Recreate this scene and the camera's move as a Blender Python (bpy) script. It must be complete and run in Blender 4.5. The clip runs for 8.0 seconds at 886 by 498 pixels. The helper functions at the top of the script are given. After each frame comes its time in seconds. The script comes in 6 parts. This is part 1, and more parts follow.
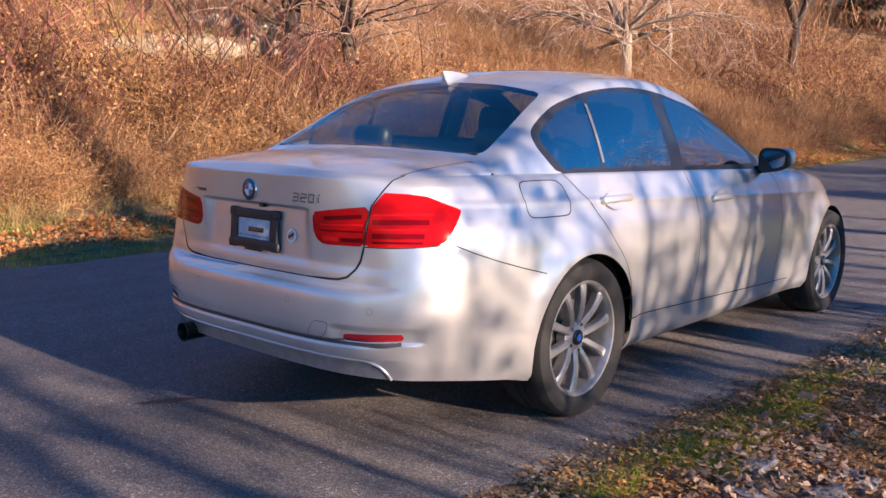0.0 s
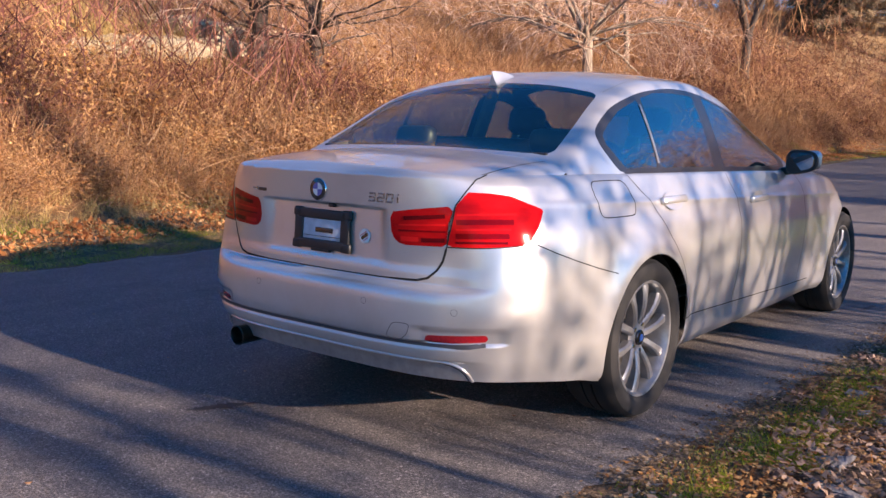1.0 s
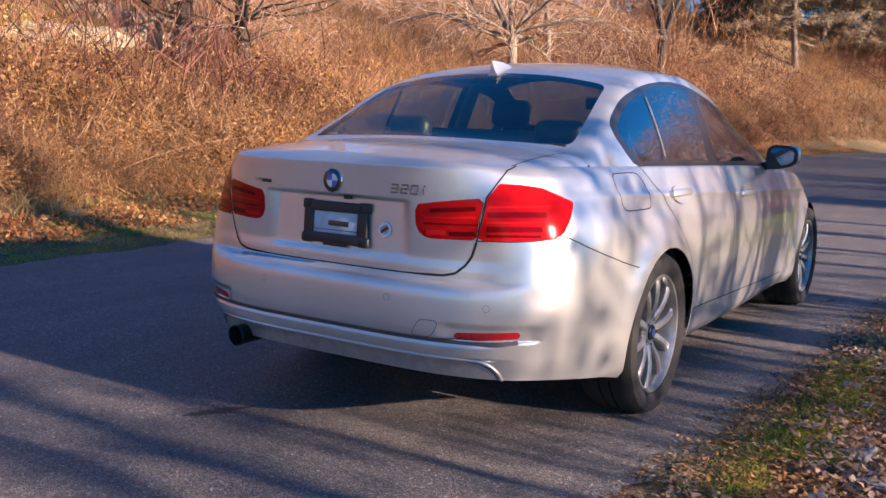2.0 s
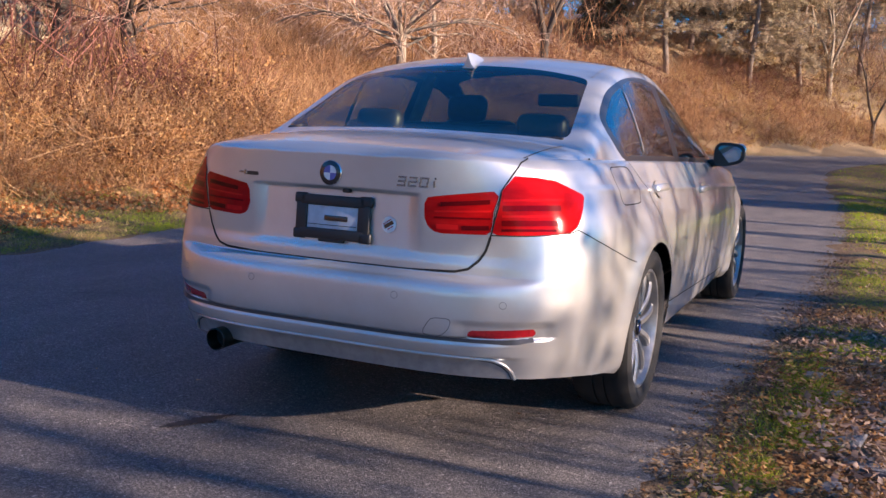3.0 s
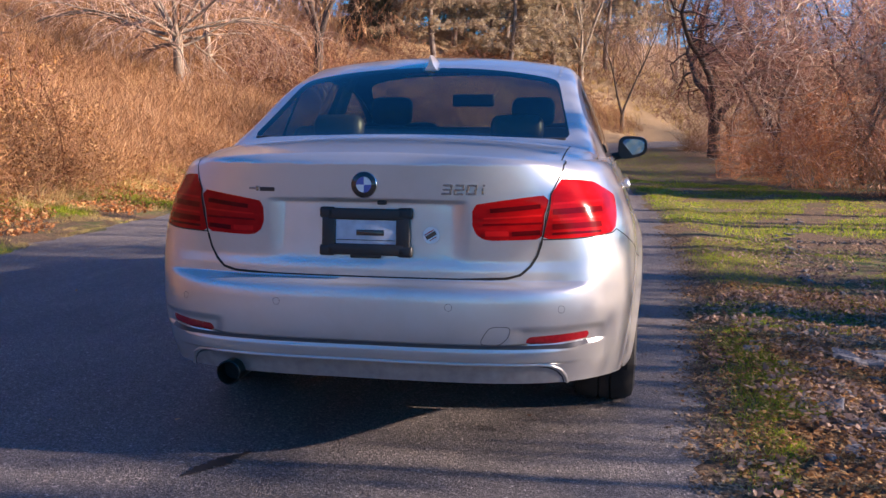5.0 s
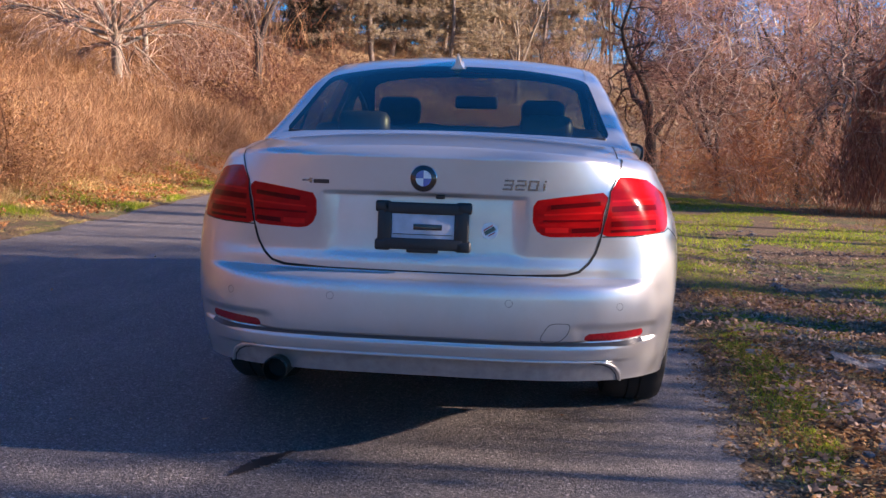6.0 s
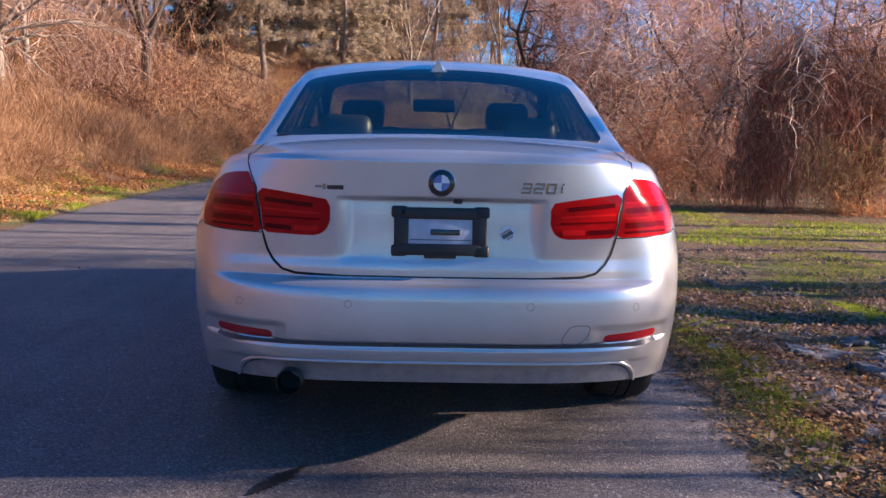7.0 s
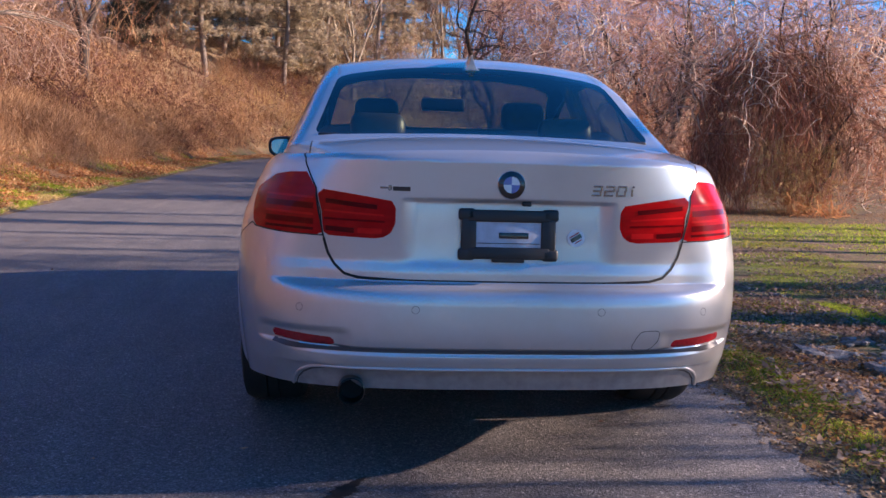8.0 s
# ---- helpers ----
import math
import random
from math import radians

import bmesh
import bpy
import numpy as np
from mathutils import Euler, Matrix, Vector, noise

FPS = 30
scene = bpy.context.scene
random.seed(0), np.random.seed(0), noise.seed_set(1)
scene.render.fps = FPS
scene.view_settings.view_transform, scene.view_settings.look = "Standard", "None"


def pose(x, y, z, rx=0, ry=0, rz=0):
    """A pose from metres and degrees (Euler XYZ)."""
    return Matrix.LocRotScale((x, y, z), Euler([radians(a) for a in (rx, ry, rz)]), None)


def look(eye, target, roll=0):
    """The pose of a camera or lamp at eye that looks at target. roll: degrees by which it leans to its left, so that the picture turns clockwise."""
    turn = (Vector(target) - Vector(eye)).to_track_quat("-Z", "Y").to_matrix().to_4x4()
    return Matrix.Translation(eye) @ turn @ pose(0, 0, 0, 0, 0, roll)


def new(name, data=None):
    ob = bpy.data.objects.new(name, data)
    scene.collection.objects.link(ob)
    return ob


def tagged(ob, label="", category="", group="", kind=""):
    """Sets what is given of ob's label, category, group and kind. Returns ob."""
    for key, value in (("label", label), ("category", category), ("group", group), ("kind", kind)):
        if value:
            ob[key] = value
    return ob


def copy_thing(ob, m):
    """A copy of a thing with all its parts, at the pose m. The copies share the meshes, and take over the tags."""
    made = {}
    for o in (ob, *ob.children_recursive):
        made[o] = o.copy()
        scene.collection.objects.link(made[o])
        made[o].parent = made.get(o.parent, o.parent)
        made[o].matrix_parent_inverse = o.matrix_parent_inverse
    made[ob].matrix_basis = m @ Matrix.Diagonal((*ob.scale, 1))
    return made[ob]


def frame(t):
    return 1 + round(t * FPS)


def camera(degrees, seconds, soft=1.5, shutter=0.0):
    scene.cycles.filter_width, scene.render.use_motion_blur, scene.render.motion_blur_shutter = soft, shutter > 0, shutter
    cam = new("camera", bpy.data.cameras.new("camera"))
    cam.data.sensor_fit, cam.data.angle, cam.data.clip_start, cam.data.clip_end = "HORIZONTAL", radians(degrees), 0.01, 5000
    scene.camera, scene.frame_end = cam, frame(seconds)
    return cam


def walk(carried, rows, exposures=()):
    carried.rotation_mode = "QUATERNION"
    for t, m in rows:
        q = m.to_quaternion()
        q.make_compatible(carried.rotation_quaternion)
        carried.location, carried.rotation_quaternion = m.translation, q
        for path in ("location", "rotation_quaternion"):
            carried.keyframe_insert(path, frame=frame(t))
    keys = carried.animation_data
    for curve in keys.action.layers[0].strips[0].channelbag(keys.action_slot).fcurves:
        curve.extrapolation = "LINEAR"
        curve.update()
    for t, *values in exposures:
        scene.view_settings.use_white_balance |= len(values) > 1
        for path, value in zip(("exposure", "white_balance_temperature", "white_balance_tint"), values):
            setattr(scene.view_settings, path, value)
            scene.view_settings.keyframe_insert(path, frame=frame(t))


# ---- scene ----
cam = camera(52.0, 8.0)
PATH = [
    (0, (2.804, -3.048, 1.212), (1.491, -1.569, 0.918), 0.8),
    (0.5, (2.626, -3.223, 1.214), (1.354, -1.706, 0.93), 0.7),
    (1, (2.432, -3.324, 1.186), (1.206, -1.769, 0.903), 1.1),
    (1.5, (2.225, -3.405, 1.176), (1.064, -1.801, 0.896), 1.4),
    (2, (2.046, -3.447, 1.147), (0.976, -1.781, 0.863), 1.7),
    (2.2, (1.966, -3.467, 1.135), (0.981, -1.749, 0.857), 2.0),
    (3.5, (1.394, -3.602, 1.087), (0.59, -1.793, 0.803), 2.4),
    (4, (1.193, -3.638, 1.12), (0.486, -1.794, 0.806), 2.5),
    (4.3, (1.055, -3.683, 1.094), (0.48, -1.782, 0.855), 2.1),
    (4.5, (0.959, -3.713, 1.077), (0.486, -1.783, 0.844), 0.7),
    (5, (0.744, -3.745, 1.1), (0.396, -1.794, 0.836), 0.3),
    (5.2, (0.662, -3.755, 1.096), (0.326, -1.801, 0.83), 1.1),
    (6.5, (0.14, -3.784, 1.024), (0.074, -1.798, 0.799), 1.3),
    (7, (-0.057, -3.763, 1.039), (-0.01, -1.777, 0.811), 1.2),
    (7.5, (-0.246, -3.716, 1.019), (-0.142, -1.732, 0.79), 1.5),
    (8, (-0.449, -3.655, 1.034), (-0.263, -1.676, 0.807), 1.7),
]
walk(cam, [(t, look(eye, target, roll)) for t, eye, target, roll in PATH],
     [(0.0, 1.42, 7200, 29), (3.0, 1.42, 7150, 29), (8.0, 1.42, 6820, 32)])

# ---- light ----
SUN_AZ, SUN_EL = 1.0, 17.0          # degrees from +x towards +y, and above the ground
SUN_DIR = Vector((math.cos(radians(SUN_EL)) * math.cos(radians(SUN_AZ)),
                  math.cos(radians(SUN_EL)) * math.sin(radians(SUN_AZ)), math.sin(radians(SUN_EL))))
world = bpy.data.worlds.new("sky")
scene.world = world
world.use_nodes = True
wn = world.node_tree
sky = wn.nodes.new("ShaderNodeTexSky")
sky.sky_type, sky.sun_disc = "NISHITA", False
sky.sun_elevation, sky.sun_rotation = radians(SUN_EL), radians(90 - SUN_AZ)
sky.air_density, sky.dust_density, sky.ozone_density = 0.8, 0.1, 4.0
clear = wn.nodes.new("ShaderNodeHueSaturation")
clear.inputs["Saturation"].default_value = 1.65
wn.links.new(sky.outputs[0], clear.inputs["Color"])
wn.links.new(clear.outputs[0], wn.nodes["Background"].inputs[0])
wn.nodes["Background"].inputs[1].default_value = 0.11
sun_data = bpy.data.lights.new("sun", "SUN")
sun_data.energy, sun_data.angle, sun_data.color = 5.0, radians(0.53), (1.0, 0.895, 0.715)
sun = new("sun", sun_data)
sun.matrix_world = look(SUN_DIR * 60, (0, 0, 0))


# ---- materials ----
def node_mat(name):
    m = bpy.data.materials.new(name)
    m.use_nodes = True
    return m, m.node_tree, m.node_tree.nodes["Principled BSDF"]


def ramp(nt, stops, fac):
    r = nt.nodes.new("ShaderNodeValToRGB")
    el = r.color_ramp.elements
    while len(el) < len(stops):
        el.new(0.5)
    for e, (p, c) in zip(el, stops):
        e.position, e.color = p, (*c, 1)
    nt.links.new(fac, r.inputs[0])
    return r.outputs[0]


def noise_of(nt, scale, detail=4.0, rough=0.55, coord="Object", stretch=None):
    tc = nt.nodes.new("ShaderNodeTexCoord")
    n = nt.nodes.new("ShaderNodeTexNoise")
    n.inputs["Scale"].default_value, n.inputs["Detail"].default_value, n.inputs["Roughness"].default_value = scale, detail, rough
    if stretch:
        mp = nt.nodes.new("ShaderNodeMapping")
        mp.inputs["Scale"].default_value = stretch
        nt.links.new(tc.outputs[coord], mp.inputs[0])
        nt.links.new(mp.outputs[0], n.inputs["Vector"])
    else:
        nt.links.new(tc.outputs[coord], n.inputs["Vector"])
    return n.outputs["Fac"]


def mixc(nt, a, b, fac, mode="MIX"):
    m = nt.nodes.new("ShaderNodeMix")
    m.data_type, m.blend_type = "RGBA", mode
    for sock, v in ((m.inputs[6], a), (m.inputs[7], b)):
        if isinstance(v, tuple):
            sock.default_value = (*v, 1)
        else:
            nt.links.new(v, sock)
    if isinstance(fac, float):
        m.inputs[0].default_value = fac
    else:
        nt.links.new(fac, m.inputs[0])
    return m.outputs[2]


def rescale(nt, value, lo, hi):
    r = nt.nodes.new("ShaderNodeMapRange")
    r.inputs["From Min"].default_value, r.inputs["From Max"].default_value = lo, hi
    nt.links.new(value, r.inputs["Value"])
    return r.outputs[0]


def bump_from(nt, b, fac, strength, dist):
    bp = nt.nodes.new("ShaderNodeBump")
    bp.inputs["Strength"].default_value, bp.inputs["Distance"].default_value = strength, dist
    nt.links.new(fac, bp.inputs["Height"])
    nt.links.new(bp.outputs[0], b.inputs["Normal"])
    return bp


def simple(name, color, rough=0.5, metal=0.0, coat=0.0, vary=0.15, scale=30.0, bump=0.0):
    """A plain surface with slight unevenness of tone."""
    m, nt, b = node_mat(name)
    n = noise_of(nt, scale)
    lo = tuple(c * (1 - vary) for c in color)
    hi = tuple(min(1, c * (1 + vary)) for c in color)
    nt.links.new(ramp(nt, [(0.3, lo), (0.7, hi)], n), b.inputs["Base Color"])
    b.inputs["Roughness"].default_value, b.inputs["Metallic"].default_value = rough, metal
    b.inputs["Coat Weight"].default_value = coat
    b.inputs["Coat Roughness"].default_value = 0.04
    if bump:
        bump_from(nt, b, n, bump, 0.002)
    return m


def paint_material():
    m, nt, b = node_mat("silver_paint")
    flake = noise_of(nt, 900.0, 2.0)
    dirt = noise_of(nt, 2.2, 6.0, 0.65)
    base = ramp(nt, [(0.3, (0.52, 0.52, 0.525)), (0.7, (0.61, 0.61, 0.615))], flake)
    dust = ramp(nt, [(0.45, (0, 0, 0)), (0.75, (1, 1, 1))], dirt)
    nt.links.new(mixc(nt, base, (0.50, 0.48, 0.45), dust), b.inputs["Base Color"])
    nt.links.new(ramp(nt, [(0.4, (0.29,) * 3), (0.8, (0.42,) * 3)], dirt), b.inputs["Roughness"])
    b.inputs["Metallic"].default_value = 0.64
    b.inputs["Coat Weight"].default_value, b.inputs["Coat Roughness"].default_value = 0.9, 0.06
    return m


def glass_material(name, tint, gloss=0.02, base=0.10):
    m = bpy.data.materials.new(name)
    m.use_nodes = True
    nt = m.node_tree
    nt.nodes.remove(nt.nodes["Principled BSDF"])
    out = nt.nodes["Material Output"]
    tr, gl, mx, lw = (nt.nodes.new(k) for k in ("ShaderNodeBsdfTransparent", "ShaderNodeBsdfGlossy", "ShaderNodeMixShader", "ShaderNodeLayerWeight"))
    tr.inputs[0].default_value = (*tint, 1)
    gl.inputs["Roughness"].default_value = gloss
    lw.inputs["Blend"].default_value = 0.5
    pw, ad = nt.nodes.new("ShaderNodeMath"), nt.nodes.new("ShaderNodeMath")
    pw.operation, ad.operation = "POWER", "MULTIPLY_ADD"
    pw.inputs[1].default_value = 4.0
    ad.inputs[1].default_value, ad.inputs[2].default_value = 0.98 - base, base
    nt.links.new(lw.outputs["Facing"], pw.inputs[0])
    nt.links.new(pw.outputs[0], ad.inputs[0])
    nt.links.new(ad.outputs[0], mx.inputs[0])
    nt.links.new(tr.outputs[0], mx.inputs[1])
    nt.links.new(gl.outputs[0], mx.inputs[2])
    nt.links.new(mx.outputs[0], out.inputs[0])
    return m


def lens_material(name, color, dark):
    """Red moulded plastic with fine vertical ribs under a clear face."""
    m, nt, b = node_mat(name)
    n = noise_of(nt, 18.0, 3.0, 0.5, stretch=(1, 1, 3))
    nt.links.new(ramp(nt, [(0.3, dark), (0.7, color)], n), b.inputs["Base Color"])
    b.inputs["Roughness"].default_value = 0.12
    b.inputs["Specular IOR Level"].default_value = 0.08
    b.inputs["Coat Weight"].default_value, b.inputs["Coat Roughness"].default_value = 0.10, 0.02
    return m


PAINT = paint_material()
GLASS = glass_material("tinted_glass", (0.80, 0.88, 0.74), base=0.11)
FRONT_GLASS = glass_material("windscreen_glass", (0.36, 0.41, 0.38), base=0.24)
SIDE_GLASS = glass_material("side_glass", (0.30, 0.35, 0.34), base=0.38)
LENS = lens_material("red_lens", (0.58, 0.008, 0.008), (0.44, 0.005, 0.006))
LENS_DARK = lens_material("smoked_red_lens", (0.17, 0.004, 0.006), (0.10, 0.002, 0.004))
LENS_DEEP = lens_material("deep_red_lens", (0.24, 0.003, 0.005), (0.17, 0.002, 0.004))
LENS_LIGHT = lens_material("bright_red_lens", (0.78, 0.016, 0.014), (0.66, 0.010, 0.010))
BLACK = simple("black_plastic", (0.012, 0.012, 0.013), 0.45)
GAP = simple("dark_gap", (0.006, 0.006, 0.006), 0.8)
STRIP = simple("grey_strip", (0.055, 0.055, 0.062), 0.5)
FINE_GAP = simple("fine_gap", (0.16, 0.16, 0.165), 0.6)
BADGE_METAL = simple("badge_metal", (0.30, 0.30, 0.31), 0.25, 1.0, vary=0.05)
TRIM = simple("satin_dark_trim", (0.022, 0.022, 0.025), 0.28, 0.2, 0.4)
CHROME = simple("chrome", (0.75, 0.75, 0.76), 0.12, 1.0, vary=0.03)
REFLECTOR = simple("reflector_red", (0.34, 0.012, 0.018), 0.2, coat=0.3, vary=0.25, scale=120.0)
ALLOY = simple("alloy", (0.31, 0.31, 0.315), 0.40, 0.75, 0.2, vary=0.12)
RUBBER = simple("tyre_rubber", (0.012, 0.0115, 0.0115), 0.85, vary=0.35, scale=14.0, bump=0.3)
VALANCE = simple("grey_valance", (0.36, 0.36, 0.365), 0.42, 0.6, 0.2)
SEAT = simple("dark_leather", (0.02, 0.02, 0.022), 0.45, vary=0.3)
STEEL = simple("brake_steel", (0.25, 0.23, 0.21), 0.45, 0.9)
WHITE = simple("white_enamel", (0.75, 0.75, 0.74), 0.35)
BLUE = simple("blue_enamel", (0.02, 0.09, 0.36), 0.3, coat=0.5)
DARK_ENAMEL = simple("black_enamel", (0.01, 0.01, 0.012), 0.25, coat=0.6)
CARD = simple("pale_card", (0.46, 0.48, 0.53), 0.5)


# ---- mesh helpers ----
def raw(name, verts, faces, mat, parent=None, label="", smooth=False, normals=None):
    """One mesh object from vertices and faces, under parent if there is one."""
    me = bpy.data.meshes.new(name)
    me.from_pydata([tuple(v) for v in verts], [], [tuple(f) for f in faces])
    me.materials.append(mat)
    if smooth:
        me.polygons.foreach_set("use_smooth", [True] * len(me.polygons))
    me.update()
    if normals is not None:
        me.normals_split_custom_set_from_vertices([tuple(n) for n in normals])
    ob = new(name, me)
    if parent is not None:
        ob.parent = parent
    if label:
        tagged(ob, label)
    return ob


def fast(name, V, tris, mat, parent=None, label=""):
    """One mesh object from an array of vertices and one of triangles."""
    me = bpy.data.meshes.new(name)
    V, tris = np.asarray(V, np.float32), np.asarray(tris, np.int32)
    me.vertices.add(len(V))
    me.vertices.foreach_set("co", V.ravel())
    me.loops.add(len(tris) * 3)
    me.loops.foreach_set("vertex_index", tris.ravel())
    me.polygons.add(len(tris))
    me.polygons.foreach_set("loop_start", np.arange(0, len(tris) * 3, 3, dtype=np.int32))
    me.materials.append(mat)
    me.update(calc_edges=True)
    ob = new(name, me)
    if parent is not None:
        ob.parent = parent
    if label:
        tagged(ob, label)
    return ob


def part(name, bm, mat, parent, label="", smooth=True):
    me = bpy.data.meshes.new(name)
    bm.to_mesh(me)
    bm.free()
    me.materials.append(mat)
    if smooth:
        me.polygons.foreach_set("use_smooth", [True] * len(me.polygons))
        me.set_sharp_from_angle(angle=radians(35))
    ob = new(name, me)
    ob.parent = parent
    if label:
        tagged(ob, label)
    return ob


def rounded_box(sx, sy, sz, r, at=(0, 0, 0), rot=(0, 0, 0), seg=3, taper=1.0):
    bm = bmesh.new()
    bmesh.ops.create_cube(bm, size=1)
    for v in bm.verts:
        k = taper if v.co.z > 0 else 1.0
        v.co = Vector((v.co.x * sx * k, v.co.y * sy * k, v.co.z * sz))
    bmesh.ops.bevel(bm, geom=bm.edges[:], offset=r, segments=seg, affect="EDGES", profile=0.5)
    bm.transform(pose(*at, *rot))
    return bm


def lathe(profile, steps=48, axis="x"):
    """Profile of (radius, offset along the axis) spun round the axis."""
    bm = bmesh.new()
    rings = []
    for r, a in profile:
        ring = []
        for k in range(steps):
            t = 2 * math.pi * k / steps
            c = (a, r * math.cos(t), r * math.sin(t)) if axis == "x" else ((r * math.cos(t), a, r * math.sin(t)) if axis == "y" else (r * math.cos(t), r * math.sin(t), a))
            ring.append(bm.verts.new(c))
        rings.append(ring)
    for p, q in zip(rings, rings[1:]):
        for k in range(steps):
            bm.faces.new((p[k], p[(k + 1) % steps], q[(k + 1) % steps], q[k]))
    bmesh.ops.recalc_face_normals(bm, faces=bm.faces[:])
    return bm


def pchip(xs, ys):
    """A smooth monotone curve through points."""
    xs, ys = np.array(xs, float), np.array(ys, float)
    h, d = np.diff(xs), np.diff(ys) / np.diff(xs)
    m = np.zeros_like(xs)
    m[0], m[-1] = d[0], d[-1]
    for k in range(1, len(xs) - 1):
        if d[k - 1] * d[k] > 0:
            a, b = 2 * h[k] + h[k - 1], h[k] + 2 * h[k - 1]
            m[k] = (a + b) / (a / d[k - 1] + b / d[k])

    def f(x):
        x = np.clip(np.asarray(x, float), xs[0], xs[-1])
        k = np.clip(np.searchsorted(xs, x) - 1, 0, len(xs) - 2)
        t = (x - xs[k]) / h[k]
        return ((2 * t**3 - 3 * t**2 + 1) * ys[k] + (t**3 - 2 * t**2 + t) * h[k] * m[k]
                + (-2 * t**3 + 3 * t**2) * ys[k + 1] + (t**3 - t**2) * h[k] * m[k + 1])
    return f


def step(a, b, x):
    t = np.clip((np.asarray(x, float) - a) / (b - a), 0, 1)
    return t * t * (3 - 2 * t)

# ---- the ground ----
bank_edge = pchip([-60, -10, 0, 2, 5, 12, 21, 28, 34, 40, 47, 55, 65, 90, 130, 200], [-5.0, -4.3, -4.4, -4.75, -4.75, -5.25, -5.5, -5.6, -5.2, -3.6, 0.5, 6, 15, 40, 82, 155])
left_edge = pchip([-60, -10, 0, 2, 5, 12, 21, 28, 34, 40, 47, 55, 65, 90, 130, 200], [-5.0, -4.2, -4.12, -4.2, -4.56, -5.2, -5.5, -5.6, -5.2, -3.6, 0.5, 6, 15, 40, 82, 155])
right_edge = pchip([-60, -10, -1, 0, 2, 4, 8, 13, 19, 27, 35, 42, 50, 60, 80, 120, 200], [0.5, 1.06, 1.18, 1.23, 1.30, 1.42, 1.38, 1.22, 0.75, 0.5, 1.4, 4.2, 9.0, 17, 36, 78, 162])


def land(x, y):
    """Height of the ground: a level lane, a bank that rises on its left side, level grass on its right."""
    x, y = np.asarray(x, float), np.asarray(y, float)
    dl, dr = bank_edge(y) - x, x - right_edge(y)
    hill = 0.03 + 0.06 * step(0.1, 1.0, dl) + (0.28 + 0.065 * step(13, 23, y) + 0.20 * step(24, 35, y)) * np.clip(dl - 1.2, 0, 6) + 0.44 * np.clip(dl - 7.2, 0, 9) + 0.12 * np.clip(dl - 16.2, 0, 12)
    hill = np.where(dl > 0, np.minimum(hill, 7.2), 0)
    wob = 0.04 * np.sin(x * 0.9 + 1.3) * np.cos(y * 0.7) + 0.10 * np.sin(x * .31 + y * .23)
    hill = hill + wob * step(1, 4, dl) * 2
    flat = 0.022 * step(0, .28, dr) - 0.045 * step(.3, .9, dr) + 0.008 * np.sin(x * 1.7) * np.sin(y * 1.3) * step(.3, 1, dr) + 0.06 * np.clip(dr - 7, 0, 40) * step(7, 12, dr)
    flat = np.minimum(flat, 1.5)
    far = 0.012 * np.clip(y - 20, 0, 200)
    base = np.where(dl > 0, hill, np.where(dr > 0, flat, 0))
    return base + far


def graded(a, b, fine, lo, hi, grow=1.13):
    mid = list(np.arange(lo, hi + fine / 2, fine))
    s, v = fine, mid[-1]
    while v < b:
        s *= grow
        v += s
        mid.append(min(v, b))
    s, v = fine, mid[0]
    pre = []
    while v > a:
        s *= grow
        v -= s
        pre.append(max(v, a))
    return np.array(pre[::-1] + mid)


def ground_material():
    m, nt, b = node_mat("turf_and_litter")
    big, fine, mid = noise_of(nt, 0.8, 5), noise_of(nt, 26.0, 6, 0.7), noise_of(nt, 5.0, 5, 0.6)
    green = ramp(nt, [(0.3, (0.04, 0.065, 0.010)), (0.7, (0.12, 0.18, 0.026))], fine)
    straw = ramp(nt, [(0.3, (0.06, 0.038, 0.022)), (0.55, (0.17, 0.105, 0.056)), (0.75, (0.32, 0.21, 0.11))], fine)
    crumb = noise_of(nt, 70.0, 5, 0.75)
    green = mixc(nt, green, ramp(nt, [(0.38, (0.35, 0.3, 0.3)), (0.6, (1.5, 1.4, 1.3))], crumb), 1.0, "MULTIPLY")
    straw = mixc(nt, straw, ramp(nt, [(0.38, (0.3, 0.28, 0.28)), (0.5, (0.9, 0.85, 0.8)), (0.62, (1.8, 1.7, 1.5))], crumb), 1.0, "MULTIPLY")
    turf = mixc(nt, green, straw, ramp(nt, [(0.36, (0, 0, 0)), (0.5, (1, 1, 1))], mixc(nt, big, mid, 0.5)))
    litter = ramp(nt, [(0.3, (0.08, 0.038, 0.02)), (0.5, (0.22, 0.105, 0.042)), (0.72, (0.42, 0.23, 0.10))], fine)
    sep = nt.nodes.new("ShaderNodeSeparateXYZ")
    nt.links.new(nt.nodes.new("ShaderNodeTexCoord").outputs["Object"], sep.inputs[0])
    rng = nt.nodes.new("ShaderNodeMapRange")
    rng.inputs["From Min"].default_value, rng.inputs["From Max"].default_value = -5.6, -6.6
    nt.links.new(sep.outputs[0], rng.inputs["Value"])
    mead = nt.nodes.new("ShaderNodeMapRange")
    mead.inputs["From Min"].default_value, mead.inputs["From Max"].default_value = 38, 46
    nt.links.new(sep.outputs[1], mead.inputs["Value"])
    tan = ramp(nt, [(0.3, (0.15, 0.095, 0.05)), (0.7, (0.33, 0.225, 0.12))], fine)
    nt.links.new(mixc(nt, mixc(nt, turf, litter, rng.outputs[0]), tan, mead.outputs[0]), b.inputs["Base Color"])
    b.inputs["Roughness"].default_value = 0.95
    bump_from(nt, b, fine, 0.8, 0.03)
    return m


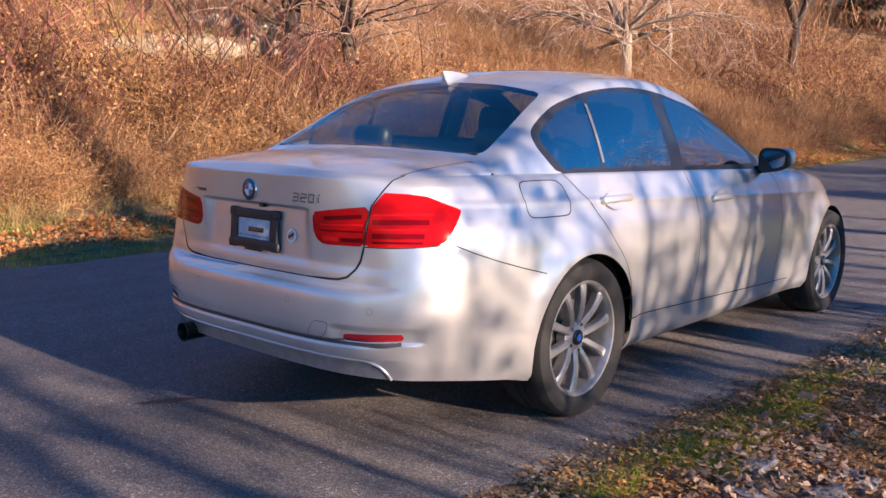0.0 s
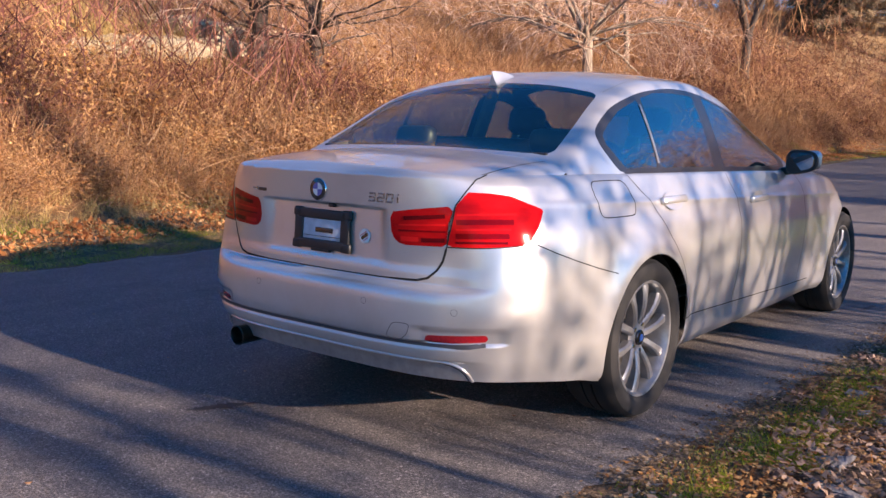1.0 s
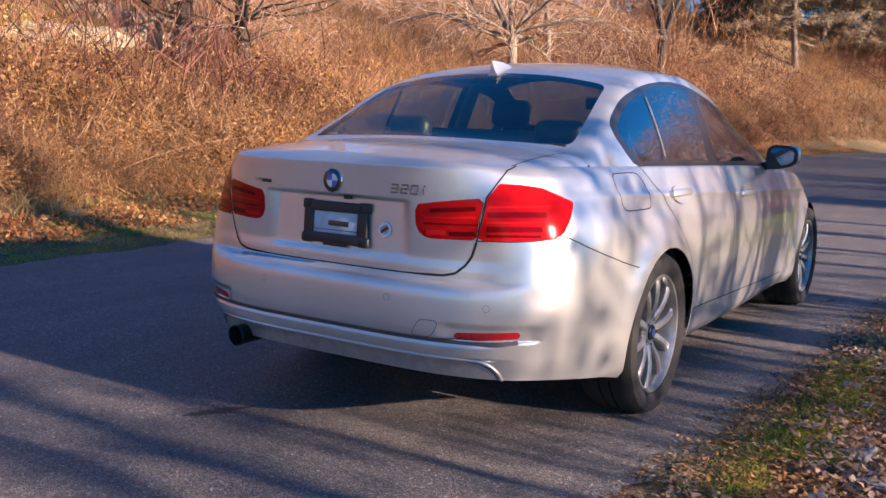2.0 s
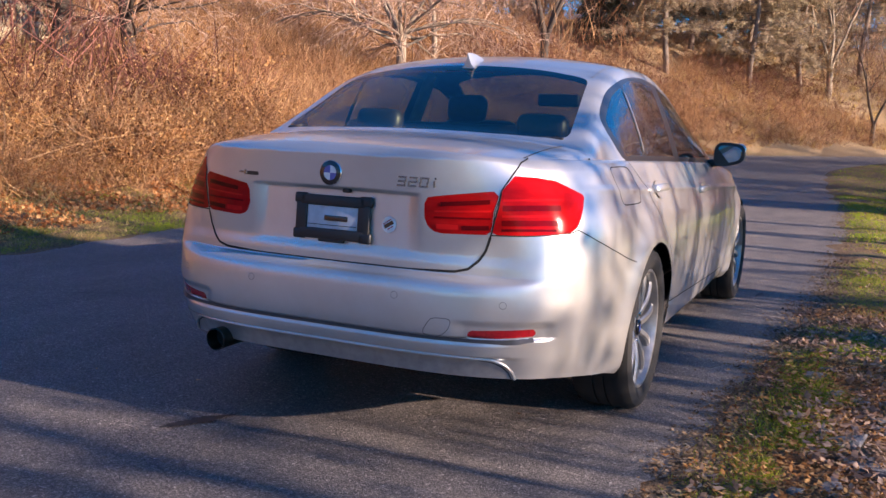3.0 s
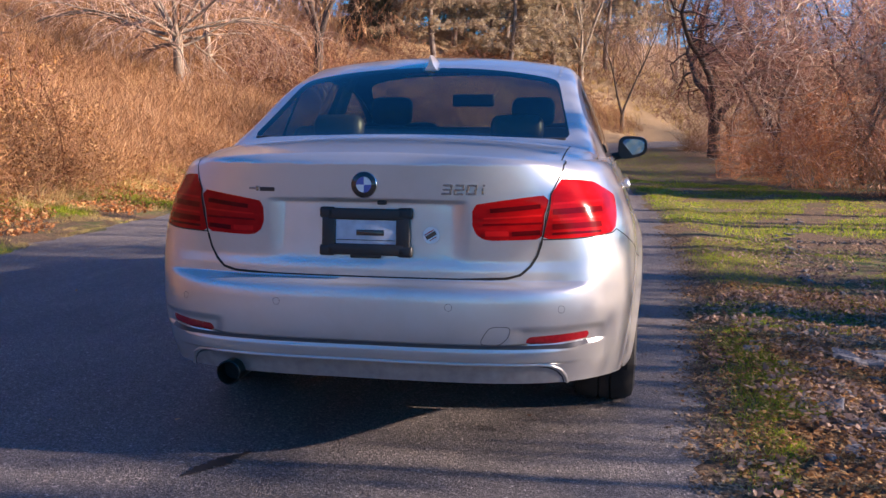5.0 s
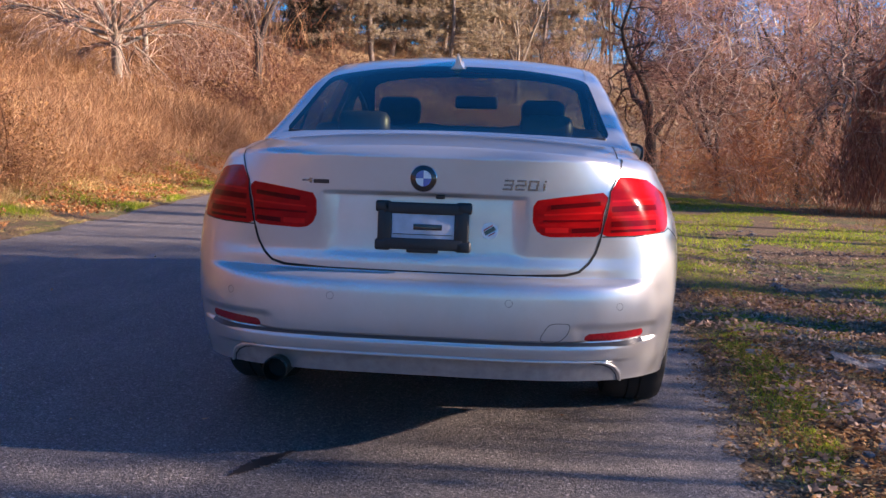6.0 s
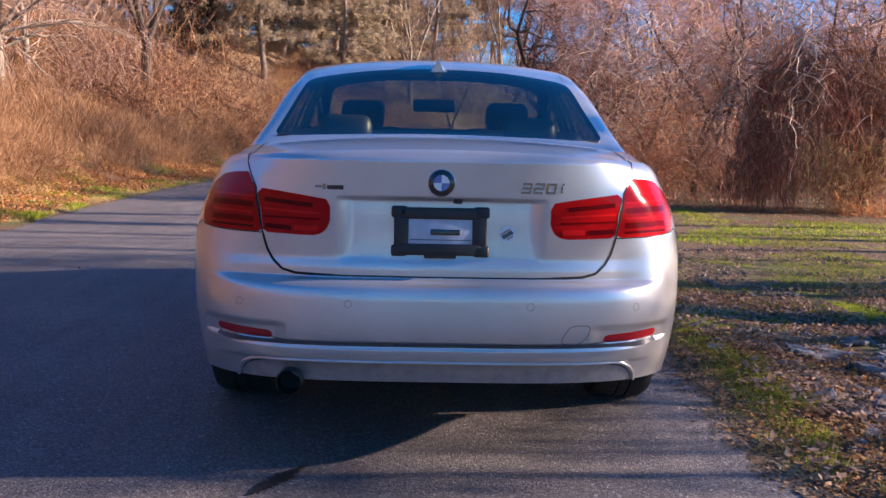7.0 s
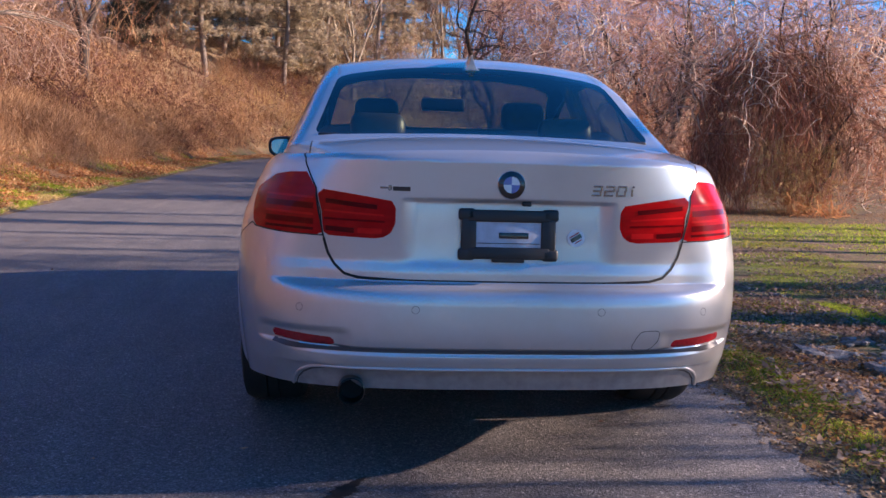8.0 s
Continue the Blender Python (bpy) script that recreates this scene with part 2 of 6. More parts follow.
def asphalt_material():
    m, nt, b = node_mat("worn_asphalt")
    grit, patch, streak = noise_of(nt, 150.0, 3, 0.7), noise_of(nt, 1.1, 6, 0.6), noise_of(nt, 2.0, 5, 0.6, stretch=(2.5, 0.35, 1))
    stone = noise_of(nt, 75.0, 3, 0.65)
    base = ramp(nt, [(0.33, (0.046, 0.042, 0.044)), (0.5, (0.094, 0.091, 0.093)), (0.60, (0.150, 0.144, 0.144)), (0.72, (0.24, 0.23, 0.225))], grit)
    wear = ramp(nt, [(0.35, (0.75, 0.75, 0.77)), (0.65, (1.25, 1.2, 1.15))], mixc(nt, patch, streak, 0.5))
    base = mixc(nt, base, ramp(nt, [(0.36, (0.72, 0.72, 0.73)), (0.5, (0.96, 0.96, 0.96)), (0.64, (1.32, 1.30, 1.29))], stone), 1.0, "MULTIPLY")
    sep = nt.nodes.new("ShaderNodeSeparateXYZ")
    nt.links.new(nt.nodes.new("ShaderNodeTexCoord").outputs["Object"], sep.inputs[0])
    # brightness of the sunlit lane put into the colour, strongest on its left
    lit_side = ramp(nt, [(0.0, (1.36, 1.31, 1.26)), (0.35, (1.38, 1.33, 1.28)), (0.7, (1.18, 1.14, 1.10)), (1.0, (1.24, 1.18, 1.13))], rescale(nt, sep.outputs[0], -4.8, 0.4))
    base = mixc(nt, base, lit_side, 1.0, "MULTIPLY")
    chips = ramp(nt, [(0.70, (0, 0, 0)), (0.76, (1, 1, 1))], noise_of(nt, 75.0, 1, 0.5))
    base = mixc(nt, base, (0.40, 0.38, 0.36), chips)
    nt.links.new(mixc(nt, base, wear, 1.0, "MULTIPLY"), b.inputs["Base Color"])
    b.inputs["Roughness"].default_value = 0.68
    bump_from(nt, b, mixc(nt, grit, stone, 0.5), 0.9, 0.010)
    return m


TURF, ASPHALT = ground_material(), asphalt_material()
gx = graded(-420, 420, 0.15, -8, 5)
gyy = graded(-120, 480, 0.15, -5, 13)
X, Y = np.meshgrid(gx, gyy, indexing="ij")
GZ = land(X, Y)
inward = np.minimum(right_edge(Y) - X, X - left_edge(Y))
GZ = GZ - 0.03 * step(.14, .36, inward) * (Y < 210)
nx, ny = X.shape
idx = np.arange(nx * ny).reshape(nx, ny)
quads = np.stack([idx[:-1, :-1], idx[1:, :-1], idx[1:, 1:], idx[:-1, 1:]], -1).reshape(-1, 4)
tri = np.concatenate([quads[:, [0, 1, 2]], quads[:, [0, 2, 3]]])
ground = tagged(fast("ground", np.stack([X, Y, GZ], -1).reshape(-1, 3), tri, TURF), "grass verge and leaf-strewn bank", "ground", kind="structure")
ground.data.polygons.foreach_set("use_smooth", [True] * len(ground.data.polygons))

ry = graded(-60, 200, 0.10, -5, 12, 1.06)
rows = []
for y in ry:
    le, re = float(left_edge(y)), float(right_edge(y))
    wob = [0.16 * noise.noise((0, y * 1.1, k)) + 0.10 * noise.noise((0, y * 4.2, k)) + 0.05 * noise.noise((3, y * 13, k)) for k in (0.3, 7.7)]
    rows.append([(le + wob[0] + (re + wob[1] - le - wob[0]) * f, y, float(0.012 * max(0, y - 20)) + 0.004) for f in (0, .002, .25, .5, .75, .998, 1)])
rv = [p for r in rows for p in r]
rf = [(7 * i + j, 7 * i + j + 1, 7 * i + j + 8, 7 * i + j + 7) for i in range(len(rows) - 1) for j in range(6)]
tagged(raw("road", rv, rf, ASPHALT), "worn grey asphalt lane with patched cracks", "road", kind="structure")


def tar_patch(x, y, length, width, turn, seed):
    """A thin uneven smear of old tar over a crack."""
    r = np.random.default_rng(seed)
    n = 22
    up = [(-length / 2 + length * k / n, width * math.sin(math.pi * (k + .6) / (n + 1.2)) * r.uniform(.35, 1.0)) for k in range(n + 1)]
    lo = [(a + r.normal(0, .004), -b * r.uniform(.4, 1)) for a, b in up]
    z = 0.0085
    v = [(a, b, z) for a, b in up] + [(a, b, z) for a, b in lo]
    f = [(k, k + n + 1, k + n + 2, k + 1) for k in range(n)]
    ob = raw("tar_patch", v, f, simple("old_tar", (0.014, 0.013, 0.014), 0.6, vary=0.5, scale=40.0))
    ob.matrix_world = pose(x, y, 0, 0, 0, turn)
    return tagged(ob, "dark tar smear over a crack in the asphalt", "tar patch")


tar_patch(-0.48, -1.06, .30, .05, 62, 1)
tar_patch(-2.6, 0.4, .28, .012, 40, 3)
tar_patch(-2.2, 2.2, .3, .010, 10, 4)
tar_patch(1.0, 3.05, .22, .03, 80, 5)

# ---- plants ----
def island_mat(name, stops, rough=0.8, back=0.0):
    """Bark, stalk or leaf whose tone differs from piece to piece."""
    m, nt, b = node_mat(name)
    geo = nt.nodes.new("ShaderNodeNewGeometry")
    col = ramp(nt, stops, geo.outputs["Random Per Island"])
    n = noise_of(nt, 40.0, 3)
    drift = noise_of(nt, 0.55, 4, 0.6)
    col = mixc(nt, col, ramp(nt, [(0.34, (0.68, 0.58, 0.55)), (0.5, (1.0, 0.95, 0.92)), (0.66, (1.22, 1.18, 1.05))], drift), 1.0, "MULTIPLY")
    nt.links.new(mixc(nt, col, ramp(nt, [(0.3, (0.7, 0.7, 0.7)), (0.7, (1.2, 1.2, 1.2))], n), 1.0, "MULTIPLY"), b.inputs["Base Color"])
    b.inputs["Roughness"].default_value = rough
    b.inputs["Specular IOR Level"].default_value = 0.2
    if back:
        tr = nt.nodes.new("ShaderNodeBsdfTranslucent")
        nt.links.new(col, tr.inputs[0])
        mx = nt.nodes.new("ShaderNodeMixShader")
        mx.inputs[0].default_value = back
        nt.links.new(b.outputs[0], mx.inputs[1])
        nt.links.new(tr.outputs[0], mx.inputs[2])
        nt.links.new(mx.outputs[0], nt.nodes["Material Output"].inputs[0])
    return m


def bark_material(name, lo, hi):
    m, nt, b = node_mat(name)
    n, f = noise_of(nt, 9.0, 6, 0.65, stretch=(3, 3, 0.6)), noise_of(nt, 60.0, 4)
    nt.links.new(mixc(nt, ramp(nt, [(0.3, lo), (0.7, hi)], n), ramp(nt, [(0.3, (0.75,) * 3), (0.7, (1.15,) * 3)], f), 1.0, "MULTIPLY"), b.inputs["Base Color"])
    b.inputs["Roughness"].default_value = 0.9
    bump_from(nt, b, n, 0.7, 0.03)
    return m


BARK_PALE = bark_material("pale_bark", (0.16, 0.12, 0.085), (0.40, 0.33, 0.25))
BARK_DARK = bark_material("dark_bark", (0.035, 0.025, 0.02), (0.11, 0.078, 0.058))
MOUND_VINES = island_mat("mound_vines", [(0, (0.19, 0.072, 0.055)), (0.6, (0.40, 0.165, 0.12)), (1, (0.66, 0.35, 0.24))], back=0.6)
RUSTY = island_mat("rusty_brush", [(0, (0.36, 0.13, 0.055)), (0.5, (0.58, 0.25, 0.105)), (1, (0.78, 0.43, 0.21))], back=0.5)
LEAF_RUSTY = island_mat("rusty_leaves", [(0, (0.24, 0.085, 0.035)), (0.4, (0.52, 0.215, 0.08)), (0.8, (0.70, 0.37, 0.155)), (1, (0.82, 0.56, 0.29))], back=0.45)
BARK_BLACK = bark_material("blackish_bark", (0.022, 0.016, 0.013), (0.085, 0.062, 0.048))
BARK_PINE = bark_material("pine_bark", (0.12, 0.09, 0.072), (0.27, 0.205, 0.16))
LEAF_BROWN = island_mat("dead_leaves", [(0, (0.09, 0.038, 0.018)), (0.3, (0.28, 0.125, 0.042)), (0.65, (0.45, 0.24, 0.095)), (1, (0.62, 0.42, 0.20))], back=0.35)
STALK_ORANGE = island_mat("dry_orange_grass", [(0, (0.24, 0.11, 0.045)), (0.4, (0.44, 0.23, 0.092)), (0.75, (0.58, 0.36, 0.155)), (1, (0.72, 0.51, 0.25))], back=0.35)
STALK_PINK = island_mat("dry_tan_grass", [(0, (0.25, 0.130, 0.068)), (0.4, (0.37, 0.213, 0.113)), (0.8, (0.50, 0.315, 0.175)), (1, (0.63, 0.44, 0.265))], back=0.35)
STALK_STRAW = island_mat("straw_grass", [(0, (0.30, 0.21, 0.085)), (0.5, (0.52, 0.39, 0.165)), (1, (0.70, 0.56, 0.27))], back=0.35)
TWIG_BROWN = island_mat("brown_twigs", [(0, (0.13, 0.058, 0.032)), (0.5, (0.33, 0.165, 0.085)), (1, (0.56, 0.36, 0.19))])
TWIG_GREY = island_mat("grey_twigs", [(0, (0.20, 0.13, 0.10)), (0.5, (0.43, 0.295, 0.225)), (1, (0.66, 0.50, 0.40))])
TWIG_DARK = island_mat("dark_vines", [(0, (0.06, 0.024, 0.022)), (0.6, (0.17, 0.066, 0.055)), (1, (0.34, 0.15, 0.11))])
GRASS_GREEN = island_mat("green_grass", [(0, (0.11, 0.18, 0.016)), (0.45, (0.26, 0.38, 0.026)), (0.8, (0.42, 0.50, 0.05)), (1, (0.55, 0.47, 0.13))], back=0.5)
TWIG_PINK = island_mat("pinkish_vines", [(0, (0.25, 0.115, 0.08)), (0.5, (0.50, 0.275, 0.195)), (0.85, (0.70, 0.44, 0.33)), (1, (0.86, 0.66, 0.51))], back=0.6)
NEEDLE = island_mat("thin_needles", [(0, (0.27, 0.23, 0.165)), (0.5, (0.42, 0.36, 0.26)), (1, (0.56, 0.48, 0.36))], back=0.65)
NEEDLE_DARK = island_mat("dark_needles", [(0, (0.035, 0.042, 0.034)), (1, (0.11, 0.115, 0.085))], back=0.2)
RNG = np.random.default_rng(11)


def limbs(segs, sides=4):
    """Tapered prisms: rows of x0 y0 z0 x1 y1 z1 r0 r1."""
    s = np.asarray(segs, float)
    a, b = s[:, :3], s[:, 3:6]
    d = b - a
    d /= np.maximum(np.linalg.norm(d, axis=1, keepdims=True), 1e-9)
    ref = np.where(np.abs(d[:, 2:]) > 0.9, np.array([[1.0, 0, 0]]), np.array([[0, 0, 1.0]]))
    u = np.cross(d, ref)
    u /= np.linalg.norm(u, axis=1, keepdims=True)
    v = np.cross(d, u)
    ang = np.arange(sides) * 2 * np.pi / sides
    ring = u[:, None] * np.cos(ang)[None, :, None] + v[:, None] * np.sin(ang)[None, :, None]
    V = np.concatenate([a[:, None] + ring * s[:, 6, None, None], b[:, None] + ring * s[:, 7, None, None]], 1)
    n = len(s)
    o = (np.arange(n) * 2 * sides)[:, None]
    T = []
    for k in range(sides):
        k2 = (k + 1) % sides
        T += [np.concatenate([o + k, o + k2, o + sides + k2], 1), np.concatenate([o + k, o + sides + k2, o + sides + k], 1)]
    return V.reshape(-1, 3), np.concatenate(T)


def merge(items):
    V, T, base = [], [], 0
    for v, t in items:
        V.append(v)
        T.append(np.asarray(t) + base)
        base += len(v)
    return np.concatenate(V), np.concatenate(T)


def tube(line, radii, sides):
    """One continuous tapering limb along a line of points."""
    c, rad = np.asarray(line, float), np.asarray(radii, float)
    d = np.gradient(c, axis=0)
    d /= np.maximum(np.linalg.norm(d, axis=1, keepdims=True), 1e-9)
    u = np.cross(d, np.array([0.31, 0.95, 0.05]))
    u /= np.maximum(np.linalg.norm(u, axis=1, keepdims=True), 1e-9)
    v = np.cross(d, u)
    ang = np.arange(sides) * 2 * np.pi / sides
    V = c[:, None] + (u[:, None] * np.cos(ang)[None, :, None] + v[:, None] * np.sin(ang)[None, :, None]) * rad[:, None, None]
    T = []
    for i in range(len(c) - 1):
        for k in range(sides):
            a, b = i * sides + k, i * sides + (k + 1) % sides
            T += [(a, b, b + sides), (a, b + sides, a + sides)]
    return V.reshape(-1, 3), np.array(T)


def grow(r, p, d, length, rad, level, out, droop, spread, kids, wander=0.16, low=0.25, sag=0.0):
    """Adds a branch (a line of points and its radii) with its side branches to out, sorted by level."""
    n = min(max(3, int(length / (0.55 if level == 0 else 0.30))), 10)
    line, radii = [p], [rad]
    for k in range(n):
        d = d + r.normal(0, wander, 3) * (0.5 if level == 0 else 1)
        d[2] += (0.10 - sag * (k / n) if level == 0 else 0.03) - droop * level * (k / n)
        d /= np.linalg.norm(d)
        p = p + d * (length / n)
        rr = max(rad * (1 - 0.78 * (k + 1) / n), 0.0048)
        line.append(p)
        radii.append(rr)
        if level < 3 and k >= (1 if level else n * low):
            for _ in range(kids[level]):
                if r.random() < 0.8:
                    side = r.normal(0, 1, 3)
                    side -= d * (side @ d)
                    side /= np.linalg.norm(side)
                    c = d * (1 - spread) + side * spread + np.array([0, 0, 0.12])
                    grow(r, p, c / np.linalg.norm(c), length * r.uniform(.36, .60) * (1 - .4 * k / n), rr * r.uniform(.40, .6), level + 1, out, droop, spread, kids, wander)
    out[level].append((line, radii))


def tree_mesh(seed, height, rad, droop=0.05, spread=0.6, kids=(2, 2, 2), fork=0, lean=(0, 0), fork_at=0.16, wide=0.38, low=0.25, wander=0.16, sag=0.0, thick=(.5, .7)):
    r = np.random.default_rng(seed)
    out = [[], [], [], []]
    start = np.array([0.0, 0, -0.25])
    if fork:
        top = np.array([lean[0] * .25, lean[1] * .25, height * fork_at])
        out[0].append(([start, (start + top) / 2 + r.normal(0, .03, 3) * np.array([1, 1, 0]), top + np.array([0, 0, .1])], [rad * 1.2, rad, rad * .92]))
        for k in range(fork):
            a = 2 * math.pi * k / fork + r.uniform(-.3, .3)
            d = np.array([math.cos(a) * wide + lean[0], math.sin(a) * wide + lean[1], 1.0])
            grow(r, top, d / np.linalg.norm(d), height * (1 - fork_at) * r.uniform(.7, 1), rad * r.uniform(*thick), 0, out, droop, spread, kids, wander, low, sag)
    else:
        d = np.array([lean[0], lean[1], 1.0])
        grow(r, start, d / np.linalg.norm(d), height, rad, 0, out, droop, spread, kids, wander, low)
    return out


def tree(name, x, y, out, bark, twig, label, sink=0.0, category="tree", leaf=None, group="", single=True):
    """A bare tree: trunk, limbs and twigs as parts of one thing."""
    holder = tagged(new(name), label, category, group)
    holder.location = (x, y, float(land(x, y)) - sink)
    for k, (line, radii) in enumerate(out[0]):
        fast("trunk" if k == 0 else "main_limb", *tube(line, radii, 9), bark, holder)
    if single and len(out[1]) <= 60:
        for line, radii in out[1]:
            fast("limb", *tube(line, radii, 5), bark, holder)
    elif out[1]:
        tagged(fast("branchwork", *merge([tube(*o, 5) for o in out[1]]), bark, holder), kind="stuff")
    if out[2] or out[3]:
        tagged(fast("twig_mass", *merge([tube(*o, 3) for lv in (out[2], out[3]) for o in lv]), twig, holder), kind="stuff")
    if leaf is not None:
        tagged(fast("crown", *leaf[0], leaf[1], holder), kind="stuff")
    return holder


def ribbons(roots, dirs, lengths, widths, bend, nseg=2, rng=RNG):
    """Flat tapering blades that bend over: N roots, unit directions, lengths and widths."""
    n = len(roots)
    side = np.cross(dirs, rng.normal(0, 1, (n, 3)))
    side /= np.maximum(np.linalg.norm(side, axis=1, keepdims=True), 1e-9)
    fall = rng.normal(0, 1, (n, 3)) * bend[:, None]
    fall[:, 2] = -np.abs(bend) * 0.6
    V = []
    for k in range(nseg + 1):
        t = k / nseg
        c = roots + dirs * (lengths * t)[:, None] + fall * (lengths * t * t)[:, None]
        w = side * (widths * (1 - t * 0.85) / 2)[:, None]
        V += [c - w, c + w]
    V = np.stack(V, 1)
    m = 2 * (nseg + 1)
    o = (np.arange(n) * m)[:, None]
    T = []
    for k in range(nseg):
        T += [np.concatenate([o + 2 * k, o + 2 * k + 1, o + 2 * k + 3], 1), np.concatenate([o + 2 * k, o + 2 * k + 3, o + 2 * k + 2], 1)]
    return V.reshape(-1, 3), np.concatenate(T)


def flakes(centres, size, rng=RNG, flat=0.0, long=1.6):
    """Small bent leaves, two triangles each."""
    n = len(centres)
    a = rng.normal(0, 1, (n, 3))
    a[:, 2] *= 1 - flat
    a /= np.linalg.norm(a, axis=1, keepdims=True)
    b = np.cross(a, rng.normal(0, 1, (n, 3)) * np.array([1 - flat, 1 - flat, 1]) + np.array([0, 0, flat * 3]))
    b /= np.maximum(np.linalg.norm(b, axis=1, keepdims=True), 1e-9)
    s = (size * rng.uniform(.6, 1.4, n))[:, None]
    lift = np.cross(a, b) * s * rng.uniform(0, .35, n)[:, None]
    V = np.stack([centres - a * s * long / 2, centres - b * s / 2 + lift, centres + a * s * long / 2, centres + b * s / 2 + lift], 1)
    o = (np.arange(n) * 4)[:, None]
    return V.reshape(-1, 3), np.concatenate([np.concatenate([o, o + 1, o + 2], 1), np.concatenate([o, o + 2, o + 3], 1)])


def up_dirs(n, lean, rng=RNG):
    d = np.stack([rng.normal(0, lean, n), rng.normal(0, lean, n), np.ones(n)], 1)
    return d / np.linalg.norm(d, axis=1, keepdims=True)


def scatter(shape, xy, scale, rng=RNG, z=None):
    """Copies of a (vertices, triangles) shape at points on the ground, turned and scaled, joined."""
    v, t = shape
    n = len(xy)
    a = rng.uniform(0, 2 * np.pi, n)
    c, s = np.cos(a), np.sin(a)
    k = np.asarray(scale)
    X = (v[None, :, 0] * c[:, None] - v[None, :, 1] * s[:, None]) * k[:, None] + xy[:, 0, None]
    Y = (v[None, :, 0] * s[:, None] + v[None, :, 1] * c[:, None]) * k[:, None] + xy[:, 1, None]
    zz = (land(xy[:, 0], xy[:, 1]) if z is None else z)[:, None] + v[None, :, 2] * k[:, None]
    T = t[None] + (np.arange(n) * len(v))[:, None, None]
    return np.stack([X, Y, zz], -1).reshape(-1, 3), T.reshape(-1, 3)


def shrub_shape(seed, stems=14, side=5, leaves=0, droop=.35, spread=.5):
    """A clump of arching stems about one metre high; returns its stems and its leaves."""
    r = np.random.default_rng(seed)
    roots = np.stack([r.normal(0, .16, stems), r.normal(0, .16, stems), np.zeros(stems)], 1)
    d = up_dirs(stems, spread, r)
    ln, bend = r.uniform(.55, 1.15, stems), r.uniform(.1, droop, stems)
    items = [ribbons(roots, d, ln, np.full(stems, .009), bend, 3, r)]
    tip = []
    for _ in range(side):
        t = r.uniform(.3, .95, stems)
        p = roots + d * (ln * t)[:, None]
        p[:, 2] -= bend * .6 * ln * t * t
        e = d + r.normal(0, .7, (stems, 3))
        e /= np.linalg.norm(e, axis=1, keepdims=True)
        l2 = r.uniform(.15, .42, stems)
        items.append(ribbons(p, e, l2, np.full(stems, .006), r.uniform(0, .4, stems), 1, r))
        tip.append(p + e * (l2 * .6)[:, None])
    tip = np.concatenate(tip)
    lv = None
    if leaves:
        c = tip[r.integers(0, len(tip), leaves)] + r.normal(0, .07, (leaves, 3))
        c[:, 2] = np.maximum(c[:, 2], .03)
        lv = flakes(c, np.full(leaves, .023), r)
    return merge(items), lv


def tuft_shape(seed, blades=30, height=.9, width=.0055, lean=.30, plume=True):
    r = np.random.default_rng(seed)
    roots = np.stack([r.normal(0, .10, blades), r.normal(0, .10, blades), np.zeros(blades)], 1)
    d = up_dirs(blades, lean, r)
    ln = r.uniform(.5, 1.1, blades) * height
    items = [ribbons(roots, d, ln, np.full(blades, width), r.uniform(.05, .35, blades), 2, r)]
    if plume:
        items.append(ribbons(roots + d * (ln * .7)[:, None], d, ln * .33, np.full(blades, width * 2.2), r.uniform(.1, .5, blades), 1, r))
    return merge(items)


def tangle(c, length, width, rng, flat=.7):
    """Fine crooked twigs in all directions round given middles."""
    n = len(c)
    d = rng.normal(0, 1, (n, 3)) * np.array([1, 1, flat])
    d /= np.linalg.norm(d, axis=1, keepdims=True)
    ln = rng.uniform(.5, 1.3, n) * length
    return ribbons(c - d * (ln / 2)[:, None], d, ln, np.full(n, width), rng.uniform(.1, .6, n), 3, rng)


def pts(n, x0, x1, y0, y1, rng=RNG):
    return np.stack([rng.uniform(x0, x1, n), rng.uniform(y0, y1, n)], 1)


def clump_noise(p, scale, seed=0.0):
    return np.array([noise.noise((a * scale, b * scale, seed)) for a, b in p])


def stuff(name, mesh, mat, label, category):
    return tagged(fast(name, *mesh, mat), label, category, kind="stuff")


# the bank: leafy vine tangle near the car, tall orange grass farther along
shrubs = [shrub_shape(40 + k, 18, 6, 190, .45, .6) for k in range(6)]
p = np.concatenate([pts(1500, -13, -5.6, -5, 14), pts(900, -26, -12, -2, 22), pts(420, -16, -6.2, 12, 46)])
dl = bank_edge(p[:, 1]) - p[:, 0]
p, dl = p[dl > 1.6], dl[dl > 1.6]
pale = ((p[:, 0] + 14.3) / 1.7) ** 2 + ((p[:, 1] - 8.5) / 2.6) ** 2 < 1
p, dl = p[~pale], dl[~pale]
stay = RNG.random(len(p)) < np.clip((12.5 - p[:, 1]) / 5, .10, 1)
p, dl = p[stay], dl[stay]
size = np.clip(.35 + .18 * dl, .35, 1.15) * RNG.uniform(.6, 1.25, len(p)) * (1 + .9 * clump_noise(p, .5))
size = size * np.where((dl > 6.0) & (p[:, 1] > 4.5) & (p[:, 1] < 11.5), .45, 1)
which = RNG.integers(0, 6, len(p))
# darker twigs and fewer leaves higher up, partly painting the bank's shaded hollows
high = (dl > 3.4) & (clump_noise(p, .35, 21.0) > -.15)
low_part = [(which == k) & ~high for k in range(6)]
stuff("brush", merge([scatter(shrubs[k][0], p[low_part[k]], size[low_part[k]]) for k in range(6)]), TWIG_BROWN, "tangled bare brown brush on the bank", "brush")
stuff("dark_brush", merge([scatter(shrubs[k][0], p[(which == k) & high], size[(which == k) & high]) for k in range(6)]), TWIG_DARK, "dark red-brown brush and shaded hollows higher on the bank", "brush")
leafed = ~high | (RNG.random(len(p)) < .45)
